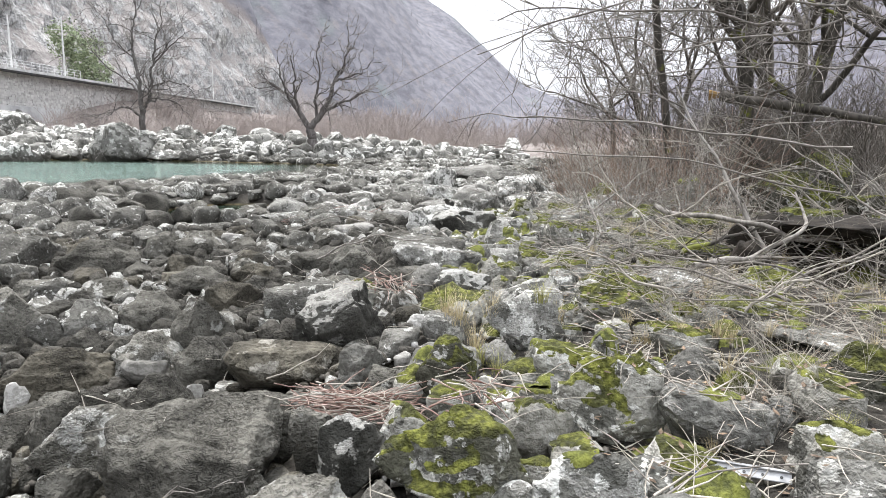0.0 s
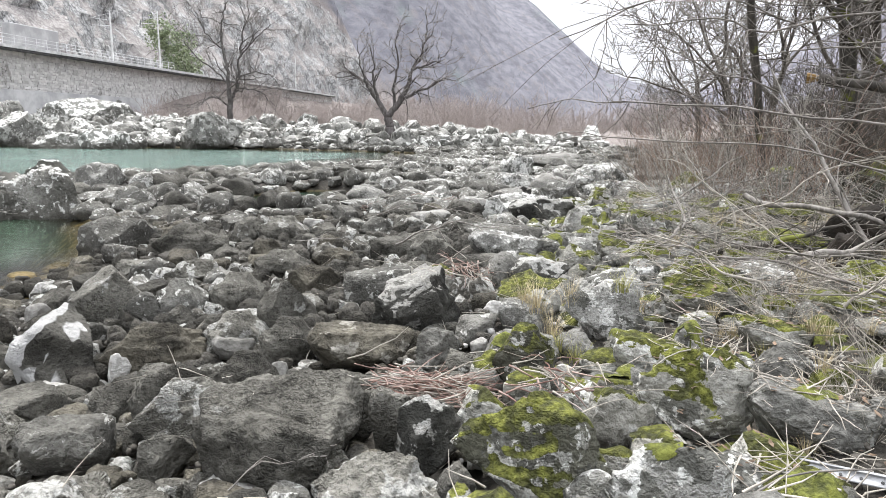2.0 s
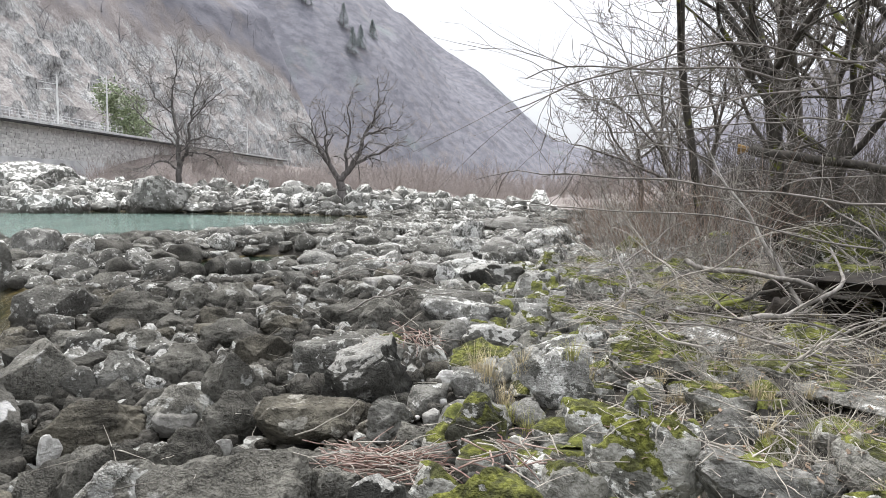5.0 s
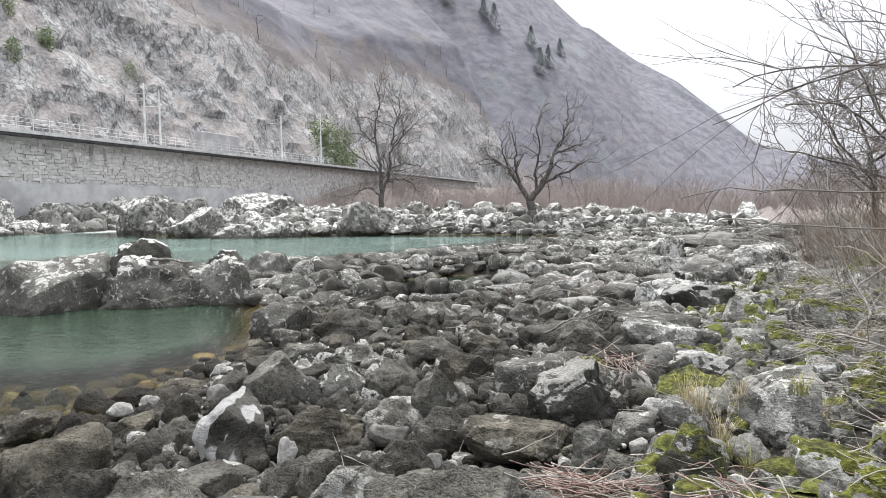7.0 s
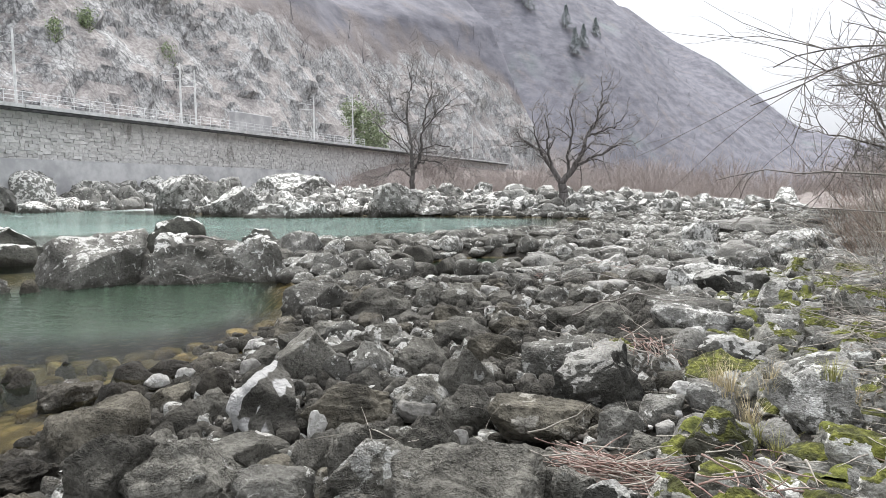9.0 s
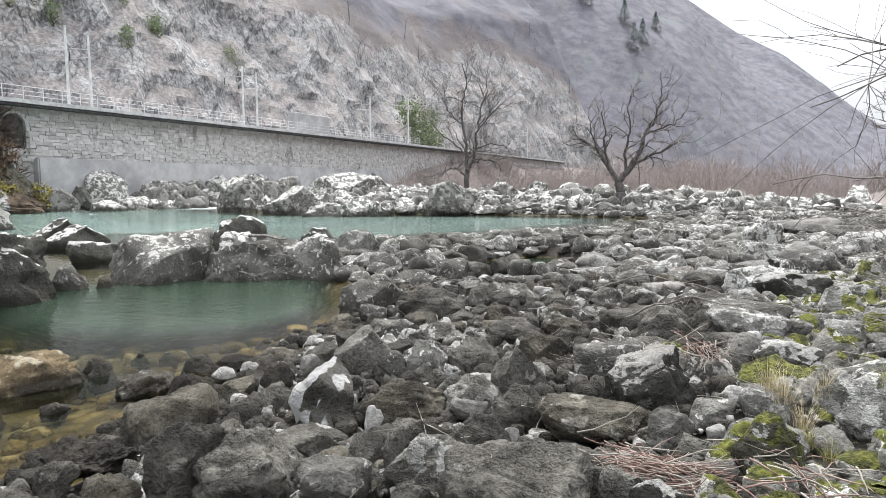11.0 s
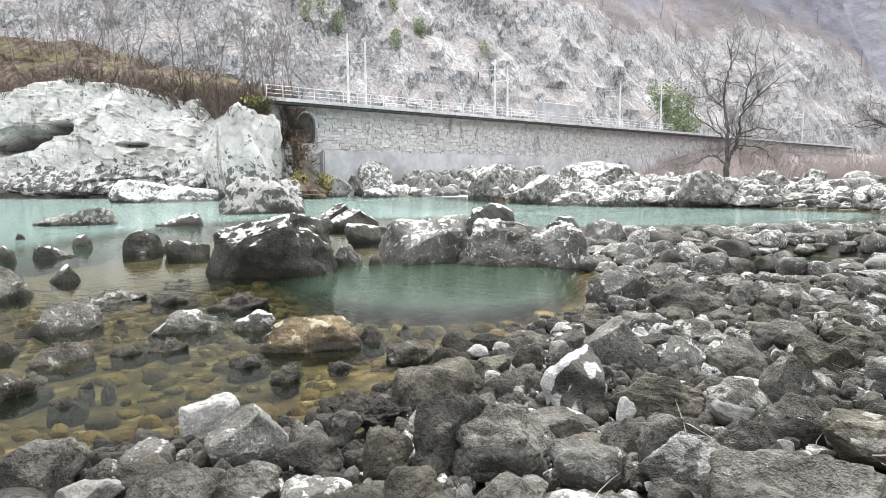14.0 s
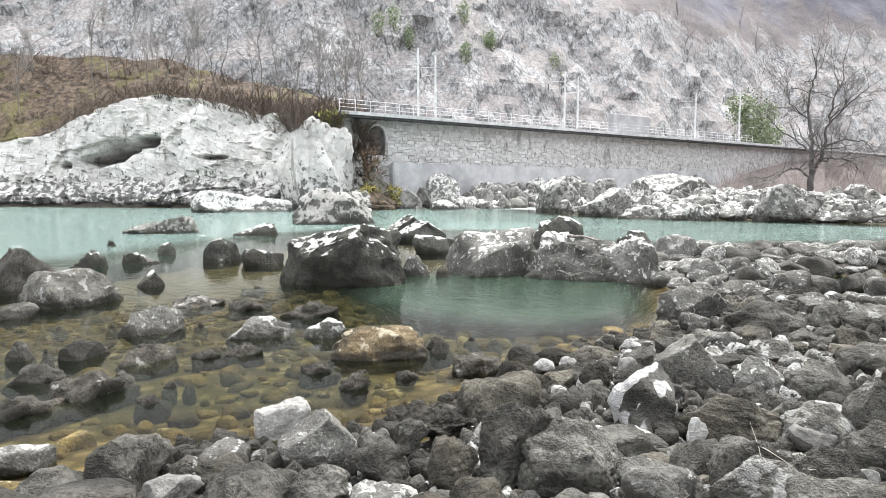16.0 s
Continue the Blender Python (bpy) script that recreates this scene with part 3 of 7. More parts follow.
def grid_faces(rows, columns):
    i = np.arange(rows * columns).reshape(rows, columns)
    return np.stack([i[:-1, :-1], i[:-1, 1:], i[1:, 1:], i[1:, :-1]], -1).reshape(-1, 4)


class Tubes:
    """Gathers tapering twigs, stems and limbs into one mesh."""

    def __init__(self):
        self.verts, self.faces, self.count = [], [], 0

    def add(self, points, radii, sides=4):
        p = np.asarray(points, float)
        r = np.asarray(radii, float)
        d = np.gradient(p, axis=0)
        d /= np.linalg.norm(d, axis=1)[:, None] + 1e-9
        side = np.cross(d, (0.31, 0.17, 0.93))
        side /= np.linalg.norm(side, axis=1)[:, None] + 1e-9
        up = np.cross(d, side)
        a = np.arange(sides) * 2 * np.pi / sides
        ring = p[:, None, :] + r[:, None, None] * (np.cos(a)[None, :, None] * side[:, None, :] + np.sin(a)[None, :, None] * up[:, None, :])
        n = len(p)
        i = np.arange(n * sides).reshape(n, sides) + self.count
        j = np.roll(i, -1, 1)
        self.verts.append(ring.reshape(-1, 3))
        self.faces.append(np.stack([i[:-1], j[:-1], j[1:], i[1:]], -1).reshape(-1, 4))
        self.count += n * sides

    def out(self, name, material, parent=None):
        return mesh_object(name, np.concatenate(self.verts), np.concatenate(self.faces), material, parent)


def unit(v):
    return v / (np.linalg.norm(v) + 1e-9)


def wander(rng, start, way, length, steps, bend, pull=(0, 0, 0)):
    """A crooked line from start."""
    p, d, pts = np.array(start, float), unit(np.array(way, float)), [np.array(start, float)]
    for _ in range(steps):
        d = unit(d + rng.normal(0, bend, 3) + np.array(pull) / steps)
        p = p + d * length / steps
        pts.append(p.copy())
    return np.array(pts)


def grow(rng, limbs, twigs, start, way, length, radius, depth, bend=0.16, spread=0.8, forks=(2, 4), pull=(0, 0, 0.25), thin=0.012, shrink=0.62):
    """A limb with its side limbs, down to twigs."""
    steps = 6 if depth > 1 else 4
    line = wander(rng, start, way, length, steps, bend, pull)
    tip = max(thin * 0.6, radius * (0.55 if depth > 0 else 0.35))
    (limbs if depth > 1 else twigs).add(line, np.linspace(radius, tip, len(line)), 6 if depth > 2 else (4 if depth > 1 else 3))
    if depth == 0:
        return
    count = int(rng.integers(forks[0], forks[1] + 1)) + (1 if depth <= 2 else 0)
    for k in range(count):
        at = rng.uniform(0.35, 1.0) if k else 1.0
        i = min(int(at * steps), steps)
        ahead = unit(line[min(i + 1, steps)] - line[max(i - 1, 0)])
        d = unit(ahead + rng.normal(0, spread, 3) * (1.0 if k else 0.45))
        grow(rng, limbs, twigs, line[i], d, length * shrink * rng.uniform(0.75, 1.2), max(thin, tip * rng.uniform(0.6, 0.95)), depth - 1, bend, spread, forks, pull, thin, shrink)


def tree(at, trunk_height, radius, lean, seed, depth, label, bark, twig, limbs=3, spread=0.75, length=2.6, thin=0.012, pull=(0, 0, 0.25), shrink=0.64, bend=0.16, forks=(2, 4), top=0.7, sink=0.3):
    """A bare tree: an Empty at its foot with a trunk and a crown."""
    rng = np.random.default_rng(seed)
    x, y = at[:2]
    z = height(x, y) if len(at) == 2 else at[2]
    foot = new("tree")
    foot.location = (x, y, z)
    wood, fine = Tubes(), Tubes()
    line = wander(rng, (0, 0, -sink), (lean[0], lean[1], 1), trunk_height, 8, 0.06)
    radii = np.linspace(radius, radius * top, 9)
    radii[0] *= 1.5
    wood.add(line, radii, 9)
    for k in range(limbs):
        a = 2 * math.pi * k / limbs + rng.uniform(-0.5, 0.5)
        i = 8 if k < 2 else int(rng.integers(4, 9))
        way = (math.cos(a) * spread, math.sin(a) * spread, rng.uniform(0.5, 1.1))
        grow(rng, wood, fine, line[i], way, length * rng.uniform(0.8, 1.2), radius * top * rng.uniform(0.55, 0.8), depth, bend, spread, forks, pull, thin, shrink)
    wood.out("trunk", bark, foot)
    tagged(fine.out("crown", twig, foot), kind="stuff")
    return tagged(foot, label, "tree")


# rocks: a stock of worn shapes, one metre across, foot at z = 0
def rock_shape(seed, level, kind):
    rng = np.random.default_rng(seed)
    bm = bmesh.new()
    bmesh.ops.create_icosphere(bm, subdivisions=level, radius=1.0)
    v = np.array([p.co[:] for p in bm.verts])
    f = np.array([[p.index for p in q.verts] for q in bm.faces])
    bm.free()
    if kind == "peak":  # a roof-like ridge with steep ends
        for n, d in (((0.50, 0.1, 0.86), 0.52), ((-0.62, -0.25, 0.74), 0.50), ((0.15, -0.88, 0.46), 0.55), ((-0.2, 0.9, 0.4), 0.6), ((0.95, 0.2, -0.1), 0.8), ((-0.95, 0.1, -0.2), 0.8)):
            n = unit(np.array(n) + rng.normal(0, 0.12, 3))
            v -= np.maximum(v @ n - d, 0)[:, None] * n
    if kind == "cube":  # boxy, with a slanting flat top
        v = np.sign(v) * np.abs(v) ** 0.62
        top = 0.62 + 0.14 * v[:, 0] - 0.10 * v[:, 1]
        v[:, 2] = np.where(v[:, 2] > top, top + 0.12 * (v[:, 2] - top), v[:, 2])
    cuts = {"round": 12, "block": 14, "slab": 11, "peak": 6, "crust": 6, "cube": 9, "mass": 10}[kind]
    deep = {"round": (0.66, 0.95), "block": (0.50, 0.84), "slab": (0.55, 0.9), "peak": (0.55, 0.9), "crust": (0.6, 0.95), "cube": (0.72, 1.0), "mass": (0.6, 0.95)}[kind]
    for _ in range(cuts):
        n = unit(rng.normal(0, 1, 3) * (1, 1, 0.8))
        over = np.maximum(v @ n - rng.uniform(*deep), 0)
        v -= over[:, None] * n * (1.0 if kind != "round" else 0.94)
    if kind == "slab":
        top = 0.40 + 0.10 * vnoise(v[:, 0] * 2, v[:, 1] * 2, seed) + 0.16 * v[:, 0]
        v[:, 2] = np.where(v[:, 2] > top, top + 0.08 * (v[:, 2] - top), v[:, 2])
    shift = rng.uniform(0, 50, 3)
    amount = {"round": 0.17, "block": 0.13, "slab": 0.12, "peak": 0.13, "crust": 0.45, "cube": 0.12, "mass": 0.30}[kind]
    knob = {"round": 0.034, "block": 0.030, "slab": 0.032, "peak": 0.028, "crust": 0.11, "cube": 0.035, "mass": 0.06}[kind]
    for i, p in enumerate(v):
        r = noise.fractal(Vector(p * 1.4 + shift), 0.9, 2.1, 4) * amount
        if level > 2:
            r -= 0.11 * max(0.0, 0.15 - abs(noise.noise(Vector(p * 1.7 + shift)))) / 0.15 * (0.6 + noise.noise(Vector(p * 0.8 - shift)))
        if level > 3:
            q = Vector(p * (6.0 if level == 4 else 7.5) + shift)
            r += noise.fractal(q, 0.55, 2.2, 3 if level == 4 else 4) * knob - abs(noise.noise(q * 0.7)) * knob * 0.9
            r += 0.035 * (noise.cell(Vector(p * 2.6 + shift)) - 0.5)
        v[i] = p * (1 + r)
    v[:, 2] = np.maximum(v[:, 2], -0.55)
    low, high = v.min(0), v.max(0)
    return (v - [(low[0] + high[0]) / 2, (low[1] + high[1]) / 2, low[2]]) / (high - low), f


KINDS = ("round", "round", "block", "block", "slab", "round", "peak", "block", "slab", "round", "block", "peak", "crust", "crust", "cube", "mass")
SHAPES = {level: [rock_shape(100 + k, level, kind) for k, kind in enumerate(KINDS)] for level in (1, 2, 3, 4, 5)}
LOOSE = (0, 1, 2, 3, 4, 5, 7, 8, 9, 10)  # the shapes of loose stones
ROCK_MESH = {}


def rock_mesh(level, k, material):
    key = (level, k, material.name)
    if key not in ROCK_MESH:
        v, f = SHAPES[level][k]
        ob = mesh_object("rock", v, f, material)
        ROCK_MESH[key] = ob.data
        bpy.data.objects.remove(ob)
    return ROCK_MESH[key]


def rock(x, y, wide, top, material, k=0, turn=0.0, deep=0.8, level=4, foot=None, sink=0.16, tilt=(0, 0), label="", group="", name=""):
    """One rock of that width and depth, whose top reaches that height over the river; foot: the ground's height there."""
    g = height(x, y) if foot is None else foot
    h = max(top - g, 0.04)
    ob = new(name or ("boulder" if wide > 1.2 else "rock"), rock_mesh(level, k, material))
    ob.location = (x, y, g - sink * h - 0.02)
    ob.rotation_euler = (radians(tilt[0]), radians(tilt[1]), radians(turn))
    ob.scale = (wide, wide * deep, h * (1 + sink) + 0.02)
    return tagged(ob, label or "grey weathered limestone rock", "boulder" if wide > 1.2 else "rock", group)


TAKEN = []  # x, y, half width of every rock that stands


def free_spots(rng, count, xs, ys, sizes, keep, gap=0.8):
    """Random spots that stand clear of one another and of what is taken; sizes: half widths, largest first."""
    cell, cells, out = max(sizes[0], 0.3), {}, []

    def near(x, y):
        i, j = int(x // cell), int(y // cell)
        for a in range(i - 2, i + 3):
            for b in range(j - 2, j + 3):
                yield from cells.get((a, b), ())

    for x, y, r in TAKEN:
        cells.setdefault((int(x // cell), int(y // cell)), []).append((x, y, r))
    px, py, scatter = rng.uniform(*xs, count), rng.uniform(*ys, count), rng.uniform(0.8, 1.2, count)
    kept = keep(px, py, ground(px, py))
    for n in np.flatnonzero(kept):
        size = sizes[0] * (sizes[1] / sizes[0]) ** ((n / count) ** 0.6) * scatter[n]
        x, y = float(px[n]), float(py[n])
        if all((x - a) ** 2 + (y - b) ** 2 > (gap * (size + r)) ** 2 for a, b, r in near(x, y)):
            cells.setdefault((int(x // cell), int(y // cell)), []).append((x, y, size))
            out.append((x, y, size))
    TAKEN.extend(out)
    return out


def stones(name, spots, rng, level, material, label, category, flat=(0.45, 0.9), sink=0.25, shapes=LOOSE):
    """Many stones in one mesh."""
    vs, fs, n = [], [], 0
    zs = ground(np.array([s[0] for s in spots]), np.array([s[1] for s in spots]))
    for (x, y, r), z in zip(spots, zs):
        v, f = SHAPES[level][int(rng.choice(shapes))]
        a = rng.uniform(0, 2 * math.pi)
        w, d = 2.1 * r, 2.1 * r * rng.uniform(0.65, 1.0)
        h = 2 * r * rng.uniform(*flat)
        p = (v * (w, d, h * (1 + sink))) @ np.array([[math.cos(a), math.sin(a), 0], [-math.sin(a), math.cos(a), 0], [0, 0, 1]])
        vs.append(p + (x, y, z - sink * h))
        fs.append(f + n)
        n += len(v)
    ob = mesh_object(name, np.concatenate(vs), np.concatenate(fs), material)
    return tagged(ob, label, category, kind="stuff")

# ---- ground, water, mountains ----
def spread(*stretches):
    """Grid lines from stretches of (start, end, step)."""
    return np.unique(np.round(np.concatenate([np.arange(a, b, s) for a, b, s in stretches]), 3))


gx = spread((-2000, -300, 170), (-300, -110, 19), (-110, -50, 3), (-50, -16, 1.0), (-16, 7, 0.14), (7, 30, 1.1), (30, 120, 9), (120, 2001, 188))
gy = spread((-2000, -200, 180), (-200, -30, 17), (-30, -4, 1.3), (-4, 14, 0.14), (14, 48, 0.5), (48, 120, 2.4), (120, 400, 20), (400, 2401, 200))
X, Y = np.meshgrid(gx, gy)
Z = ground(X, Y)
gaps = 0.075 * ramp(X, 0.6, -0.4) * ramp(Y, 14, 11) * ramp(Z, 0.1, 0.25)  # stones lie in it
soil = mesh_object("ground", np.stack([X, Y, Z - gaps], -1), grid_faces(len(gy), len(gx)), GROUND)
tagged(soil, "dark earth, silt and moss between river rocks, gap shade in its tone", "ground", kind="structure")

wx = spread((-900, -120, 60), (-120, -20, 2.0), (-20, 2, 0.3), (2, 12, 2))
wy = spread((-300, -30, 15), (-30, -6, 2), (-6, 20, 0.3), (20, 60, 0.8), (60, 420, 12))
WX, WY = np.meshgrid(wx, wy)
river = mesh_object("water", np.stack([WX, WY, np.zeros_like(WX)], -1), grid_faces(len(wy), len(wx)), WATER)
river.data.attributes.new("depth", "FLOAT", "POINT").data.foreach_set("value", np.maximum(-ground(WX, WY), 0).astype(np.float32).ravel())
tagged(river, "clear shallow water turning milky turquoise in the river", "water", kind="structure")


def resample(line, step):
    p = np.array(line, float)
    d = np.r_[0, np.cumsum(np.linalg.norm(np.diff(p[:, :2], axis=0), axis=1))]
    at = np.arange(0, d[-1], step)
    return np.stack([np.interp(at, d, p[:, k]) for k in range(p.shape[1])], 1)


# foot of the mountain: x, y, height of its ridge, height to which bare crags reach
FOOT = [(-190, -260, 240, 60), (-150, -120, 260, 60), (-112, -30, 260, 60), (-96, 8, 260, 60), (-76, 36, 260, 58), (-69, 55, 250, 54), (-68, 84, 245, 47), (-68, 102, 240, 37), (-68, 135, 245, 30), (-69, 165, 250, 35),
        (-67, 195, 285, 42), (-63, 225, 316, 41), (-58, 250, 330, 36), (-52, 272, 345, 8), (-25, 330, 445, 0), (40, 430, 345, 0), (75, 475, 285, 0), (110, 520, 192, 0), (180, 575, 72, 0), (260, 620, 36, 0), (420, 640, 40, 0)]
STEP = 1.5
foot = resample(FOOT, STEP)
along = np.gradient(foot[:, :2], axis=0)
for _ in range(60):
    along = (along + np.roll(along, 1, 0) + np.roll(along, -1, 0)) / 3
away = np.stack([-along[:, 1], along[:, 0]], 1)
away /= np.linalg.norm(away, axis=1)[:, None]
climb = np.r_[np.linspace(0, 0.22, 44), np.linspace(0.235, 1, 46)]
reach = np.interp(climb, [0, 0.06, 0.22, 0.30, 1], [0, 5, 24, 48, 290])
U, V = np.meshgrid(np.arange(len(foot)) * STEP, climb, indexing="ij")
ridge, crag_top = foot[:, 2][:, None], foot[:, 3][:, None]
MZ = -3 + ridge * V + 9 * fbm(U / 60, V * 6, 21, 4) * ramp(V, 0.0, 0.2)
out = (reach[None, :] + (290 * V - reach[None, :]) * ramp(crag_top, 28, 8)) * np.clip(ridge / 200, 0.45, 1.2) + (1.5 + 5.5 * ramp(MZ - crag_top, 14, -10) * (crag_top > 4)) * fbm(U / 16, MZ / 13, 22, 4) + (0.8 + 2.8 * ramp(MZ - crag_top, 10, -10) * (crag_top > 4)) * fbm(U / 4.5, MZ / 5, 23, 3) + 16 * fbm(U / 70, MZ / 60, 25, 3) * ramp(V, 0.1, 0.4)
crags = ramp(MZ - crag_top, 10, -10) * (crag_top > 4)
out = out + crags * (1.1 * chips(U / 9, MZ / 12, 26) + 0.8 * chips(U / 4.4, MZ / 6.0, 27) + 0.4 * chips(U / 2, MZ / 2.8, 28))
MX, MY = foot[:, 0][:, None] + away[:, 0][:, None] * out, foot[:, 1][:, None] + away[:, 1][:, None] * out
# the ridge drops towards the mouth of the valley
MZ = MZ * np.interp(np.degrees(np.arctan2(MX, MY)), [-9, -6.5, -2.7, 0.6, 3.5, 6.9, 9, 13, 20], [1.01, 1.03, 0.92, 0.89, 0.785, 0.60, 0.62, 0.8, 1.0])
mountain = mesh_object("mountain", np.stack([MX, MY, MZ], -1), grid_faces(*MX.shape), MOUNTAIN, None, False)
face_crag = (ramp(MZ - crag_top, 8, -8) * (crag_top > 4))[:-1, :-1].ravel()
mountain.data.polygons.foreach_set("use_smooth", face_crag < 0.6)  # crags are angular, wooded slopes soft
mountain.data.attributes.new("crag", "FLOAT", "POINT").data.foreach_set("value", (ramp(MZ - crag_top, 22, -10) * (crag_top > 4)).astype(np.float32).ravel())
tagged(mountain, "steep mountain side with grey crags under bare winter woods", "mountain", kind="structure")

# hills that close the valley to the east and behind
HILLS = [(70, 640, 46, 0), (115, 460, 82, 0), (140, 370, 128, 0), (150, 320, 165, 0), (160, 240, 200, 0), (145, 120, 185, 0), (150, -40, 150, 0), (190, -200, 130, 0), (60, -420, 130, 0), (-120, -430, 130, 0), (-260, -330, 200, 0)]
hf = resample(HILLS, 12.0)
ha = np.gradient(hf[:, :2], axis=0)
hn = np.stack([-ha[:, 1], ha[:, 0]], 1) / np.linalg.norm(ha, axis=1)[:, None]
HU, HV = np.meshgrid(np.arange(len(hf)) * 12.0, np.linspace(0, 1, 26), indexing="ij")
HZ = hf[:, 2][:, None] * HV - 3 + 14 * fbm(HU / 80, HV * 4, 31, 4) * HV
HO = -(-HV * 120 + 16 * fbm(HU / 60, HV * 6, 32, 3))
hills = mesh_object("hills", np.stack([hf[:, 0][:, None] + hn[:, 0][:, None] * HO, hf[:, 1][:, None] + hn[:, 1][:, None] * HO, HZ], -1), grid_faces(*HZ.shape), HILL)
tagged(hills, "hills covered in bare winter woods, violet haze in their colour", "hill", kind="structure")

# the white cliff over the far bank: x, y, top of the bare rock, top of the grass slope over it
WHITE = [(-58.6, 32.6, 3.0, 4.0), (-55.8, 31.0, 6.8, 8.4), (-58.4, 28.6, 8.0, 10.6), (-63, 25.6, 9.0, 12.4), (-68.5, 22.2, 10.2, 13.8), (-73, 18.5, 11.7, 15.5), (-78, 14, 12.8, 17.5), (-82, 10, 10.5, 19), (-86, 5.5, 8.8, 19.6), (-89, 1.5, 7.8, 20), (-94, -9, 7, 19.5), (-102, -30, 7, 19), (-118, -70, 7, 19)]
PACE = 0.36
wf = resample(WHITE, PACE)
wa = np.gradient(wf[:, :2], axis=0)
for _ in range(40):
    wa[1:-1] = (wa[1:-1] + wa[2:] + wa[:-2]) / 3
wn2 = np.stack([wa[:, 1], -wa[:, 0]], 1)
wn2 /= np.linalg.norm(wn2, axis=1)[:, None]
lift = np.r_[np.linspace(0, 1, 64), np.linspace(1.03, 2, 26)]
CU, CV = np.meshgrid(np.arange(len(wf)) * PACE, lift, indexing="ij")
bare, turf_top = wf[:, 2][:, None], wf[:, 3][:, None]
CZ = np.where(CV <= 1, -1 + (bare + 1) * CV, bare + (turf_top - bare) * (CV - 1)) + 1.6 * fbm(CU / 4, CV * 2, 41, 4) * ramp(CV, 0.5, 0.9)
CO = np.where(CV <= 1, 2.4 * CV ** 1.5 - 2.2 * np.exp(-((CZ - 0.8) / 1.5) ** 2), 2.4 + (1.5 + 11.5 * ramp(CU, 3, 14)) * (CV - 1))
rough = np.where(CV <= 1, 1, 0.4) * ramp(CU, 0, 2)
CO = CO + rough * (3.4 * fbm(CU / 9, CZ / 6, 42, 2) + 1.1 * chips(CU / 4.5, CZ / 4.4, 44) + 0.75 * chips(CU / 2.0, CZ / 2.4, 45) + 0.35 * chips(CU / 0.9, CZ / 1.1, 46) + 0.3 * fbm(CU / 0.9, CZ / 0.9, 43, 3))
CO = CO + rough * ramp(CZ, 4.0, 2.5) * 1.6 * fbm(CU / 1.3, CZ / 1.1, 48, 4)
# one ragged overhang with two small holes in it
for cx, cy, cz, wide, tall, dent in ((-82.0, 10.0, 5.2, 1.7, 0.6, 5.0), (-80.0, 12.0, 6.2, 1.9, 0.9, 5.5), (-77.4, 14.4, 7.3, 1.2, 0.6, 7.0), (-84.6, 7.0, 4.6, 0.9, 0.35, 3.5), (-71.0, 20.2, 5.4, 1.4, 0.22, 2.2)):
    away_from = np.hypot(wf[:, 0] - cx, wf[:, 1] - cy)
    CO = CO + dent * np.exp(-(((CU - PACE * np.argmin(away_from)) / wide) ** 2 + ((CZ - cz) / tall) ** 2 + 3.4 * fbm(CU / 1.7, CZ / 1.1, 49, 4)).clip(0) ** 2)
white = mesh_object("white_cliff", np.stack([wf[:, 0][:, None] + wn2[:, 0][:, None] * CO, wf[:, 1][:, None] + wn2[:, 1][:, None] * CO, CZ], -1), grid_faces(*CZ.shape), CLIFF, None, False)
white.data.attributes.new("turf", "FLOAT", "POINT").data.foreach_set("value", np.maximum(ramp(CV, 0.96, 1.06), 0.9 * ramp(CU, 4.6, 3.4)).astype(np.float32).ravel())
tagged(white, "pale washed limestone cliff with small caves under brown turf", "cliff", kind="structure")

# ---- railway: retaining wall, walkway with railing, masts ----
RAIL_X, RAIL_Z, WALL_START, WALL_END = -58.0, 9.7, 28.2, 196.0
wall = new("retaining_wall")
wall.location = (RAIL_X, WALL_START, 0)
tagged(wall, "tall stone retaining wall on a concrete footing, below the railway", "wall", kind="structure")
bm = bmesh.new()
box(bm, -6, 0, -1, -0.25, WALL_END - WALL_START, RAIL_Z - 0.45)
part("wall_core", bm, MORTAR, wall)
bm = bmesh.new()
box(bm, -1, 6.2, -1, 0.55, 71, 4.75)
bmesh.ops.bevel(bm, geom=[e for e in bm.edges], offset=0.12, segments=2, affect="EDGES")
part("footing", bm, CONCRETE, wall, "pale concrete footing with water stains")
bm = bmesh.new()
for n in range(28):
    y0 = n * 6.0
    box(bm, -1.2, y0 + 0.02, RAIL_Z - 0.40, 1.05, y0 + 5.98, RAIL_Z - 0.06)
part("coping", bm, COPING, wall, "grey concrete walkway slabs on top")
# added dark strip: the shadow line below the slabs, given a shape
bm = bmesh.new()
box(bm, 0.1, 0, RAIL_Z - 0.66, 0.95, WALL_END - WALL_START, RAIL_Z - 0.41)
bmesh.ops.bevel(bm, geom=list(bm.edges), offset=0.03, segments=1, affect="EDGES")
part("edge_beam", bm, DARK_STEEL_AND_SHADE, wall, "dark strip added as shade under the walkway slabs")

track = new("railway_track")
track.location = (RAIL_X, WALL_START, RAIL_Z)
tagged(track, "railway track on a ballast bed behind the railing", "railway track", kind="structure")
bm = bmesh.new()
box(bm, -7.8, 0, -0.9, -0.4, WALL_END - WALL_START, -0.05)
bmesh.ops.bevel(bm, geom=[e for e in bm.edges if abs((e.verts[0].co - e.verts[1].co).y) > 5], offset=0.35, segments=1, affect="EDGES")
part("ballast", bm, BALLAST, track)
for x in (-4.7, -3.27):
    bm = bmesh.new()
    box(bm, x - 0.035, 0, -0.05, x + 0.035, WALL_END - WALL_START, 0.15)
    part("rail", bm, DARK_STEEL_AND_SHADE, track)

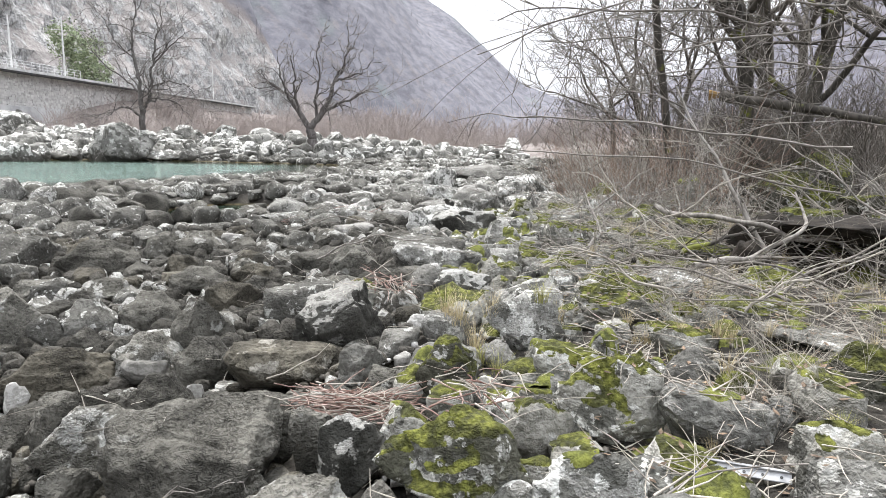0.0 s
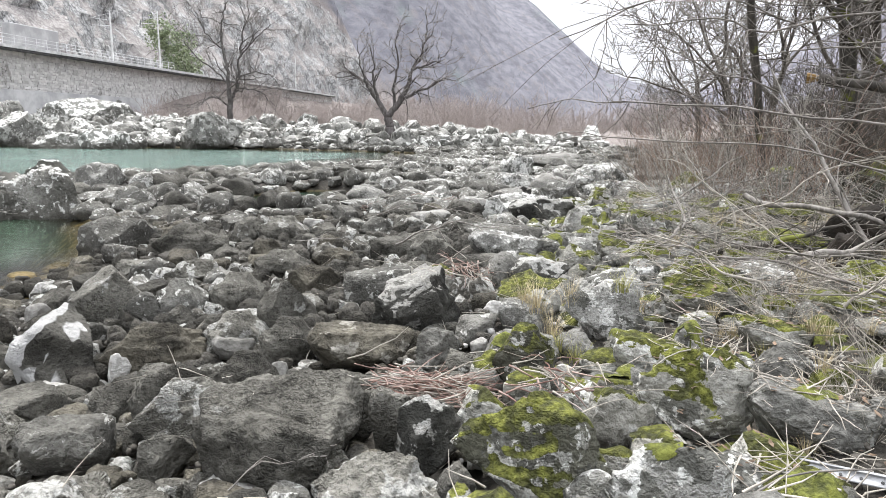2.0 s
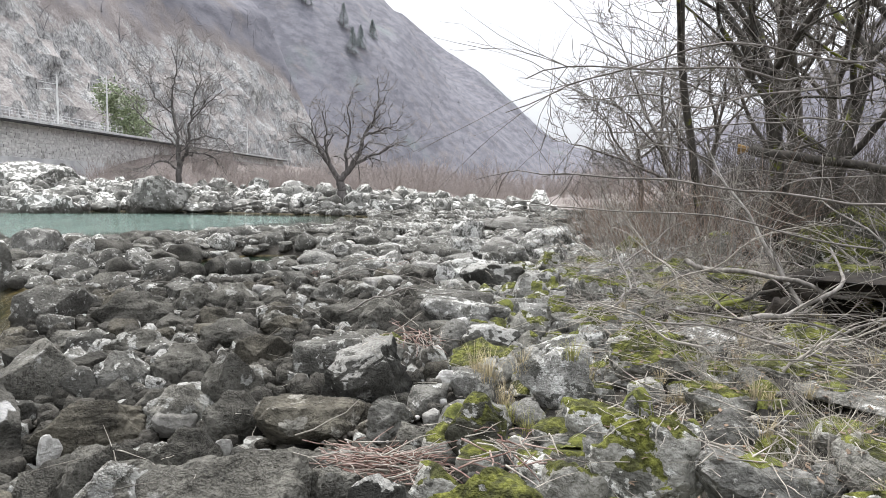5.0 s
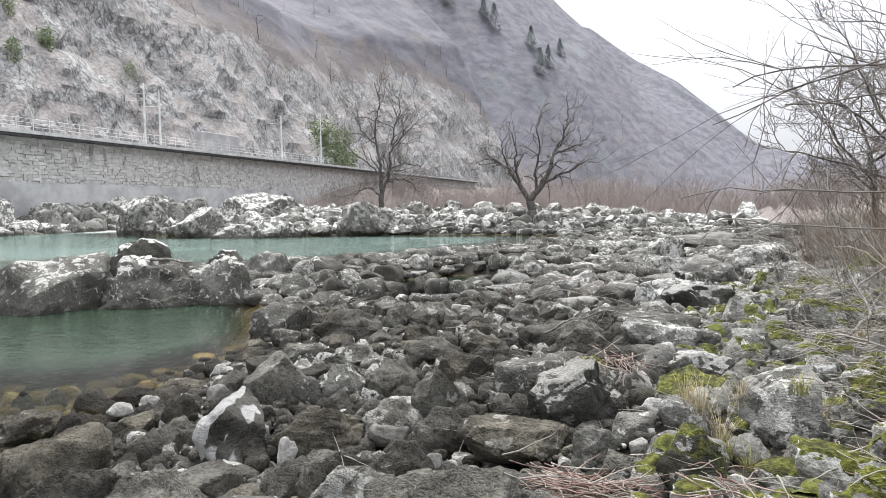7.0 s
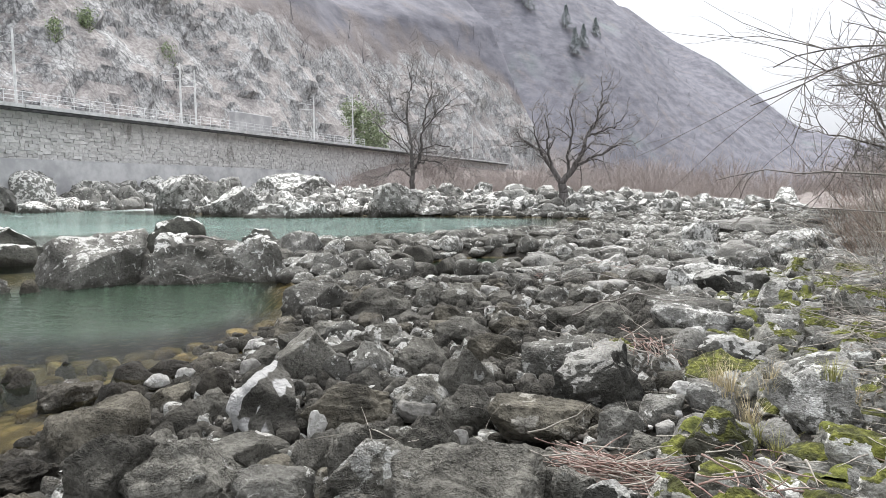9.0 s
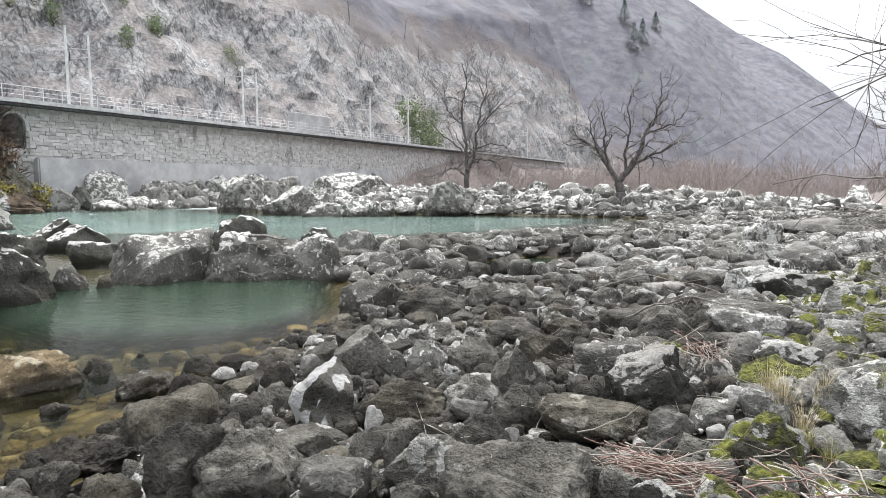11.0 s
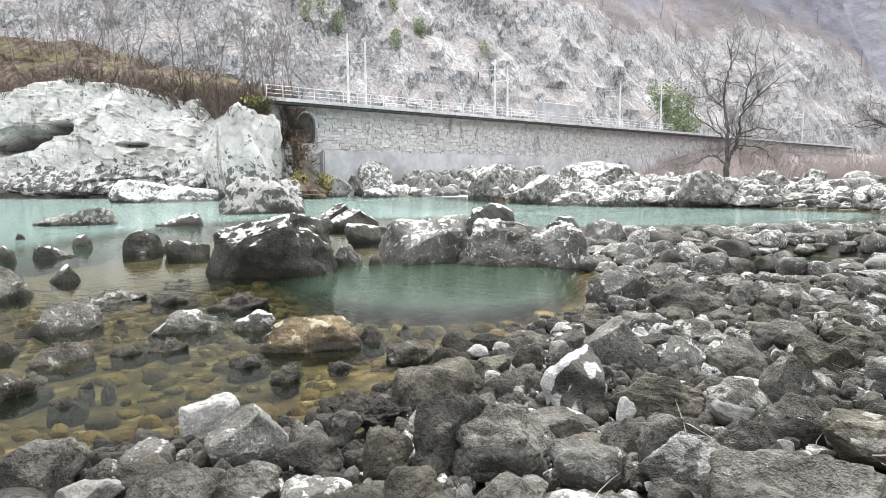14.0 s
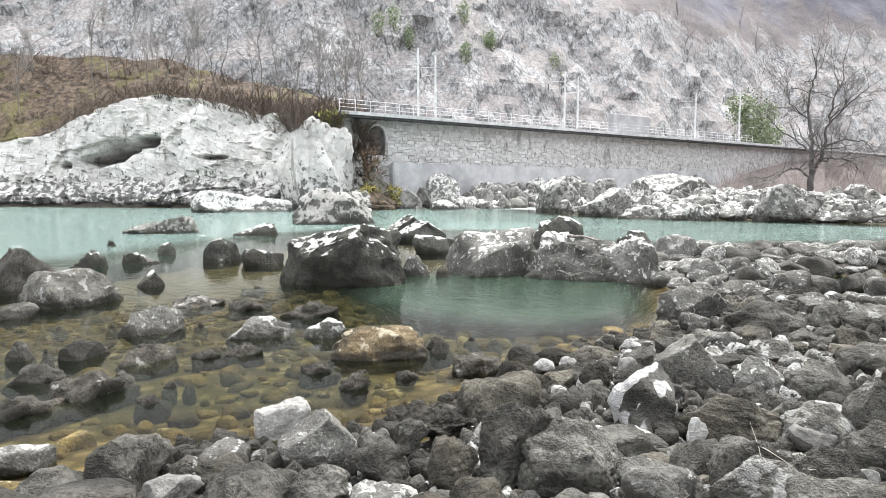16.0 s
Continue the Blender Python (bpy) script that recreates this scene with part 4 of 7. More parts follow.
railing = new("railing")
railing.location = (RAIL_X + 0.85, WALL_START, RAIL_Z - 0.06)
tagged(railing, "galvanised steel railing along the railway walkway", "railing")
post_mesh = None
for n in range(45):
    if post_mesh is None:
        bm = bmesh.new()
        box(bm, -0.032, -0.032, 0, 0.032, 0.032, 1.12)
        bmesh.ops.bevel(bm, geom=list(bm.edges), offset=0.012, segments=1, affect="EDGES")
        post_mesh = part("post", bm, STEEL, railing).data
        continue
    p = new("post", post_mesh)
    p.parent, p.location = railing, (0, n * 1.7, 0)
for z in (0.35, 0.72, 1.1):
    t = Tubes()
    t.add([(0, -0.1, z), (0, 20, z), (0, 40, z), (0, 74.9, z)], [0.024] * 4, 6)
    t.out("rail", STEEL, railing)


def mast(y, tall, arm, x=RAIL_X - 0.5):
    m = new("catenary_mast")
    m.location = (x, y, RAIL_Z - 0.1)
    t = Tubes()
    t.add([(0, 0, 0), (0, 0, tall * 0.5), (0, 0, tall)], [0.145, 0.125, 0.10], 8)
    t.out("pole", POLE, m)
    if arm:
        t = Tubes()
        t.add([(0, 0, tall - 1.3), (-2.9, 0, tall - 0.9)], [0.035, 0.03], 5)
        t.add([(0, 0, tall - 0.3), (-2.9, 0, tall - 0.9)], [0.02, 0.02], 4)
        t.add([(0, 0, tall - 2.0), (-2.9, 0, tall - 1.9)], [0.03, 0.025], 4)
        t.out("bracket_arm", STEEL, m)
        t = Tubes()
        t.add([(-2.95, 0, tall - 2.05), (-2.95, 0, tall - 1.2)], [0.05, 0.05], 6)
        t.out("insulator", DARK_STEEL_AND_SHADE, m)
    return tagged(m, "pale concrete railway mast beside the track", "mast", "masts along the railway")


for y, tall, arm in ((38.2, 7.4, 0), (40.45, 6.9, 1), (60.5, 7.3, 1), (62.9, 6.9, 1), (88.9, 7.0, 1), (101.2, 9.0, 1), (131.0, 8.0, 1), (165, 8, 1)):
    mast(y, tall, arm)
wires = new("overhead_wire")
wires.location = (RAIL_X - 3.45, 20, RAIL_Z)
tagged(wires, "thin overhead railway wires", "wire")
for z, sag, x in ((5.0, 0.05, 0), (6.1, 0.7, 0)):
    t = Tubes()
    pts = []
    ys = (10, 40.45, 60.5, 88.9, 131, 165)
    for a, b in zip(ys, ys[1:]):
        for k in range(6):
            u = k / 6
            pts.append((x, a + (b - a) * u - 20, z - sag * 4 * u * (1 - u)))
    t.add(pts, [0.012] * len(pts), 3)
    t.out("strand", DARK_STEEL_AND_SHADE, wires)

# niche slab in the crag
slab = new("concrete_slab")
slab.location = (-66.5, 84, RAIL_Z)
tagged(slab, "flat grey concrete facing against the crag", "concrete slab")
bm = bmesh.new()
box(bm, -1.0, -4.5, -0.5, 0.2, 4.5, 4.0)
bmesh.ops.bevel(bm, geom=list(bm.edges), offset=0.08, segments=1, affect="EDGES")
part("facing", bm, CONCRETE, slab)

# courses of squared stone, the stretch by the river piece by piece
block_shapes = []
brng = np.random.default_rng(77)
for k in range(6):
    bm = bmesh.new()
    for v in box(bm, -0.5, -0.5, -0.5, 0.5, 0.5, 0.5):
        v.co += Vector(brng.normal(0, 0.035, 3))
    bmesh.ops.bevel(bm, geom=list(bm.edges), offset=0.04, segments=1, affect="EDGES")
    me = bpy.data.meshes.new("stone_block")
    bm.to_mesh(me)
    bm.free()
    me.materials.append(MASONRY)
    block_shapes.append(me)
courses, picked, joined_v, joined_f, joined_n = 16, 0, [], [], 0
for c in range(courses):
    y = brng.uniform(-0.6, 0)
    low = 4.3 + c * 0.314
    while y < WALL_END - WALL_START - 1:
        long = brng.uniform(0.32, 0.95)
        if abs(y + long / 2 - 4.6) < 1.35 and 5.3 < low < 8.7:  # the mouth of the culvert
            y += long
            continue
        place, size = (-0.33 + brng.normal(0, 0.035), y + long / 2, low + 0.157 + brng.normal(0, 0.04)), (0.4, long + 0.01, 0.318 * brng.uniform(0.9, 1.12))
        shape = block_shapes[int(brng.integers(6))]
        if 6 < y < 34 and picked < 300:
            ob = new("stone_block", shape)
            ob.parent, ob.location, ob.scale = wall, place, size
            picked += 1
        else:
            v = np.empty(len(shape.vertices) * 3)
            shape.vertices.foreach_get("co", v)
            joined_v.append(v.reshape(-1, 3) * size + place)
            joined_f.extend([i + joined_n for i in q.vertices] for q in shape.polygons)
            joined_n += len(shape.vertices)
        y += long
rest_of_wall = mesh_object("masonry", np.concatenate(joined_v), joined_f, masonry_material("masonry_rest", True), wall, False)
tagged(rest_of_wall, kind="stuff")

# culvert mouth ringed with cut stones; dark panel painted as its shaded inside
culvert = new("culvert")
culvert.location = (RAIL_X - 0.24, WALL_START + 4.6, 5.5)
tagged(culvert, "round-headed culvert mouth in the retaining wall, its shade a dark panel", "culvert")
bm = bmesh.new()
outline = [(-0.95, 0.0), (0.95, 0.0)] + [(0.95 * math.cos(radians(a)), 2.0 + 0.95 * math.sin(radians(a))) for a in range(0, 181, 15)]
bm.faces.new([bm.verts.new((0.0, y, z)) for y, z in outline])
part("recess", bm, plain("culvert_shade", (0.035, 0.033, 0.03), (0.10, 0.095, 0.088), 2.0), culvert)
for k in range(17):
    bm = bmesh.new()
    box(bm, 0.0, -0.17, -0.15, 0.32, 0.17, 0.15)
    bmesh.ops.bevel(bm, geom=list(bm.edges), offset=0.03, segments=1, affect="EDGES")
    stone = part("stone", bm, MASONRY, culvert)
    if k < 9:
        a = radians(k * 22.5)
        stone.location, stone.rotation_euler = (0, 1.12 * math.cos(a), 2.0 + 1.12 * math.sin(a)), (a + radians(90), 0, 0)
        stone.scale = (1, 1.2, 1.1)
    else:
        side = -1 if k < 13 else 1
        stone.location, stone.scale = (0, 1.12 * side, 0.25 + 0.48 * ((k - 9) % 4)), (1, 1, 1.5)

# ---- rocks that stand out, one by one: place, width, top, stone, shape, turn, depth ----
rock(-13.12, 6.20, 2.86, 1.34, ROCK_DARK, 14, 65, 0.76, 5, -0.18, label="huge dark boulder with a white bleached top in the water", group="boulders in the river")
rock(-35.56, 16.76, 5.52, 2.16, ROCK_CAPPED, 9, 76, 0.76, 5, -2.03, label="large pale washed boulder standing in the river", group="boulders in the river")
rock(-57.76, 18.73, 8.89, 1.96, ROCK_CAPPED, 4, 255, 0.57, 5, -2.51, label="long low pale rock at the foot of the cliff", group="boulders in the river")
rock(-32.28, 6.59, 3.74, 0.80, ROCK_CRUST, 8, 75, 0.57, 4, -1.70, label="flat grey rock lying in the river", group="boulders in the river")
rock(-24.85, 15.25, 3.01, 0.92, ROCK_DARK, 6, 231, 0.66, 4, -0.82, label="dark tilted rock with a white spot in the river", group="boulders in the river")
rock(-12.49, 10.05, 2.5, 1.16, ROCK_RIVER, 7, 60, 0.85, 4, -0.41, label="big rounded grey boulder beside the green pool", group="boulders in the river")
rock(-10.49, 11.54, 3.53, 0.98, ROCK_RIVER, 15, 52, 0.57, 5, -0.42, label="broad low rock mass beside the green pool", group="boulders in the river")
rock(-16.48, 16.53, 2.05, 1.14, ROCK_DARK, 3, 224, 0.66, 4, -0.41, label="dark boulder with white lichen behind the pool", group="boulders in the river")
rock(-11.2, 11.0, 1.7, 1.08, ROCK_RIVER, 9, 100, 0.7, 4, -0.3, label="rounded hump of the rock mass beside the pool", group="boulders in the river")
rock(-9.5, 11.7, 1.7, 0.98, ROCK_RIVER, 2, 30, 0.7, 4, -0.3, label="angular hump of the rock mass beside the pool", group="boulders in the river")
rock(-13.54, 17.16, 1.49, 0.74, ROCK_DARK, 0, 225, 0.76, 4, -0.08, label="dark rock standing in the river", group="boulders in the river")
rock(-11.07, 15.97, 1.39, 0.81, ROCK_LICHEN, 3, 46, 0.76, 4, 0.00, label="pale limestone rock with black lichen", group="rocks of the bank")
rock(-17.30, 11.63, 1.42, 0.61, ROCK_DARK, 4, 247, 0.76, 4, -0.19, label="dark rock standing in the river", group="boulders in the river")
rock(-18.69, 5.27, 1.30, 0.69, ROCK_DARK, 3, 85, 0.76, 4, -0.81, label="dark rock standing in the river", group="boulders in the river")
rock(-17.38, 5.92, 1.17, 0.43, ROCK_DARK, 4, 254, 0.76, 4, -0.35, label="dark rock standing in the river", group="boulders in the river")
rock(-28.36, 9.58, 2.02, 0.52, ROCK_DARK, 4, 76, 0.76, 4, -1.69, label="dark rock standing in the river", group="boulders in the river")
rock(-21.66, 4.36, 1.11, 0.40, ROCK_DARK, 0, 83, 0.76, 3, -1.56, label="dark rock standing in the river", group="boulders in the river")
rock(-19.49, 3.23, 1.09, 0.33, ROCK_DARK, 4, 252, 0.76, 4, -1.31, label="dark rock standing in the river", group="boulders in the river")
rock(-25.74, 3.34, 0.69, 0.21, ROCK_DARK, 0, 262, 0.76, 3, -1.65, label="dark rock standing in the river", group="boulders in the river")
rock(-15.61, 0.31, 1.66, 0.92, ROCK_CRUST, 6, 89, 0.76, 4, -0.36, label="grey crusted boulder at the water's edge", group="rocks of the bank")
rock(-19.35, 1.90, 1.18, 0.44, ROCK_DARK, 2, 81, 0.76, 4, -1.38, label="dark rock standing in the river", group="boulders in the river")
rock(-13.39, 0.89, 1.72, 0.64, ROCK_CRUST, 9, 260, 0.76, 4, -0.18, label="grey slab-sided boulder in shallow water", group="rocks of the bank")
rock(-12.59, -0.08, 0.88, 0.19, ROCK_CRUST, 4, 94, 0.76, 4, -0.17, label="grey river rock with rough dark crust", group="rocks of the bank")
rock(-10.10, 1.61, 0.97, 0.38, ROCK_GREY, 3, 271, 0.66, 4, -0.18, label="pale angular rock lying in shallow water", group="rocks of the bank")
rock(-14.83, 2.53, 0.58, 0.34, ROCK_DARK, 6, 255, 0.76, 3, -0.19, label="dark rock standing in the river", group="boulders in the river")
rock(-12.03, 2.69, 1.14, 0.14, ROCK_WET, 12, 268, 0.85, 4, -0.18, label="low dark wet rock in shallow water", group="wet stones in the shallows")
rock(-8.93, 2.86, 1.04, 0.28, ROCK_RIVER, 0, 76, 0.66, 4, -0.18, label="dark rock with a pale bleached top in shallow water", group="boulders in the river")
rock(-11.08, 3.41, 0.79, 0.14, ROCK_WET, 12, 72, 0.85, 4, -0.18, label="low dark wet rock in shallow water", group="wet stones in the shallows")
rock(-7.02, 3.67, 1.3, 0.38, ROCK_YELLOW, 9, 67, 0.62, 5, -0.18, label="rounded ochre rock with dark wet sides in the shallows", group="rocks of the bank")
rock(-8.31, 3.57, 0.64, 0.25, ROCK_RIVER, 2, 73, 0.66, 4, -0.19, label="pale washed boulder in the river", group="boulders in the river")
rock(-9.93, 4.05, 1.00, 0.20, ROCK_WET, 12, 247, 0.66, 4, -0.19, label="low dark wet rock in shallow water", group="wet stones in the shallows")
rock(-6.89, 4.51, 0.38, 0.15, ROCK_WET, 0, 53, 0.76, 3, -0.16, label="low dark wet rock in shallow water", group="wet stones in the shallows")
rock(-9.32, -0.06, 0.35, 0.23, ROCK_CRUST, 0, 264, 0.76, 3, -0.19, label="grey river rock with rough dark crust", group="rocks of the bank")
rock(-9.01, 0.62, 0.65, 0.22, ROCK_CRUST, 3, 97, 0.76, 4, -0.17, label="grey river rock with rough dark crust", group="rocks of the bank")
rock(-8.23, 0.06, 0.66, 0.18, ROCK_CRUST, 0, 87, 0.76, 4, -0.17, label="grey river rock with rough dark crust", group="rocks of the bank")
rock(-8.41, 1.21, 0.74, 0.20, ROCK_WET, 3, 268, 0.76, 4, -0.20, label="low dark wet rock in shallow water", group="wet stones in the shallows")
rock(-7.40, 0.53, 0.87, 0.21, ROCK_WET, 12, 96, 0.76, 4, -0.20, label="low dark wet rock in shallow water", group="wet stones in the shallows")
rock(-7.11, -0.12, 0.79, 0.14, ROCK_WET, 12, 92, 0.66, 4, -0.18, label="low dark wet rock in shallow water", group="wet stones in the shallows")
rock(-6.72, 0.94, 0.36, 0.07, ROCK_WET, 12, 77, 0.76, 3, -0.21, label="low dark wet rock in shallow water", group="wet stones in the shallows")
rock(-8.06, 2.30, 0.51, 0.12, ROCK_WET, 12, 251, 0.76, 4, -0.17, label="low dark wet rock in shallow water", group="wet stones in the shallows")
rock(-8.16, 1.89, 0.45, 0.09, ROCK_WET, 12, 88, 0.76, 4, -0.17, label="low dark wet rock in shallow water", group="wet stones in the shallows")
rock(-6.77, 2.75, 0.49, 0.10, ROCK_WET, 12, 66, 0.76, 4, -0.17, label="low dark wet rock in shallow water", group="wet stones in the shallows")
rock(-5.99, 2.78, 0.32, 0.14, ROCK_WET, 12, 256, 0.76, 3, -0.12, label="low dark wet rock in shallow water", group="wet stones in the shallows")
rock(-5.95, 3.43, 0.27, 0.08, ROCK_WET, 12, 70, 0.76, 3, -0.05, label="low dark wet rock in shallow water", group="wet stones in the shallows")
rock(-13.02, 8.13, 0.83, 0.49, ROCK_GREY, 0, 53, 0.76, 4, -0.32, label="bare white limestone rock on the bank", group="rocks of the bank")
rock(-12.42, 8.55, 0.63, 0.27, ROCK_BROWN, 0, 63, 0.76, 3, -0.63, label="brownish river rock with dark crust", group="rocks of the bank")
rock(-5.68, -0.18, 0.45, 0.16, ROCK_GREY, 4, 269, 0.76, 4, -0.04, label="grey weathered limestone rock", group="rocks of the bank")
rock(-4.68, 0.42, 0.64, 0.44, ROCK_CRUST, 3, 94, 0.76, 4, 0.08, label="grey crusted rock at the pool's edge", group="rocks of the bank")
rock(-5.16, 1.67, 0.48, 0.29, ROCK_WHITE, 4, 66, 0.66, 4, -0.04, label="bare white limestone block on the shore", group="rocks of the bank")
rock(-4.27, 1.58, 0.61, 0.46, ROCK_GREY, 6, 240, 0.76, 4, 0.12, label="ridged grey rock with rough crust", group="rocks of the bank")
rock(-3.72, 1.78, 0.43, 0.39, ROCK_CRUST, 2, 67, 0.76, 4, 0.17, label="grey river rock with rough dark crust", group="rocks of the bank")
rock(-3.53, 1.25, 0.39, 0.43, ROCK_CRUST, 3, 244, 0.76, 4, 0.20, label="grey river rock with rough dark crust", group="rocks of the bank")
rock(-4.15, 0.55, 0.38, 0.32, ROCK_WHITE, 3, 72, 0.76, 4, 0.15, label="bare white limestone rock on the bank", group="rocks of the bank")
rock(-4.76, -0.08, 0.51, 0.29, ROCK_CRUST, 0, 276, 0.76, 4, 0.08, label="grey river rock with rough dark crust", group="rocks of the bank")
rock(-4.08, 2.29, 0.30, 0.33, ROCK_CRUST, 3, 66, 0.76, 4, 0.13, label="grey river rock with rough dark crust", group="rocks of the bank")
rock(-3.24, 2.06, 0.35, 0.52, ROCK_BROWN, 2, 228, 0.76, 4, 0.21, label="brownish river rock with dark crust", group="rocks of the bank")
rock(-3.04, 2.48, 0.60, 0.71, ROCK_CRUST, 3, 48, 0.66, 5, 0.26, label="big boulder covered in rough grey crust", group="rocks of the bank")
rock(-2.73, 2.60, 0.69, 0.67, ROCK_CRUST, 0, 226, 0.66, 5, 0.29, label="big boulder covered in rough grey crust", group="rocks of the bank")
rock(-4.12, 2.60, 0.55, 0.30, ROCK_WET, 12, 241, 0.66, 5, 0.14, label="brownish sloping crusted rock at the water", group="rocks of the bank")
rock(-3.11, 3.82, 0.62, 0.70, ROCK_BROKEN, 7, 120, 0.85, 4, 0.29, label="pointed rock with one bare white face", group="rocks of the bank")
rock(-2.53, 3.67, 0.15, 0.51, ROCK_WHITE, 2, 204, 0.57, 3, 0.32, label="bare white limestone rock on the bank", group="rocks of the bank")
rock(-3.57, 5.07, 0.63, 0.71, ROCK_CRUST, 6, 209, 0.76, 4, 0.28, label="dark peaked crusted rock", group="rocks of the bank")
rock(-2.94, 5.18, 0.49, 0.62, ROCK_GREY, 0, 207, 0.76, 4, 0.33, label="grey weathered limestone rock", group="rocks of the bank")
rock(-3.15, 4.95, 0.27, 0.54, ROCK_GREY, 2, 32, 0.76, 3, 0.32, label="grey weathered limestone rock", group="rocks of the bank")
rock(-5.82, 8.72, 1.20, 0.57, ROCK_GREY, 3, 38, 0.76, 4, 0.00, label="rounded grey rock at the end of the pool", group="rocks of the bank")
rock(-4.29, 7.96, 1.04, 0.65, ROCK_CRUST, 0, 28, 0.76, 4, 0.26, label="rounded dark grey rock", group="rocks of the bank")
rock(-5.30, 7.09, 0.59, 0.22, ROCK_BROWN, 0, 219, 0.76, 4, 0.00, label="brownish river rock with dark crust", group="rocks of the bank")
rock(-2.50, 5.38, 0.57, 0.65, ROCK_CRUST, 0, 215, 0.76, 4, 0.35, label="grey river rock with rough dark crust", group="rocks of the bank")
rock(-3.43, 6.37, 0.51, 0.53, ROCK_CRUST, 3, 199, 0.76, 4, 0.32, label="grey river rock with rough dark crust", group="rocks of the bank")
rock(-1.80, 3.10, 0.55, 0.73, ROCK_CRUST, 2, 202, 0.66, 5, 0.41, label="large dark rock with knobby crust", group="rocks of the bank")
rock(-1.53, 3.35, 0.36, 0.71, ROCK_CRUST, 0, 200, 0.66, 4, 0.46, label="grey river rock with rough dark crust", group="rocks of the bank")
rock(-2.15, 2.68, 0.44, 0.57, ROCK_GREY, 4, 225, 0.76, 4, 0.37, label="grey weathered limestone rock", group="rocks of the bank")
rock(-2.44, 3.97, 0.73, 0.64, ROCK_BROWN, 0, 29, 0.66, 5, 0.34, label="brown crusted rock among grey ones", group="rocks of the bank")
rock(-4.71, 3.94, 0.42, 0.39, ROCK_WET, 2, 236, 0.76, 4, 0.13, label="low dark wet rock in shallow water", group="wet stones in the shallows")
rock(-4.04, 4.34, 0.30, 0.47, ROCK_WET, 3, 218, 0.76, 3, 0.22, label="low dark wet rock in shallow water", group="wet stones in the shallows")
rock(-5.56, 5.33, 0.52, 0.15, ROCK_WET, 0, 41, 0.76, 4, 0.00, label="low dark wet rock in shallow water", group="wet stones in the shallows")
rock(-5.15, 5.57, 0.69, 0.22, ROCK_BROWN, 0, 53, 0.76, 4, 0.00, label="brownish river rock with dark crust", group="rocks of the bank")
rock(-5.75, 4.27, 0.62, 0.19, ROCK_WET, 12, 61, 0.76, 4, -0.04, label="low dark wet rock in shallow water", group="wet stones in the shallows")
rock(-5.21, 6.34, 0.27, 0.19, ROCK_WHITE, 0, 43, 0.76, 3, 0.00, label="bare white limestone rock on the bank", group="rocks of the bank")
rock(-2.57, 6.59, 0.63, 0.62, ROCK_CRUST, 0, 190, 0.76, 4, 0.38, label="grey river rock with rough dark crust", group="rocks of the bank")
rock(-1.72, 4.51, 0.43, 0.85, ROCK_CRUST, 6, 30, 0.76, 4, 0.48, label="grey river rock with rough dark crust", group="rocks of the bank")
rock(-1.99, 4.22, 0.50, 0.66, ROCK_CRUST, 0, 206, 0.66, 4, 0.41, label="grey river rock with rough dark crust", group="rocks of the bank")
rock(-1.86, 5.62, 0.54, 0.70, ROCK_BROWN, 3, 27, 0.66, 4, 0.44, label="brownish river rock with dark crust", group="rocks of the bank")
rock(-2.05, 6.90, 0.54, 0.61, ROCK_BROWN, 0, 23, 0.66, 4, 0.44, label="brownish river rock with dark crust", group="rocks of the bank")
rock(-1.11, 4.98, 0.60, 0.86, ROCK_GREY, 4, 15, 0.66, 4, 0.59, label="grey weathered limestone rock", group="rocks of the bank")
rock(-0.68, 4.08, 0.60, 1.06, ROCK_PIED, 14, 35, 0.8, 5, 0.66, tilt=(6, -10), label="dark angular rock with white lichen on its slanting top", group="rocks of the bank")
rock(-0.91, 3.67, 0.69, 0.79, ROCK_BROWN, 4, 194, 0.66, 5, 0.63, label="smooth dark slab leaning among the rocks", group="rocks of the bank")
rock(-1.19, 6.85, 0.90, 0.80, ROCK_CRUST, 4, 19, 0.57, 4, 0.58, label="grey river rock with rough dark crust", group="rocks of the bank")
rock(-0.91, 5.61, 0.58, 0.78, ROCK_CRUST, 0, 20, 0.57, 4, 0.66, label="grey river rock with rough dark crust", group="rocks of the bank")
rock(-3.76, 8.63, 0.62, 0.61, ROCK_CRUST, 2, 200, 0.76, 4, 0.30, label="grey river rock with rough dark crust", group="rocks of the bank")
rock(-3.29, 8.57, 0.78, 0.69, ROCK_CRUST, 0, 204, 0.76, 4, 0.34, label="grey river rock with rough dark crust", group="rocks of the bank")
rock(-0.14, 6.06, 0.73, 1.00, ROCK_LICHEN, 4, 171, 0.57, 4, 0.78, label="low pale ledge of bedrock", group="rocks of the bank")
rock(0.15, 4.90, 0.47, 1.01, ROCK_PIED, 2, 185, 0.57, 4, 0.84, label="pale limestone rock with black lichen", group="rocks of the bank")
rock(0.05, 8.70, 1.16, 1.11, ROCK_LICHEN, 3, 10, 0.57, 4, 0.73, label="black-spotted block of pale bedrock", group="rocks of the bank")
rock(0.70, 15.12, 1.03, 0.84, ROCK_WHITE, 2, -9, 0.57, 4, 0.37, label="square pale bedrock block", group="rocks of the bank")
rock(1.82, 17.58, 1.17, 0.98, ROCK_LICHEN, 3, 168, 0.57, 4, 0.31, label="pale limestone rock with black lichen", group="rocks of the bank")
rock(-0.13, 16.14, 1.20, 0.82, ROCK_LICHEN, 2, 181, 0.57, 4, 0.31, label="pale limestone rock with black lichen", group="rocks of the bank")
rock(1.46, 25.43, 3.23, 0.80, ROCK_LICHEN, 4, 188, 0.57, 4, 0.31, label="bare white limestone rock on the bank", group="rocks of the bank")
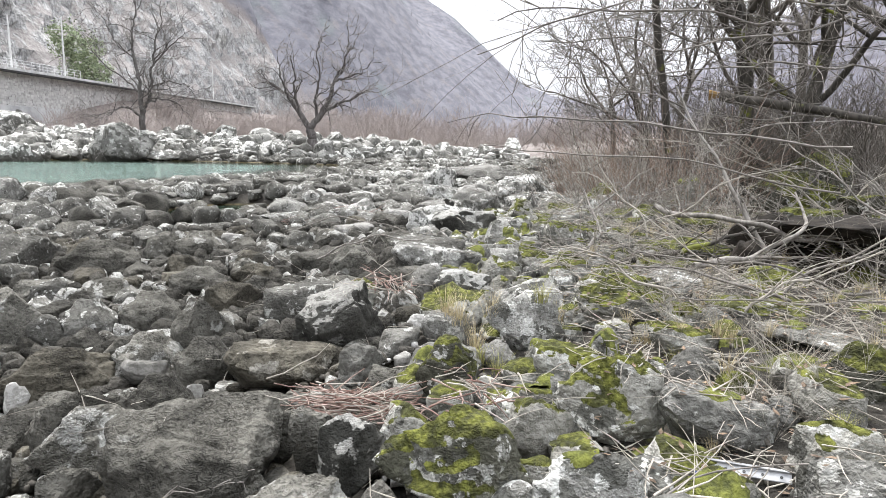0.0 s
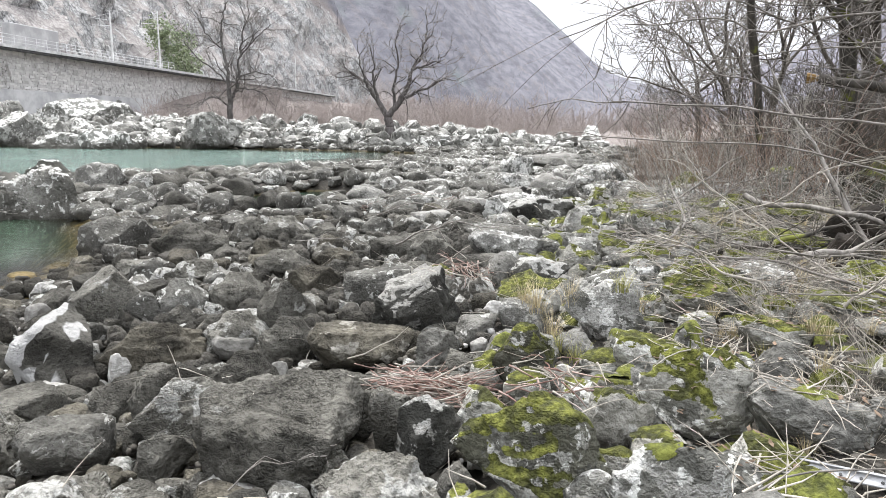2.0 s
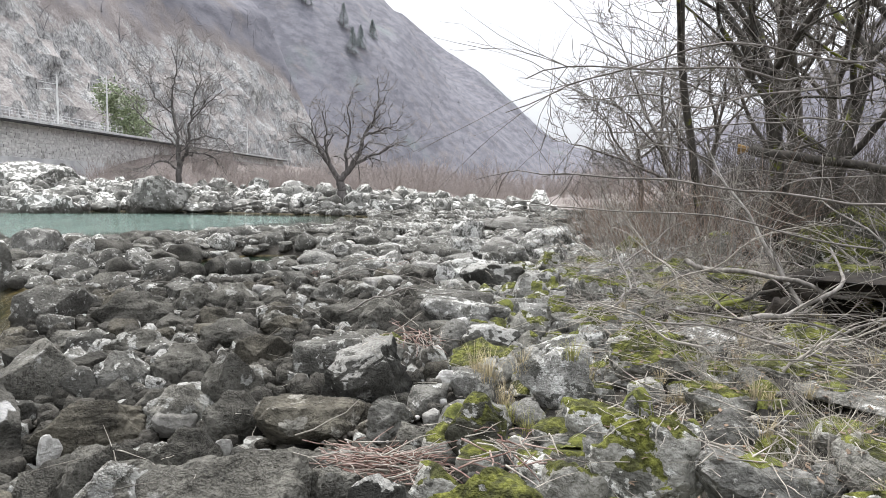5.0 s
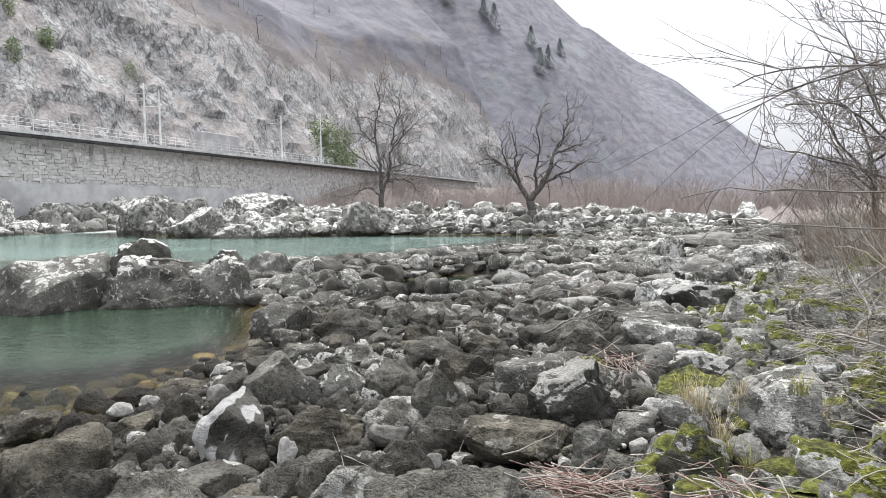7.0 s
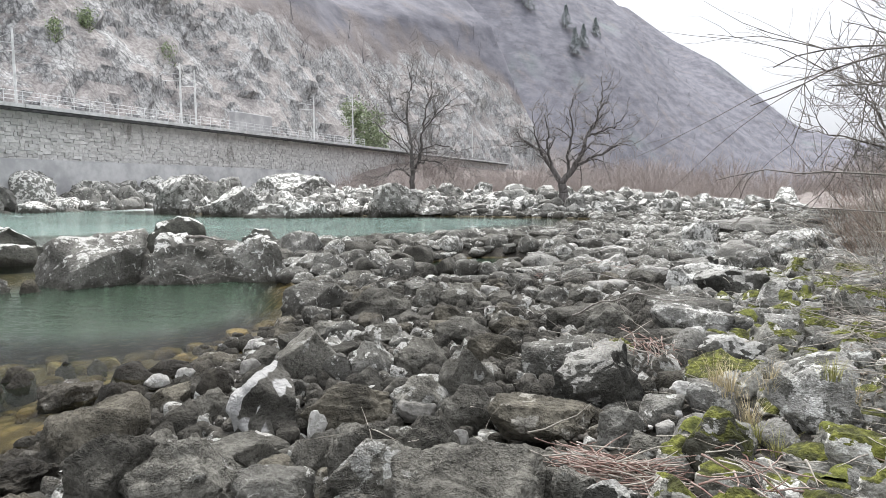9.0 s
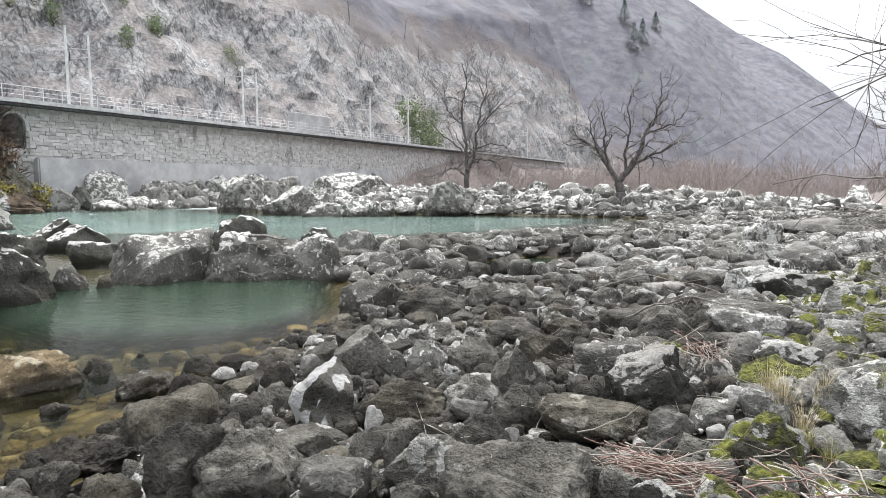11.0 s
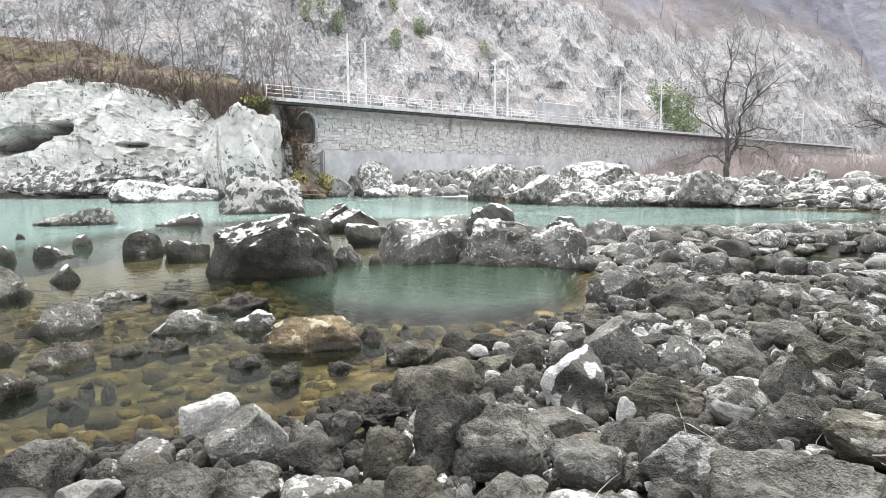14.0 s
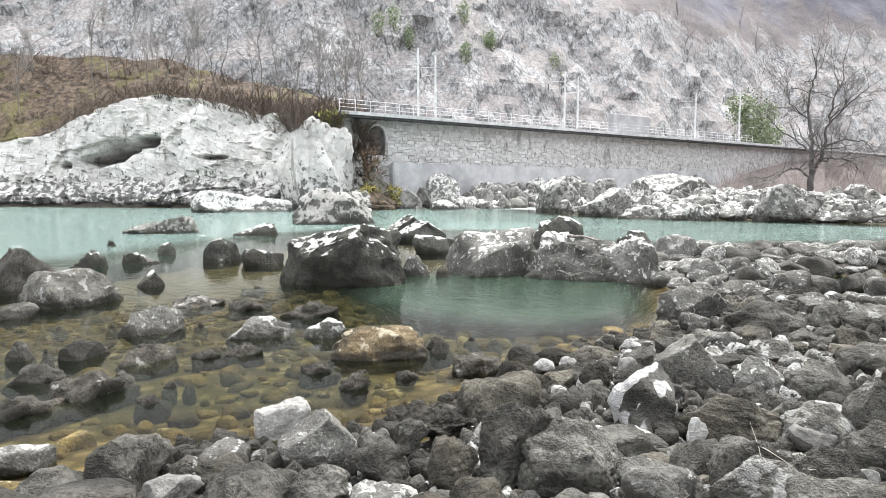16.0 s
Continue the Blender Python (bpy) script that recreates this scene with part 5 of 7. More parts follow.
for x, y, wide, top, foot, k, turn, stone in ((1.28, 26.5, 2.2, 0.92, 0.3, 4, 10, ROCK_WHITE), (0.69, 15.77, 0.9, 0.92, 0.36, 14, -6, ROCK_WHITE), (-0.17, 9.22, 0.75, 1.15, 0.68, 14, 24, ROCK_PIED), (1.39, 14.76, 0.95, 1.06, 0.4, 14, 12, ROCK_LICHEN),
        (-0.18, 6.73, 0.85, 0.97, 0.78, 4, 200, ROCK_GREY), (2.3, 19.3, 1.7, 1.0, 0.32, 14, 30, ROCK_LICHEN), (-0.2, 19.86, 1.1, 1.1, 0.32, 14, -20, ROCK_LICHEN), (0.2, 8.2, 0.9, 1.12, 0.78, 14, -30, ROCK_PIED), (0.75, 12.6, 0.8, 1.0, 0.5, 14, 40, ROCK_LICHEN), (1.5, 12.2, 0.8, 1.05, 0.55, 14, 5, ROCK_LICHEN), (0.3, 11.4, 0.7, 0.95, 0.55, 14, -15, ROCK_GREY)):
    rock(x, y, wide, top, stone, k, turn, 0.8, 4, foot, label="square-edged pale bedrock block cracked by dark joints", group="bedrock blocks of the bar")
rock(-0.79, 11.05, 0.55, 0.77, ROCK_WHITE, 4, 189, 0.66, 3, 0.52, label="bare white limestone rock on the bank", group="rocks of the bank")
rock(-1.33, 9.45, 0.61, 0.72, ROCK_WHITE, 4, 5, 0.66, 4, 0.53, label="bare white limestone rock on the bank", group="rocks of the bank")
rock(-0.92, 3.59, 0.64, 0.83, ROCK_BROWN, 4, 200, 0.66, 5, 0.63, label="smooth dark mossy slab among the rocks", group="rocks of the bank")
rock(-1.02, 2.52, 0.70, 0.94, ROCK_CRUST, 4, 0, 0.85, 5, 0.58, tilt=(18, 6), label="broad flat slab with grey crust and bare patches", group="rocks of the bank")
rock(-0.83, 2.31, 0.36, 0.77, ROCK_CRUST, 2, 26, 0.66, 5, 0.63, label="grey weathered limestone rock", group="rocks of the bank")
rock(0.03, 3.08, 0.33, 1.05, ROCK_MOSS, 0, 6, 0.85, 4, 0.79, label="round dark rock with moss on it", group="rocks of the bank")
rock(-0.33, 2.29, 0.28, 0.99, ROCK_PIED, 3, -2, 0.76, 4, 0.72, label="lichen-spotted boulder capped with moss", group="rocks of the bank")
rock(0.04, 2.13, 0.55, 1.08, ROCK_MOSS, 2, 4, 0.66, 5, 0.77, label="big lichen-flecked rock under bright green moss", group="rocks of the bank")
rock(-0.47, 2.07, 0.49, 0.86, ROCK_CRUST, 5, 189, 0.66, 5, 0.69, label="rounded rock with grey crust among mossy ones", group="rocks of the bank")
rock(0.46, 1.91, 0.38, 1.07, ROCK_LICHEN, 3, 173, 0.66, 5, 0.84, label="pale grey rock with black lichen blotches", group="rocks of the bank")
rock(0.38, 2.41, 0.28, 1.02, ROCK_MOSSY, 2, 174, 0.66, 4, 0.82, label="pale rock with a cushion of yellow moss", group="rocks of the bank")
rock(0.68, 2.52, 0.45, 1.18, ROCK_MOSSY, 3, 163, 0.66, 5, 0.85, label="large pale rock with patches of moss", group="rocks of the bank")
rock(1.04, 2.36, 0.43, 1.09, ROCK_LICHEN, 4, 152, 0.66, 5, 0.92, label="light grey bare slab in the grass", group="rocks of the bank")
rock(1.09, 3.85, 0.66, 1.22, ROCK_MOSSY, 0, 159, 0.76, 5, 0.95, label="rounded boulder topped with yellow-green moss", group="rocks of the bank")
rock(1.65, 2.46, 0.33, 1.26, ROCK_MOSS, 0, -34, 0.76, 4, 1.06, label="mossy boulder in dry grass", group="rocks of the bank")
rock(1.31, 2.01, 0.33, 1.13, ROCK_MOSSY, 3, -24, 0.66, 4, 0.98, label="pale mossy rock in dry grass", group="rocks of the bank")
rock(1.23, 3.23, 0.35, 1.09, ROCK_MOSSY, 4, 162, 0.66, 4, 0.96, label="pale limestone rock with moss", group="rocks of the bank")
rock(0.47, 3.64, 0.45, 1.14, ROCK_LICHEN, 2, 4, 0.66, 4, 0.85, label="grey lichen-covered block of bedrock", group="rocks of the bank")
rock(0.62, 3.13, 0.36, 1.01, ROCK_MOSSY, 4, 173, 0.66, 4, 0.84, label="pale limestone rock with moss", group="rocks of the bank")
rock(-1.63, 2.90, 0.58, 0.74, ROCK_CRUST, 0, 32, 0.66, 5, 0.46, label="big rock with thick knobby crust", group="rocks of the bank")
rock(-2.23, 4.43, 0.41, 0.57, ROCK_CRUST, 0, 39, 0.66, 4, 0.39, label="grey river rock with rough dark crust", group="rocks of the bank")
rock(-1.48, 3.88, 0.42, 0.75, ROCK_CRUST, 0, 201, 0.66, 4, 0.50, label="grey river rock with rough dark crust", group="rocks of the bank")
rock(-0.68, 2.62, 0.21, 0.86, ROCK_CRUST, 2, 183, 0.66, 4, 0.66, label="grey river rock with rough dark crust", group="rocks of the bank")
rock(-0.53, 2.52, 0.19, 0.91, ROCK_CRUST, 4, 203, 0.66, 4, 0.68, label="grey river rock with rough dark crust", group="rocks of the bank")
rock(-1.50, 2.45, 0.25, 0.66, ROCK_CRUST, 3, 27, 0.66, 4, 0.49, label="grey river rock with rough dark crust", group="rocks of the bank")
rock(-0.36, 5.45, 0.41, 0.90, ROCK_CRUST, 4, -7, 0.66, 4, 0.75, label="grey river rock with rough dark crust", group="rocks of the bank")
rock(-0.44, 3.44, 0.27, 0.88, ROCK_GREY, 3, 13, 0.66, 4, 0.71, label="grey weathered limestone rock", group="rocks of the bank")
rock(1.78, 3.01, 0.55, 1.12, ROCK_GREY, 4, 140, 0.57, 5, 1.10, label="flat silty bare slab", group="rocks of the bank")
rock(-1.95, 4.08, 0.29, 0.53, ROCK_WHITE, 4, 200, 0.66, 4, 0.40, label="bare white stone among dark rocks", group="rocks of the bank")
rock(-1.22, 3.86, 0.22, 0.70, ROCK_WHITE, 4, 207, 0.47, 4, 0.55, label="bare white stone among dark rocks", group="rocks of the bank")
rock(-1.40, 3.49, 0.13, 0.60, ROCK_WHITE, 3, 204, 0.66, 3, 0.50, label="bare white stone among dark rocks", group="rocks of the bank")
rock(-4.26, 5.11, 0.22, 0.34, ROCK_WHITE, 3, 49, 0.66, 3, 0.22, label="bare white stone among dark rocks", group="rocks of the bank")
rock(-5.12, 4.73, 0.25, 0.20, ROCK_WHITE, 0, 51, 0.66, 3, 0.10, label="bare white stone among dark rocks", group="rocks of the bank")
rock(-4.93, 4.92, 0.20, 0.23, ROCK_WHITE, 2, 233, 0.66, 3, 0.13, label="bare white stone among dark rocks", group="rocks of the bank")
rock(-3.16, 9.55, 0.33, 0.52, ROCK_WHITE, 4, 206, 0.66, 3, 0.35, label="bare white stone among dark rocks", group="rocks of the bank")
rock(-0.16, 4.10, 0.15, 0.87, ROCK_WHITE, 3, 176, 0.66, 3, 0.78, label="bare white stone among dark rocks", group="rocks of the bank")
rock(-42.14, 42.97, 4.26, 3.17, ROCK_FAR, 14, 45, 0.76, 4, 0.00, label="tall bleached boulder at the tip of the ledge", group="boulders of the far ledge")
rock(-32.82, 39.15, 3.82, 2.26, ROCK_FAR, 6, 230, 0.66, 4, -0.04, label="pale wedge-shaped boulder on the ledge", group="boulders of the far ledge")
rock(-37.61, 54.18, 9.00, 3.61, ROCK_FAR, 3, 40, 0.66, 4, 0.30, label="big bleached boulder on the ledge", group="boulders of the far ledge")
rock(-21.15, 42.78, 4.22, 2.45, ROCK_FAR, 2, 217, 0.66, 4, -0.05, label="dark-topped block on the ledge", group="boulders of the far ledge")
rock(-16.62, 58.53, 2.82, 2.44, ROCK_FAR, 3, 205, 0.76, 3, 0.50, label="white boulder with a dark side", group="boulders of the far ledge")
rock(-25.74, 38.02, 3.78, 1.30, ROCK_FAR, 3, 29, 0.66, 4, -0.75, label="bleached rock on the far ledge", group="boulders of the far ledge")
rock(-28.26, 36.91, 3.77, 0.99, ROCK_FAR, 3, 217, 0.57, 4, -0.95, label="bleached rock on the far ledge", group="boulders of the far ledge")
rock(-20.61, 50.04, 3.03, 1.46, ROCK_FAR, 3, 30, 0.57, 4, 0.20, label="bleached rock on the far ledge", group="boulders of the far ledge")
rock(-16.60, 47.21, 3.73, 0.93, ROCK_FAR, 3, 14, 0.57, 4, 0.00, label="bleached rock on the far ledge", group="boulders of the far ledge")
rock(-19.10, 44.12, 3.59, 0.68, ROCK_FAR, 3, 211, 0.57, 4, 0.00, label="bleached rock on the far ledge", group="boulders of the far ledge")
rock(-52.42, 58.32, 3.44, 2.88, ROCK_FAR, 3, 39, 0.76, 3, -1.47, label="bleached rock on the far ledge", group="boulders of the far ledge")
rock(-33.22, 57.23, 4.28, 1.92, ROCK_FAR, 3, 30, 0.76, 4, 0.40, label="bleached rock on the far ledge", group="boulders of the far ledge")
rock(-21.94, 14.14, 2.21, 0.80, ROCK_DARK, 6, 248, 0.66, 4, -0.18, label="dark rock standing in the river", group="boulders in the river")
rock(-4.29, 3.35, 0.76, 0.46, ROCK_BROWN, 4, 30, 0.8, 4, -0.15, label="brownish crusted rock at the water's edge", group="rocks of the shoreline")
rock(-4.31, 2.39, 0.27, 0.10, ROCK_WET, 13, 32, 0.8, 4, -0.15, label="dark wet rock at the edge of the pool", group="rocks of the shoreline")
rock(-4.03, 1.91, 0.41, 0.35, ROCK_CRUST, 9, 6, 0.8, 4, -0.15, label="grey crusted rock at the water's edge", group="rocks of the shoreline")
rock(-4.74, 3.23, 0.42, 0.11, ROCK_WET, 12, 71, 0.8, 4, -0.15, label="dark wet rock at the edge of the pool", group="rocks of the shoreline")
rock(-5.81, 5.11, 0.66, 0.14, ROCK_WET, 2, 168, 0.8, 4, -0.15, label="dark wet rock at the edge of the pool", group="rocks of the shoreline")
rock(-5.11, 5.35, 0.65, 0.18, ROCK_WET, 0, 105, 0.8, 4, -0.15, label="dark wet rock at the edge of the pool", group="rocks of the shoreline")
rock(-4.17, 4.53, 0.30, 0.43, ROCK_CRUST, 5, 19, 0.8, 4, 0.15, label="grey crusted rock at the water's edge", group="rocks of the shoreline")
rock(-4.98, 4.14, 0.38, 0.14, ROCK_WET, 9, 93, 0.8, 4, -0.15, label="dark wet rock at the edge of the pool", group="rocks of the shoreline")
rock(-4.87, 2.89, 0.66, 0.13, ROCK_WET, 12, 83, 0.8, 4, -0.15, label="dark wet rock at the edge of the pool", group="rocks of the shoreline")
rock(-6.65, 4.38, 0.31, 0.13, ROCK_WET, 5, 245, 0.8, 4, -0.15, label="dark wet rock at the edge of the pool", group="rocks of the shoreline")
rock(-4.89, 3.11, 0.42, 0.09, ROCK_WET, 13, 84, 0.8, 4, -0.15, label="dark wet rock at the edge of the pool", group="rocks of the shoreline")
rock(-6.13, 2.86, 0.30, 0.10, ROCK_WET, 12, 197, 0.8, 4, -0.15, label="dark wet rock at the edge of the pool", group="rocks of the shoreline")
TAKEN.extend((ob.location.x, ob.location.y, 0.50 * ob.scale.x) for ob in scene.objects if ob.name.startswith(("rock", "boulder")))

# ---- the fill between them ----
rng = np.random.default_rng(21)


def bushy(x, y):
    return x > 1.6 + 0.10 * np.maximum(y - 4, 0)


NEAR_STONES = (ROCK_CRUST, ROCK_CRUST, ROCK_BROWN, ROCK_GREY)
BANK_STONES = (ROCK_LICHEN, ROCK_MOSSY, ROCK_MOSSY, ROCK_LICHEN)
spots = free_spots(rng, 1500, (-7.2, 3.2), (0.6, 10.5), (0.26, 0.13), lambda x, y, z: (z > 0.03) & ~bushy(x, y) & (np.hypot(x, y + 0.2) > 1.3) & (np.hypot((x + 0.1) / 0.65, (y - 2.85) / 0.6) > 1), 0.9)
for x, y, r in spots[:150]:
    stone = (NEAR_STONES if x < -0.3 + 0.5 * rng.uniform(-1, 1) else BANK_STONES)[int(rng.integers(4))]
    g = height(x, y)
    rock(x, y, 2.1 * r, g + r * rng.uniform(0.7, 1.35), stone, int(rng.choice(LOOSE)), rng.uniform(0, 360), rng.uniform(0.7, 1.0), 4, g, 0.2,
         label="grey crusted stone on the river bank" if x < -0.3 else "pale lichen-spotted stone on the bank", group="stones of the bank", name="stone")
rest = spots[150:]
small = free_spots(rng, 14000, (-7.4, 2.2), (0.6, 11), (0.12, 0.045), lambda x, y, z: (z > -0.05) & ~bushy(x, y) & (np.hypot(x, y + 0.2) > 1.0), 0.66)
left = [s for s in rest + small if s[0] < -0.2]
right = [s for s in rest + small if s[0] >= -0.2]
left.sort(key=lambda q: math.hypot(q[0], q[1]) - 14 * q[2])
for x, y, r in left[:295]:
    g = height(x, y)
    stone = (ROCK_CRUST, ROCK_BROWN, ROCK_GREY, ROCK_CRUST, ROCK_BROWN, ROCK_WHITE, ROCK_CRUST, ROCK_GREY)[int(rng.integers(8))]
    rock(x, y, 2.15 * r, g + r * rng.uniform(0.5, 1.1), stone, int(rng.choice(LOOSE)), rng.uniform(0, 360), rng.uniform(0.7, 1.0), 3, g, 0.35,
         label="small white stone wedged between the rocks" if stone is ROCK_WHITE else "small dark stone wedged between the rocks", group="small stones between the rocks", name="small_stone")
stones("small_stones", left[295:], rng, 2, STUFF_NEAR, "small grey and white stones between the rocks", "stones", sink=0.5)
for x, y, r in sorted(right, key=lambda q: -q[2])[:290]:
    g = height(x, y)
    rock(x, y, 2.2 * r, g + r * rng.uniform(0.8, 1.5), BANK_STONES[int(rng.integers(4))], int(rng.choice(LOOSE)), rng.uniform(0, 360), rng.uniform(0.7, 1.0), 3, g, 0.2,
         label="small pale stone in the moss of the bank", group="small stones of the bank", name="bank_stone")

bar = free_spots(rng, 16000, (-17, 9), (9.5, 46), (0.46, 0.13), lambda x, y, z: (z > 0.03) & (np.hypot((x + 5.45) / 1.55, (y - 15.4) / 2.6) > 1.0) & (x < 3.4 + 0.09 * y), 0.74)
near_bar = sorted((s for s in bar if s[2] > 0.22 and s[1] < 22), key=lambda q: q[1])
for x, y, r in near_bar[:295]:
    g = height(x, y)
    rock(x, y, 2.1 * r, g + 2 * r * rng.uniform(0.22, 0.55), ((ROCK_LICHEN, ROCK_GREY, ROCK_LICHEN, ROCK_GREY) if x > -3.5 else (ROCK_CRUST, ROCK_GREY, ROCK_CRUST, ROCK_GREY))[int(rng.integers(4))], int(rng.choice(LOOSE)), rng.uniform(0, 360), rng.uniform(0.65, 1.0), 3, g, 0.25,
         label="low worn grey rock on the river bar", group="rocks of the bar", name="bar_rock")
stones("bar_stones", [s for s in bar if s[2] <= 0.22 or s[1] >= 22] + near_bar[295:], rng, 2, STUFF_BAR, "grey stones covering the river bar", "stones", (0.25, 0.6))

ledge = free_spots(rng, 6500, (-47, 6), (38.5, 56), (0.95, 0.2), lambda x, y, z: z > 0.0, 0.66)
stones("ledge_rocks", [s for s in ledge if s[2] > 0.5], rng, 3, STUFF_LEDGE, "bleached broken rocks of the far ledge", "rocks", (0.3, 0.8), 0.25, (2, 3, 7, 10, 6, 11, 14))
stones("ledge_stones", [s for s in ledge if s[2] <= 0.5], rng, 2, STUFF_LEDGE, "bleached broken rocks of the far ledge", "rocks", (0.3, 0.8), 0.25, (2, 3, 7, 10, 4, 14))
foreshore = free_spots(rng, 3200, (-58.5, -50.5), (34, 90), (1.7, 0.45), lambda x, y, z: shore_distance(x, y, FAR) > -5.2, 0.56)
stones("foreshore_rocks", foreshore, rng, 3, STUFF_LEDGE, "pale rubble at the foot of the railway wall", "rocks", (0.6, 1.1), 0.25, (2, 3, 7, 10, 4, 8, 14))

bed = free_spots(rng, 2500, (-13, -4.6), (-3, 9), (0.22, 0.06), lambda x, y, z: (z > -0.34) & (z < 0.02), 0.85)
stones("bed_stones", bed, rng, 2, rock_material("bed_stones", (0.060, 0.048, 0.020), (0.17, 0.13, 0.058), (0.27, 0.23, 0.14), 0.70, 0.0, 0.0, 0.4, island=True), "olive-brown stones on the bed of the shallow pool", "stones", (0.2, 0.42), 0.45)

pebbles = free_spots(rng, 5500, (-6.5, 1.5), (1.0, 8), (0.032, 0.010), lambda x, y, z: z > 0.03, 0.45)
stones("pebbles", pebbles, rng, 1, PEBBLES, "white and brown pebbles in the gaps", "pebbles", (0.5, 0.9), 0.1)

crusts = free_spots(rng, 700, (-13.5, -5.0), (-2, 6.5), (0.22, 0.08), lambda x, y, z: (z > -0.3) & (z < -0.03) & (fbm(x / 2.4, y / 2.4, 91, 3) > -0.02), 1.0)
for x, y, r in crusts[:70]:
    rock(x, y, 2.4 * r, rng.uniform(0.01, 0.05), ROCK_WET, 12 + int(rng.integers(2)), rng.uniform(0, 360), rng.uniform(0.6, 1.0), 4 if r > 0.12 else 3, None, 0.1, label="dark algae-crusted stone just breaking the water", group="stones in the shallows", name="stone")

# the bank goes on behind one's back
back_rng = np.random.default_rng(404)
behind = free_spots(back_rng, 2600, (-7.5, 3.0), (-6, 1.3), (0.26, 0.07), lambda x, y, z: (z > 0.03) & (np.hypot(x, y) > 0.4), 0.8)
stones("back_stones", behind, back_rng, 2, STUFF_NEAR, "grey crusted stones of the bank upstream", "stones")

# ---- trees of the far bank ----
def guided_tree(at, facing, limbs, seed, label, twig_length=1.5, thin=0.014, density=1.0):
    """A bare tree whose main limbs follow given lines of (across, up, radius); side limbs and twigs grow from them."""
    rng = np.random.default_rng(seed)
    foot = new("tree")
    foot.location = at
    across, deep = np.array((math.cos(facing), math.sin(facing), 0)), np.array((-math.sin(facing), math.cos(facing), 0))
    wood, fine = Tubes(), Tubes()
    for n, limb in enumerate(limbs):
        p = np.array(limb, float)
        drift = np.zeros(len(p)) if n == 0 else np.linspace(0, rng.uniform(-1.6, 1.6), len(p))
        at_ = np.linspace(0, len(p) - 1, 5 * (len(p) - 1) + 1)
        u, z, r, v = (np.interp(at_, np.arange(len(p)), q) for q in (p[:, 0], p[:, 1], p[:, 2], drift))
        line = u[:, None] * across + v[:, None] * deep + z[:, None] * np.array((0, 0, 1.0))
        line[1:-1] += rng.normal(0, 0.05, (len(line) - 2, 3))
        wood.add(line, r, 8)
        if n == 0:
            continue
        for k in range(int(2.6 * len(p) * density)):
            i = int(rng.integers(2, len(line)))
            ahead = unit(line[i] - line[i - 1])
            way = unit(ahead * 0.6 + rng.normal(0, 0.7, 3) + (0, 0, 0.15))
            grow(rng, wood, fine, line[i], way, twig_length * rng.uniform(0.5, 1.15), max(thin, min(r[i] * 0.5, 0.05)), 2, 0.2, 0.7, (2, 3), (0, 0, 0.15), thin, 0.62)
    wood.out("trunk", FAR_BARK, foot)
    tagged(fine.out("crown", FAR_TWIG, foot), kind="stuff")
    return tagged(foot, label, "tree")


guided_tree((-20.6, 44.2, height(-20.6, 44.2) - 0.1), math.atan2(20.6, 44.2), [
    [(0, -0.3, 0.313), (0.02, 0.3, 0.245), (0.1, 1.6, 0.211), (0.1, 3.2, 0.204)],
    [(0.1, 3.1, 0.163), (0.0, 4.8, 0.129), (-0.2, 6.5, 0.0952), (-0.3, 8.3, 0.068), (0.1, 9.6, 0.0408), (-0.3, 11.2, 0.02)],
    [(0.1, 3.1, 0.136), (0.7, 4.6, 0.109), (0.9, 6.3, 0.0816), (1.1, 7.6, 0.0612), (1.5, 9.2, 0.034), (1.6, 10.6, 0.02)],
    [(0.05, 2.9, 0.0748), (-0.9, 3.6, 0.0612), (-1.6, 3.3, 0.0408), (-2.1, 2.6, 0.02)],
    [(0.0, 4.5, 0.068), (-1.2, 5.6, 0.0476), (-2.2, 6.4, 0.0272), (-2.8, 7.2, 0.02)],
    [(0.3, 3.8, 0.0748), (1.2, 4.2, 0.0612), (2.2, 4.0, 0.0408), (3.0, 3.2, 0.02)],
    [(0.7, 4.9, 0.0612), (1.9, 5.4, 0.0476), (3.0, 5.2, 0.034), (3.5, 4.5, 0.02)],
    [(0.9, 6.3, 0.0544), (2.0, 7.6, 0.034), (2.9, 8.4, 0.02)],
    [(-0.2, 6.5, 0.0544), (-1.3, 7.8, 0.034), (-1.8, 9.0, 0.02)],
], 5, "tall bare dark tree with drooping lower limbs on the far ledge", 1.9, density=1.3)
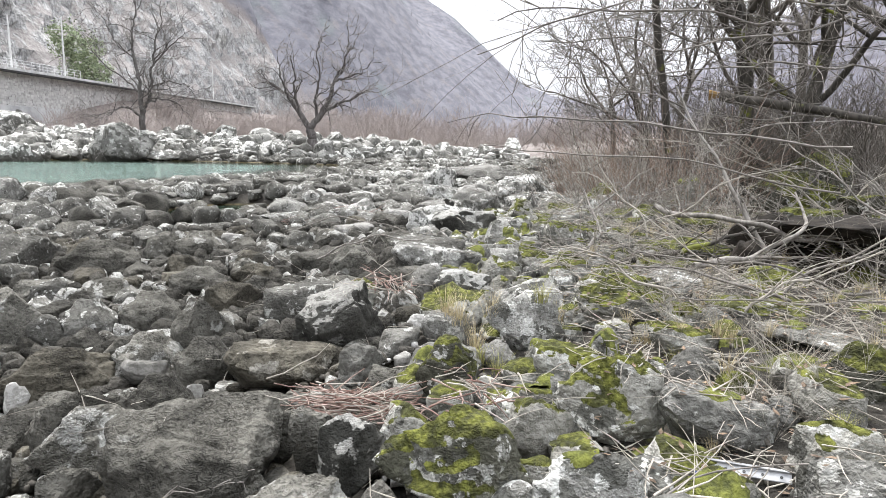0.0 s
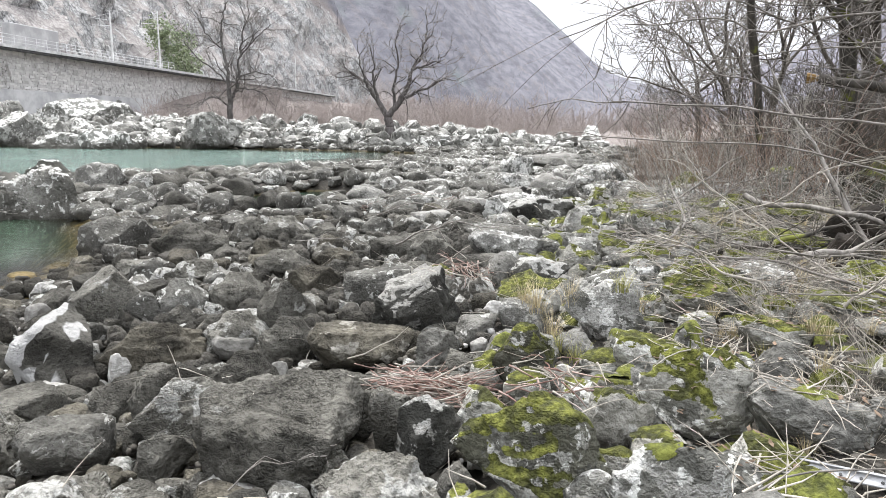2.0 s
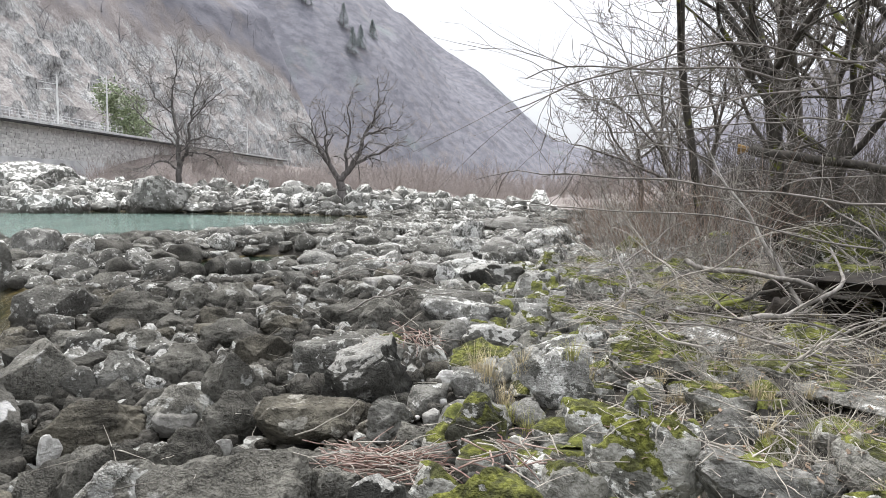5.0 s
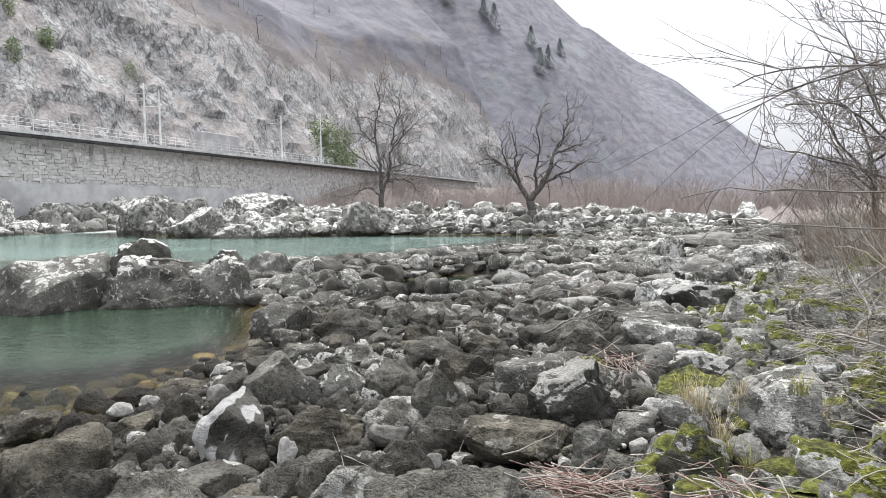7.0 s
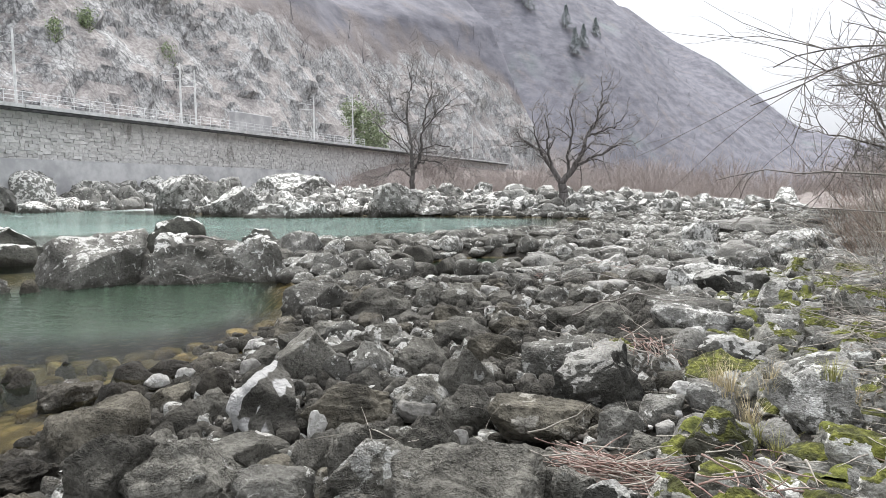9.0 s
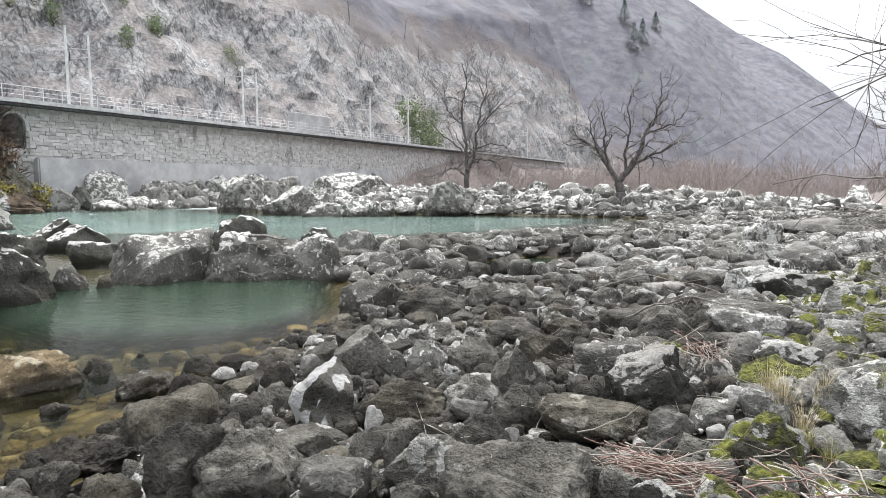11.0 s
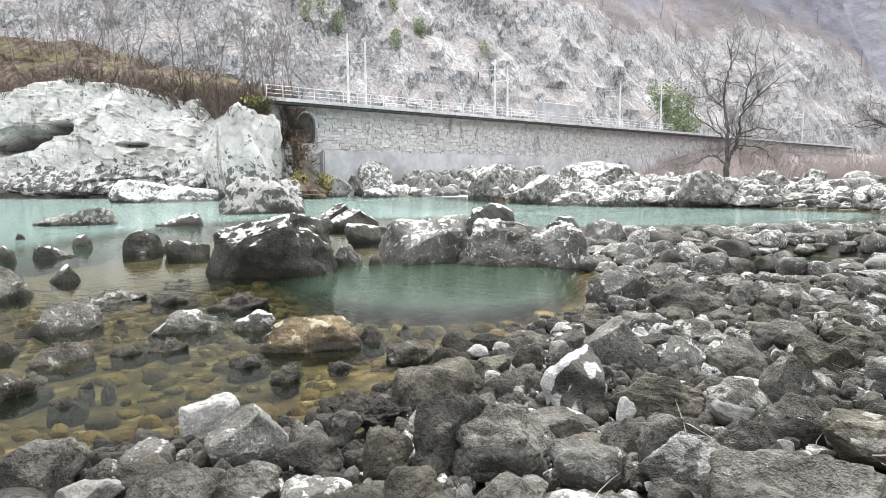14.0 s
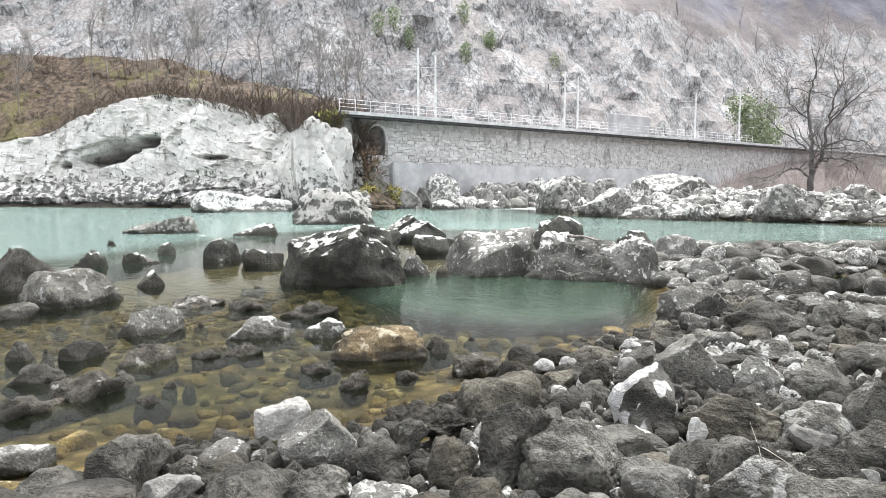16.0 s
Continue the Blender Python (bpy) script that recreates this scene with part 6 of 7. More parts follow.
guided_tree((-10.0, 49.0, 1.1), math.atan2(10.0, 49.0), [
    [(0.1, -0.4, 0.484), (0.0, 0.4, 0.374), (-0.15, 1.0, 0.328), (-0.2, 1.5, 0.312)],
    [(-0.2, 1.3, 0.234), (-1.0, 2.6, 0.187), (-1.7, 3.6, 0.148), (-2.6, 4.3, 0.101), (-3.5, 4.9, 0.0546), (-3.7, 5.5, 0.02)],
    [(-1.0, 2.6, 0.117), (-1.3, 3.8, 0.0936), (-1.2, 5.0, 0.0624), (-1.5, 6.4, 0.02)],
    [(-0.2, 1.3, 0.257), (0.7, 2.4, 0.218), (1.3, 3.6, 0.172), (1.6, 4.8, 0.133), (2.4, 6.0, 0.0858), (2.7, 7.6, 0.0546), (2.6, 9.2, 0.02)],
    [(0.7, 2.4, 0.133), (1.8, 3.2, 0.101), (2.8, 3.4, 0.078), (3.8, 4.2, 0.0468), (4.7, 4.0, 0.02)],
    [(0.3, 1.9, 0.133), (0.2, 3.6, 0.101), (0.6, 5.2, 0.0702), (0.3, 6.6, 0.0468), (0.7, 7.8, 0.02)],
    [(1.6, 4.8, 0.0936), (2.6, 5.2, 0.0702), (3.6, 5.4, 0.0468), (4.3, 6.2, 0.02)],
    [(-1.7, 3.6, 0.0858), (-2.3, 5.0, 0.0546), (-2.4, 6.2, 0.02)],
], 17, "gnarled bare tree forking low above the ground", 1.5, 0.018)


def bush_mesh(seed, stems, tall, thick, lean, twigs=3):
    rng = np.random.default_rng(seed)
    t = Tubes()
    for _ in range(stems):
        a, q = rng.uniform(0, 2 * math.pi), rng.uniform(0, 0.35) * tall * 0.5
        line = wander(rng, (q * math.cos(a), q * math.sin(a), -0.1), (math.cos(a) * lean, math.sin(a) * lean, 1), tall * rng.uniform(0.55, 1.1), 6, 0.12, (0, 0, -0.1))
        t.add(line, np.linspace(thick, thick * 0.35, 7), 3)
        for _ in range(twigs):
            i = int(rng.integers(2, 6))
            t.add(wander(rng, line[i], line[i] - line[i - 1] + rng.normal(0, 0.3, 3) * np.linalg.norm(line[i] - line[i - 1]), tall * rng.uniform(0.15, 0.4), 3, 0.15), np.linspace(thick * 0.55, thick * 0.25, 4), 3)
    return t


def bushes(stock, places, label, group):
    for (x, y, s, a, k) in places:
        ob = new("bush", stock[k])
        ob.location, ob.rotation_euler, ob.scale = (x, y, height(x, y)), (0, 0, a), (s, s, s)
        tagged(ob, label, "bush", group)


def stock_of(makers, material):
    out = []
    for t in makers:
        ob = t.out("bush", material)
        out.append(ob.data)
        bpy.data.objects.remove(ob)
    return out


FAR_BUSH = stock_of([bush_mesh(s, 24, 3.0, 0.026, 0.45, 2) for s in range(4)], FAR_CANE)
rng = np.random.default_rng(31)
spots = []
while len(spots) < 330:
    x, y = rng.uniform(-57, 32), rng.uniform(55, 160)
    if x < -42 + 0.02 * y and y < 84:
        continue
    spots.append((x, y, rng.uniform(0.35, 1.0) ** 1.4 * 1.3 * (0.7 + (y - 53) / 60), rng.uniform(0, 6), int(rng.integers(4))))
spots += [(rng.uniform(-57.5, -46), rng.uniform(80, 150), rng.uniform(0.4, 1.1), rng.uniform(0, 6), int(rng.integers(4))) for _ in range(150)]
scrub_v, scrub_f, scrub_n = [], [], 0
for (x, y, size, a, k), z in zip(spots, ground(np.array([q[0] for q in spots]), np.array([q[1] for q in spots]))):
    me = FAR_BUSH[k]
    v, f = np.empty(len(me.vertices) * 3), np.empty(len(me.loops), np.int32)
    me.vertices.foreach_get("co", v)
    me.loops.foreach_get("vertex_index", f)
    v = (v.reshape(-1, 3) * size) @ np.array([[math.cos(a), math.sin(a), 0], [-math.sin(a), math.cos(a), 0], [0, 0, 1]]) + (x, y, z)
    scrub_v.append(v)
    scrub_f.append(f.reshape(-1, 4) + scrub_n)
    scrub_n += len(v)
tagged(mesh_object("far_scrub", np.concatenate(scrub_v), np.concatenate(scrub_f), FAR_CANE), "reddish-brown leafless scrub behind the river bar, paled as by haze", "scrub", kind="stuff")


# bare woods on the mountain side
def wood_mesh(rng, tall):
    t = Tubes()
    line = wander(rng, (0, 0, -1), (rng.normal(0, 0.06), rng.normal(0, 0.06), 1), tall, 4, 0.05)
    t.add(line, np.linspace(tall * 0.016, tall * 0.004, 5), 3)
    for _ in range(6):
        i = int(rng.integers(1, 5))
        b = wander(rng, line[i], rng.normal(0, 0.7, 3) + (0, 0, 0.8), tall * rng.uniform(0.2, 0.42), 2, 0.2)
        t.add(b, np.linspace(tall * 0.006, tall * 0.0025, 3), 3)
    return np.concatenate(t.verts), np.concatenate(t.faces)


WOODS = [wood_mesh(np.random.default_rng(60 + k), 1.0) for k in range(6)]


def woods(name, places, rng, material, label):
    vs, fs, n = [], [], 0
    for x, y, z, tall in places:
        v, f = WOODS[int(rng.integers(6))]
        a = rng.uniform(0, 6.28)
        m = np.array([[math.cos(a), math.sin(a), 0], [-math.sin(a), math.cos(a), 0], [0, 0, 1]]) * tall
        vs.append(v @ m + (x, y, z))
        fs.append(f + n)
        n += len(v)
    return tagged(mesh_object(name, np.concatenate(vs), np.concatenate(fs), material), label, "woods", kind="stuff")


places = []
crag_value = ramp(MZ - crag_top, 8, -8) * (crag_top > 4)
for _ in range(5200):
    i, j = int(rng.integers(40, MX.shape[0] - 1)), int(np.searchsorted(climb, rng.uniform(0.03, 0.99)))
    if rng.uniform() < 0.92 * crag_value[i, j]:
        continue
    places.append((MX[i, j] + rng.normal(0, 2), MY[i, j] + rng.normal(0, 2), MZ[i, j], rng.uniform(6, 12)))
# violet-grey trees, with haze in their colour as on the slope
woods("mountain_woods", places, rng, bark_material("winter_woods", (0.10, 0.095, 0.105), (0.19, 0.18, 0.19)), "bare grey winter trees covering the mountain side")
vx, vy = rng.uniform(-56, 120, 1500), rng.uniform(88, 330, 1500)
places = [(x, y, z, rng.uniform(5, 11)) for x, y, z in zip(vx, vy, ground(vx, vy))]
woods("valley_woods", places, rng, bark_material("valley_trees", (0.15, 0.125, 0.11), (0.30, 0.255, 0.225)), "bare brown trees and scrub on the valley floor")

# small trees and brush on the white cliff's turf, and along its edge
rng = np.random.default_rng(71)
EDGE_BUSH = stock_of([bush_mesh(240 + s, 8, 1.6, 0.026, 0.7, 3) for s in range(3)], bark_material("brown_edge_brush", (0.045, 0.034, 0.026), (0.13, 0.10, 0.08)))
cliff_points = np.stack([wf[:, 0][:, None] + wn2[:, 0][:, None] * CO, wf[:, 1][:, None] + wn2[:, 1][:, None] * CO, CZ], -1)
for k in range(46):
    i = int(rng.integers(8, 200))
    x, y, z = cliff_points[i, int(rng.integers(68, 88))]
    tree((x, y, z), rng.uniform(3.5, 7.0), rng.uniform(0.045, 0.09), (rng.normal(0, 0.12), rng.normal(0, 0.12)), 700 + k, 2, "thin bare tree on the turf above the cliff", TWIG, FAR_TWIG, 5, 0.4, rng.uniform(1.8, 3.0), 0.018, (0, 0, 0.7), 0.62)
def joined_bushes(name, stock, places, material, label):
    """Brush that nobody could count, in one mesh; places: x, y, z, size, turn, kind."""
    vs, fs, n = [], [], 0
    for x, y, z, size, a, k in places:
        me = stock[k]
        v, f = np.empty(len(me.vertices) * 3), np.empty(len(me.loops), np.int32)
        me.vertices.foreach_get("co", v)
        me.loops.foreach_get("vertex_index", f)
        vs.append((v.reshape(-1, 3) * size) @ np.array([[math.cos(a), math.sin(a), 0], [-math.sin(a), math.cos(a), 0], [0, 0, 1]]) + (x, y, z))
        fs.append(f.reshape(-1, 4) + n)
        n += len(vs[-1])
    return tagged(mesh_object(name, np.concatenate(vs), np.concatenate(fs), material), label, "brush", kind="stuff")


places = []
for k in range(620):
    if k < 260:  # hangs over the edge
        i, j, s = int(rng.integers(3, 120) if k % 3 else rng.integers(3, 210)), int(rng.integers(61, 72)), rng.uniform(0.5, 1.4)
    elif k < 400:  # along the crest of the turf
        i, j, s = int(rng.integers(3, 230)), int(rng.integers(82, 89)), rng.uniform(0.6, 1.5)
    else:  # low dead growth on the turf
        i, j, s = int(rng.integers(3, 230)), int(rng.integers(66, 88)), rng.uniform(0.25, 0.7)
    x, y, z = cliff_points[i, j]
    places.append((x, y, z - 0.1, s, rng.uniform(0, 6), int(rng.integers(3))))
for k in range(70):  # a dark thicket where the cliff meets the wall
    x, y, z = cliff_points[int(rng.integers(3, 62)), int(rng.integers(60, 74))]
    places.append((x, y, z - 0.1, rng.uniform(1.0, 2.0), rng.uniform(0, 6), int(rng.integers(3))))
joined_bushes("cliff_brush", EDGE_BUSH, places, EDGE_BUSH[0].materials[0], "brown leafless brush along the edge and crest of the cliff")


def leaf_clump(name, at, size, count, leaf, material, label, category, seed):
    """A bush or tree crown of many small leaves round a few stems."""
    rng = np.random.default_rng(seed)
    thing = new(name)
    thing.location = at
    t = Tubes()
    for _ in range(9):
        t.add(wander(rng, (0, 0, -0.3), rng.normal(0, 1, 3) * size / 2 + (0, 0, size[2] * 0.5), size[2] * 0.45, 4, 0.2), np.linspace(0.04, 0.012, 5), 4)
    t.out("stems", BARK, thing)
    c = rng.normal(0, 1, (count, 3))
    c = c / np.linalg.norm(c, axis=1)[:, None] * rng.uniform(0.25, 1.0, (count, 1)) ** 0.6
    lump = 1 + 0.35 * np.sin(c[:, :1] * 5 + seed) * np.cos(c[:, 1:2] * 6) + 0.25 * np.sin(c[:, 2:] * 7)
    c = c * lump * np.array(size) / 2 + (0, 0, size[2] * 0.45)
    a, b = rng.normal(0, 1, (count, 3)), rng.normal(0, 1, (count, 3))
    a, b = a / np.linalg.norm(a, axis=1)[:, None] * leaf, b / np.linalg.norm(b, axis=1)[:, None] * leaf * 0.6
    v = np.stack([c - a, c - b, c + a, c + b], 1).reshape(-1, 3)
    mesh_object("foliage", v, np.arange(count * 4).reshape(-1, 4), material, thing, False)
    return tagged(thing, label, category)


leaf_clump("ivy_bush", (-62.5, 113.0, 10.5), np.array((6, 10, 9)), 2600, 0.28, GREENERY, "dense green ivy on the crag beside the railway", "bush", 3)
leaf_clump("ivy_bush", (-63.0, 118.5, 9.6), np.array((5, 10, 5)), 1400, 0.26, GREENERY, "green ivy trailing down the crag", "bush", 4)
leaf_clump("ivy_bush", (-63.5, 109.5, 14.0), np.array((4, 5, 6)), 700, 0.26, GREENERY, "green ivy climbing the crag", "bush", 5)
leaf_clump("moss_curtain", (-57.8, 27.6, 8.2), np.array((2.6, 3.0, 1.8)), 800, 0.16, plain("bright_ivy", (0.15, 0.155, 0.045), (0.28, 0.28, 0.09), 3, island=True), "bright yellow-green ivy hanging over the cliff's edge", "ivy", 6)


for k, (x, y, z, size) in enumerate(((-84.3, 50.8, 25.5, 3.0), (-83.4, 53.0, 23.2, 2.4), (-84.0, 48.0, 24.5, 2.6), (-82.0, 67.4, 23.6, 2.6), (-84.3, 63.9, 28.0, 3.2), (-82.2, 67.8, 24.2, 3.0), (-79.6, 60.8, 21.2, 2.6), (-82.0, 82.3, 21.6, 3.4))):
    leaf_clump("evergreen_bush", (x, y, z), np.array((size * 0.8, size * 0.8, size * 1.5)), 420, 0.17, CONIFER, "small green evergreen bush on the crags", "bush", 800 + k)

# the overgrown gully between the cliff and the wall
rock(-57.2, 31.7, 4.6, 4.2, ROCK_BROWN, 0, 20, 0.9, 4, -0.5, label="earthy mound at the foot of the gully")
for k in range(34):
    ob = new("bush", EDGE_BUSH[k % 3])
    s = rng.uniform(0.6, 1.4)
    u = rng.uniform(0, 1)
    ob.location, ob.rotation_euler, ob.scale = (-57.2 - 0.6 * u, 29.9 + rng.uniform(0, 3.4) * (1 - 0.6 * u), 1.6 + 6.8 * u), (0, radians(25), rng.uniform(-1, 1)), (s, s, s)
    tagged(ob, "brown leafless brush hanging in the gully", "bush", "brush on the cliff")
rock(-59.0, 25.9, 8.2, 8.9, CLIFF, 14, 30, 0.8, 5, -1.0, label="pale limestone end of the cliff beside the wall")
rock(-61.2, 28.4, 6.6, 9.7, ROCK_BROWN, 0, 0, 0.85, 4, 3.0, label="earthy shoulder of the slope behind the wall's end")
joined_bushes("cliff_end_brush", EDGE_BUSH, [(-59.0 + rng.uniform(-3.6, 2.6), 25.9 + rng.uniform(-2.6, 2.6), 8.0 + rng.uniform(-0.5, 0.9), rng.uniform(0.7, 1.6), rng.uniform(0, 6), int(rng.integers(3))) for _ in range(60)], EDGE_BUSH[0].materials[0], "dark leafless brush hanging over the end of the cliff")
for k in range(16):
    ob = new("bush", EDGE_BUSH[k % 3])
    s = rng.uniform(0.8, 1.5)
    ob.location, ob.rotation_euler, ob.scale = (-58.4 - rng.uniform(0, 4.2), 26.2 + rng.uniform(0, 1.8), 8.2 + rng.uniform(0, 1.0)), (0, 0, rng.uniform(0, 6)), (s, s, s)
    tagged(ob, "dark leafless brush on the slope beside the wall", "bush", "brush on the cliff")
YELLOW_IVY = plain("yellowed_ivy", (0.20, 0.18, 0.05), (0.38, 0.34, 0.11), 3, island=True)
leaf_clump("ivy_bush", (-55.6, 30.4, 0.4), np.array((1.6, 2.4, 2.6)), 420, 0.13, YELLOW_IVY, "yellowed ivy at the foot of the gully", "ivy", 9)
leaf_clump("ivy_bush", (-55.6, 33.4, 0.6), np.array((1.6, 1.8, 2.2)), 360, 0.13, YELLOW_IVY, "yellowed ivy at the foot of the gully", "ivy", 11)
leaf_clump("ivy_bush", (-56.8, 31.4, 3.4), np.array((1.6, 3.0, 3.4)), 600, 0.13, plain("brown_growth", (0.13, 0.085, 0.055), (0.27, 0.19, 0.13), 3, island=True), "brown dead growth hanging in the gully", "ivy", 10)

# ---- the overgrown bank: trees, fallen wood, brush, litter, moss, grass ----
bpy.context.view_layer.update()
GRAPH = bpy.context.evaluated_depsgraph_get()


def top_of(x, y, above=3.0):
    """Height of what lies there: ground, or the rock on it."""
    hit, place, _, _, ob, _ = scene.ray_cast(GRAPH, (x, y, above), (0, 0, -1))
    return place.z if hit else height(x, y)


def conifer(x, y, z, tall, seed):
    """A far spruce: a trunk under drooping whorls of short boughs."""
    rng = np.random.default_rng(seed)
    thing = new("conifer_tree")
    thing.location = (x, y, z)
    t = Tubes()
    t.add([(0, 0, -1), (0, 0, tall * 0.5), (0, 0, tall)], [0.22, 0.13, 0.03], 5)
    t.out("trunk", BARK, thing)
    v, n = [], 700
    for _ in range(n):
        u, a = rng.uniform(0.12, 1.0), rng.uniform(0, 6.28)
        r = (1.05 - u) * tall * 0.36 * rng.uniform(0.25, 1.1)
        c, w = np.array((r * math.cos(a), r * math.sin(a), u * tall - 0.25 * r)), rng.uniform(0.35, 0.8)
        out, side = np.array((math.cos(a), math.sin(a), -0.45)) * w, np.array((-math.sin(a), math.cos(a), 0)) * w * 0.5
        v += [c - out, c - side, c + out, c + side]
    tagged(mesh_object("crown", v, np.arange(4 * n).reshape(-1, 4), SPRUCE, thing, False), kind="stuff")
    tagged(thing, "blue-green conifer, paled as by haze, among bare mountain woods", "tree", "conifers on the mountain")


# needles far paler than spruce: their faintness through haze is painted in
SPRUCE = plain("haze_paled_spruce", (0.25, 0.30, 0.30), (0.35, 0.39, 0.39), 1.0, island=True)
for k, (bearing, rise_) in enumerate(((-20.2, 16.3), (-18.9, 15.4), (-15.7, 14.6), (-14.8, 13.6), (-11.6, 12.2), (-9.1, 11.6), (-10.8, 10.2), (-10.1, 10.8), (-23.6, 16.9), (-24.8, 17.3), (1.1, 3.8), (-5.7, 14.5))):
    way = Vector((math.sin(radians(bearing)), math.cos(radians(bearing)), math.tan(radians(rise_)))).normalized()
    hit, spot, _, _, _, _ = scene.ray_cast(GRAPH, (0, 2, 40 * math.tan(radians(rise_)) + 2), way) if rise_ > 6 else (False, None, None, None, None, None)
    if hit and spot.length > 120:
        conifer(spot.x, spot.y, spot.z - 2, 13.0 + (k * 37 % 60) / 10, 900 + k)

tree((3.6, 9.8), 5.5, 0.065, (-0.16, 0.02), 41, 3, "slender dark leafless tree on the overgrown bank", BARK_MOSSY, TWIG, 6, 0.7, 2.4, 0.006, (-0.1, 0, 0.3), 0.66)
tree((4.9, 10.4), 3.0, 0.135, (-0.22, 0.0), 42, 4, "thick leafless tree leaning over the bank", BARK_MOSSY, TWIG, 5, 0.8, 2.8, 0.007, (-0.2, -0.1, 0.35), 0.66)
tree((5.2, 10.0), 3.2, 0.125, (0.16, 0.0), 43, 4, "thick mossy leafless tree on the bank", BARK_MOSSY, TWIG, 5, 0.8, 2.8, 0.007, (-0.1, -0.1, 0.35), 0.66)
tree((6.1, 8.8), 3.6, 0.12, (0.15, 0.03), 44, 4, "mossy leafless tree with spreading limbs", BARK_MOSSY, TWIG, 5, 0.9, 2.8, 0.007, (-0.2, -0.1, 0.25), 0.66)
tree((6.4, 13.0), 4.6, 0.17, (-0.12, 0.0), 45, 4, "bare tree behind the brush", BARK, TWIG, 5, 0.7, 2.8, 0.008, (0, 0, 0.3), 0.66)
tree((8.2, 17.5), 4.2, 0.16, (-0.1, 0.0), 46, 4, "bare tree behind the brush", BARK, TWIG, 6, 0.7, 2.8, 0.010, (0, 0, 0.3), 0.66)
tree((7.2, 22.0), 3.4, 0.13, (-0.1, 0.0), 47, 4, "bare grey tree farther along the bank", BARK, TWIG, 6, 0.7, 2.6, 0.012, (0, 0, 0.3), 0.66)
tree((9.5, 27.0), 3.6, 0.15, (0.0, 0.0), 48, 4, "bare grey tree farther along the bank", BARK, TWIG, 6, 0.7, 2.8, 0.013, (0, 0, 0.3), 0.66)
tree((11.5, 21.0), 4.6, 0.18, (0.0, 0.0), 49, 4, "bare tree behind the brush", BARK, TWIG, 6, 0.7, 3.0, 0.012, (0, 0, 0.3), 0.66)
tree((9.0, 12.0), 4.6, 0.20, (0.05, 0.0), 50, 4, "bare tree behind the brush", BARK, TWIG, 6, 0.8, 3.0, 0.009, (0, 0, 0.3), 0.66)
tree((9.0, 35.0), 3.6, 0.15, (0.0, 0.0), 51, 4, "bare grey tree farther along the bank", BARK, TWIG, 6, 0.7, 2.8, 0.015, (0, 0, 0.3), 0.66)


def branch(points, thick, seed, label, material=DRIFTWOOD, side=7, fine=0.35, group="", wiggle=0.045):
    """A branch along a few bends, with side twigs."""
    rng = np.random.default_rng(seed)
    p = np.array(points, float)
    at = np.linspace(0, len(p) - 1, 6 * (len(p) - 1) + 1)
    line = np.stack([np.interp(at, np.arange(len(p)), p[:, k]) for k in range(3)], 1)
    line[1:-1] += rng.normal(0, wiggle, (len(line) - 2, 3))
    for _ in range(2):
        line[1:-1] = (line[1:-1] * 2 + line[2:] + line[:-2]) / 4
    limb, twigs = Tubes(), Tubes()
    limb.add(line, np.linspace(thick, thick * 0.35, len(line)), 7)
    span = np.linalg.norm(p[-1] - p[0])
    for _ in range(side):
        i = int(rng.integers(2, len(line) - 1))
        way = unit(line[i] - line[i - 1]) + rng.normal(0, 0.55, 3)
        w = wander(rng, line[i], way, span * fine * rng.uniform(0.4, 1.1), 5, 0.14)
        twigs.add(w, np.linspace(max(0.003, thick * 0.32), 0.0018, 6), 4)
        for _ in range(2):
            j = int(rng.integers(1, 5))
            twigs.add(wander(rng, w[j], w[j] - w[j - 1] + rng.normal(0, 0.05, 3), span * fine * rng.uniform(0.15, 0.5), 3, 0.15), np.linspace(max(0.002, thick * 0.16), 0.0014, 4), 3)
    thing = new("branch")
    thing.location = p[0]
    for t, name in ((limb, "stem"), (twigs, "twig_spray")):
        if t.count:
            o = t.out(name, material, thing)
            o.data.transform(Matrix.Translation(-Vector(p[0])))
            if name == "twig_spray":
                tagged(o, kind="stuff")
    return tagged(thing, label, "branch", group)


# living branches that reach out over the bank
branch([(5.6, 8.7, 3.0), (3.2, 5.6, 2.66), (2.45, 6.09, 2.67), (1.24, 7.6, 2.7)], 0.012, 1, "long bare branch reaching out from the trees", TWIG, 22, 0.28, wiggle=0.12)
branch([(5.0, 9.6, 3.7), (3.2, 7.2, 3.25), (1.9, 6.8, 3.3), (0.5, 7.0, 3.2)], 0.018, 2, "long bare branch reaching out from the trees", TWIG, 26, 0.3, wiggle=0.12)
branch([(5.2, 8.6, 3.9), (2.9, 5.4, 3.15), (1.4, 5.0, 3.0), (0.25, 5.9, 2.72)], 0.013, 3, "long bare branch reaching out from the trees", TWIG, 26, 0.28, wiggle=0.12)
branch([(5.2, 8.6, 3.6), (2.9, 6.4, 3.0), (1.7, 6.2, 2.95), (0.9, 6.6, 2.95)], 0.014, 4, "thin bare branch hanging over the bank", TWIG, 22, 0.3, wiggle=0.12)
branch([(4.2, 6.2, 2.2), (2.6, 5.2, 2.25), (1.6, 4.9, 1.95), (0.9, 5.4, 1.75)], 0.005, 5, "thin bare branch low over the bank", TWIG, 12, 0.3, wiggle=0.1)
branch([(2.2, 3.6, 2.0), (1.0, 3.5, 2.10), (0.4, 4.1, 2.12), (0.0, 4.6, 2.10)], 0.007, 6, "thin dry twig reaching out over the rocks", TWIG, 5, 0.2)
branch([(2.6, 4.3, 1.7), (1.3, 4.2, 1.95), (0.6, 4.8, 1.95), (0.2, 5.2, 1.9)], 0.007, 7, "thin dry twig reaching out over the rocks", TWIG, 5, 0.2)
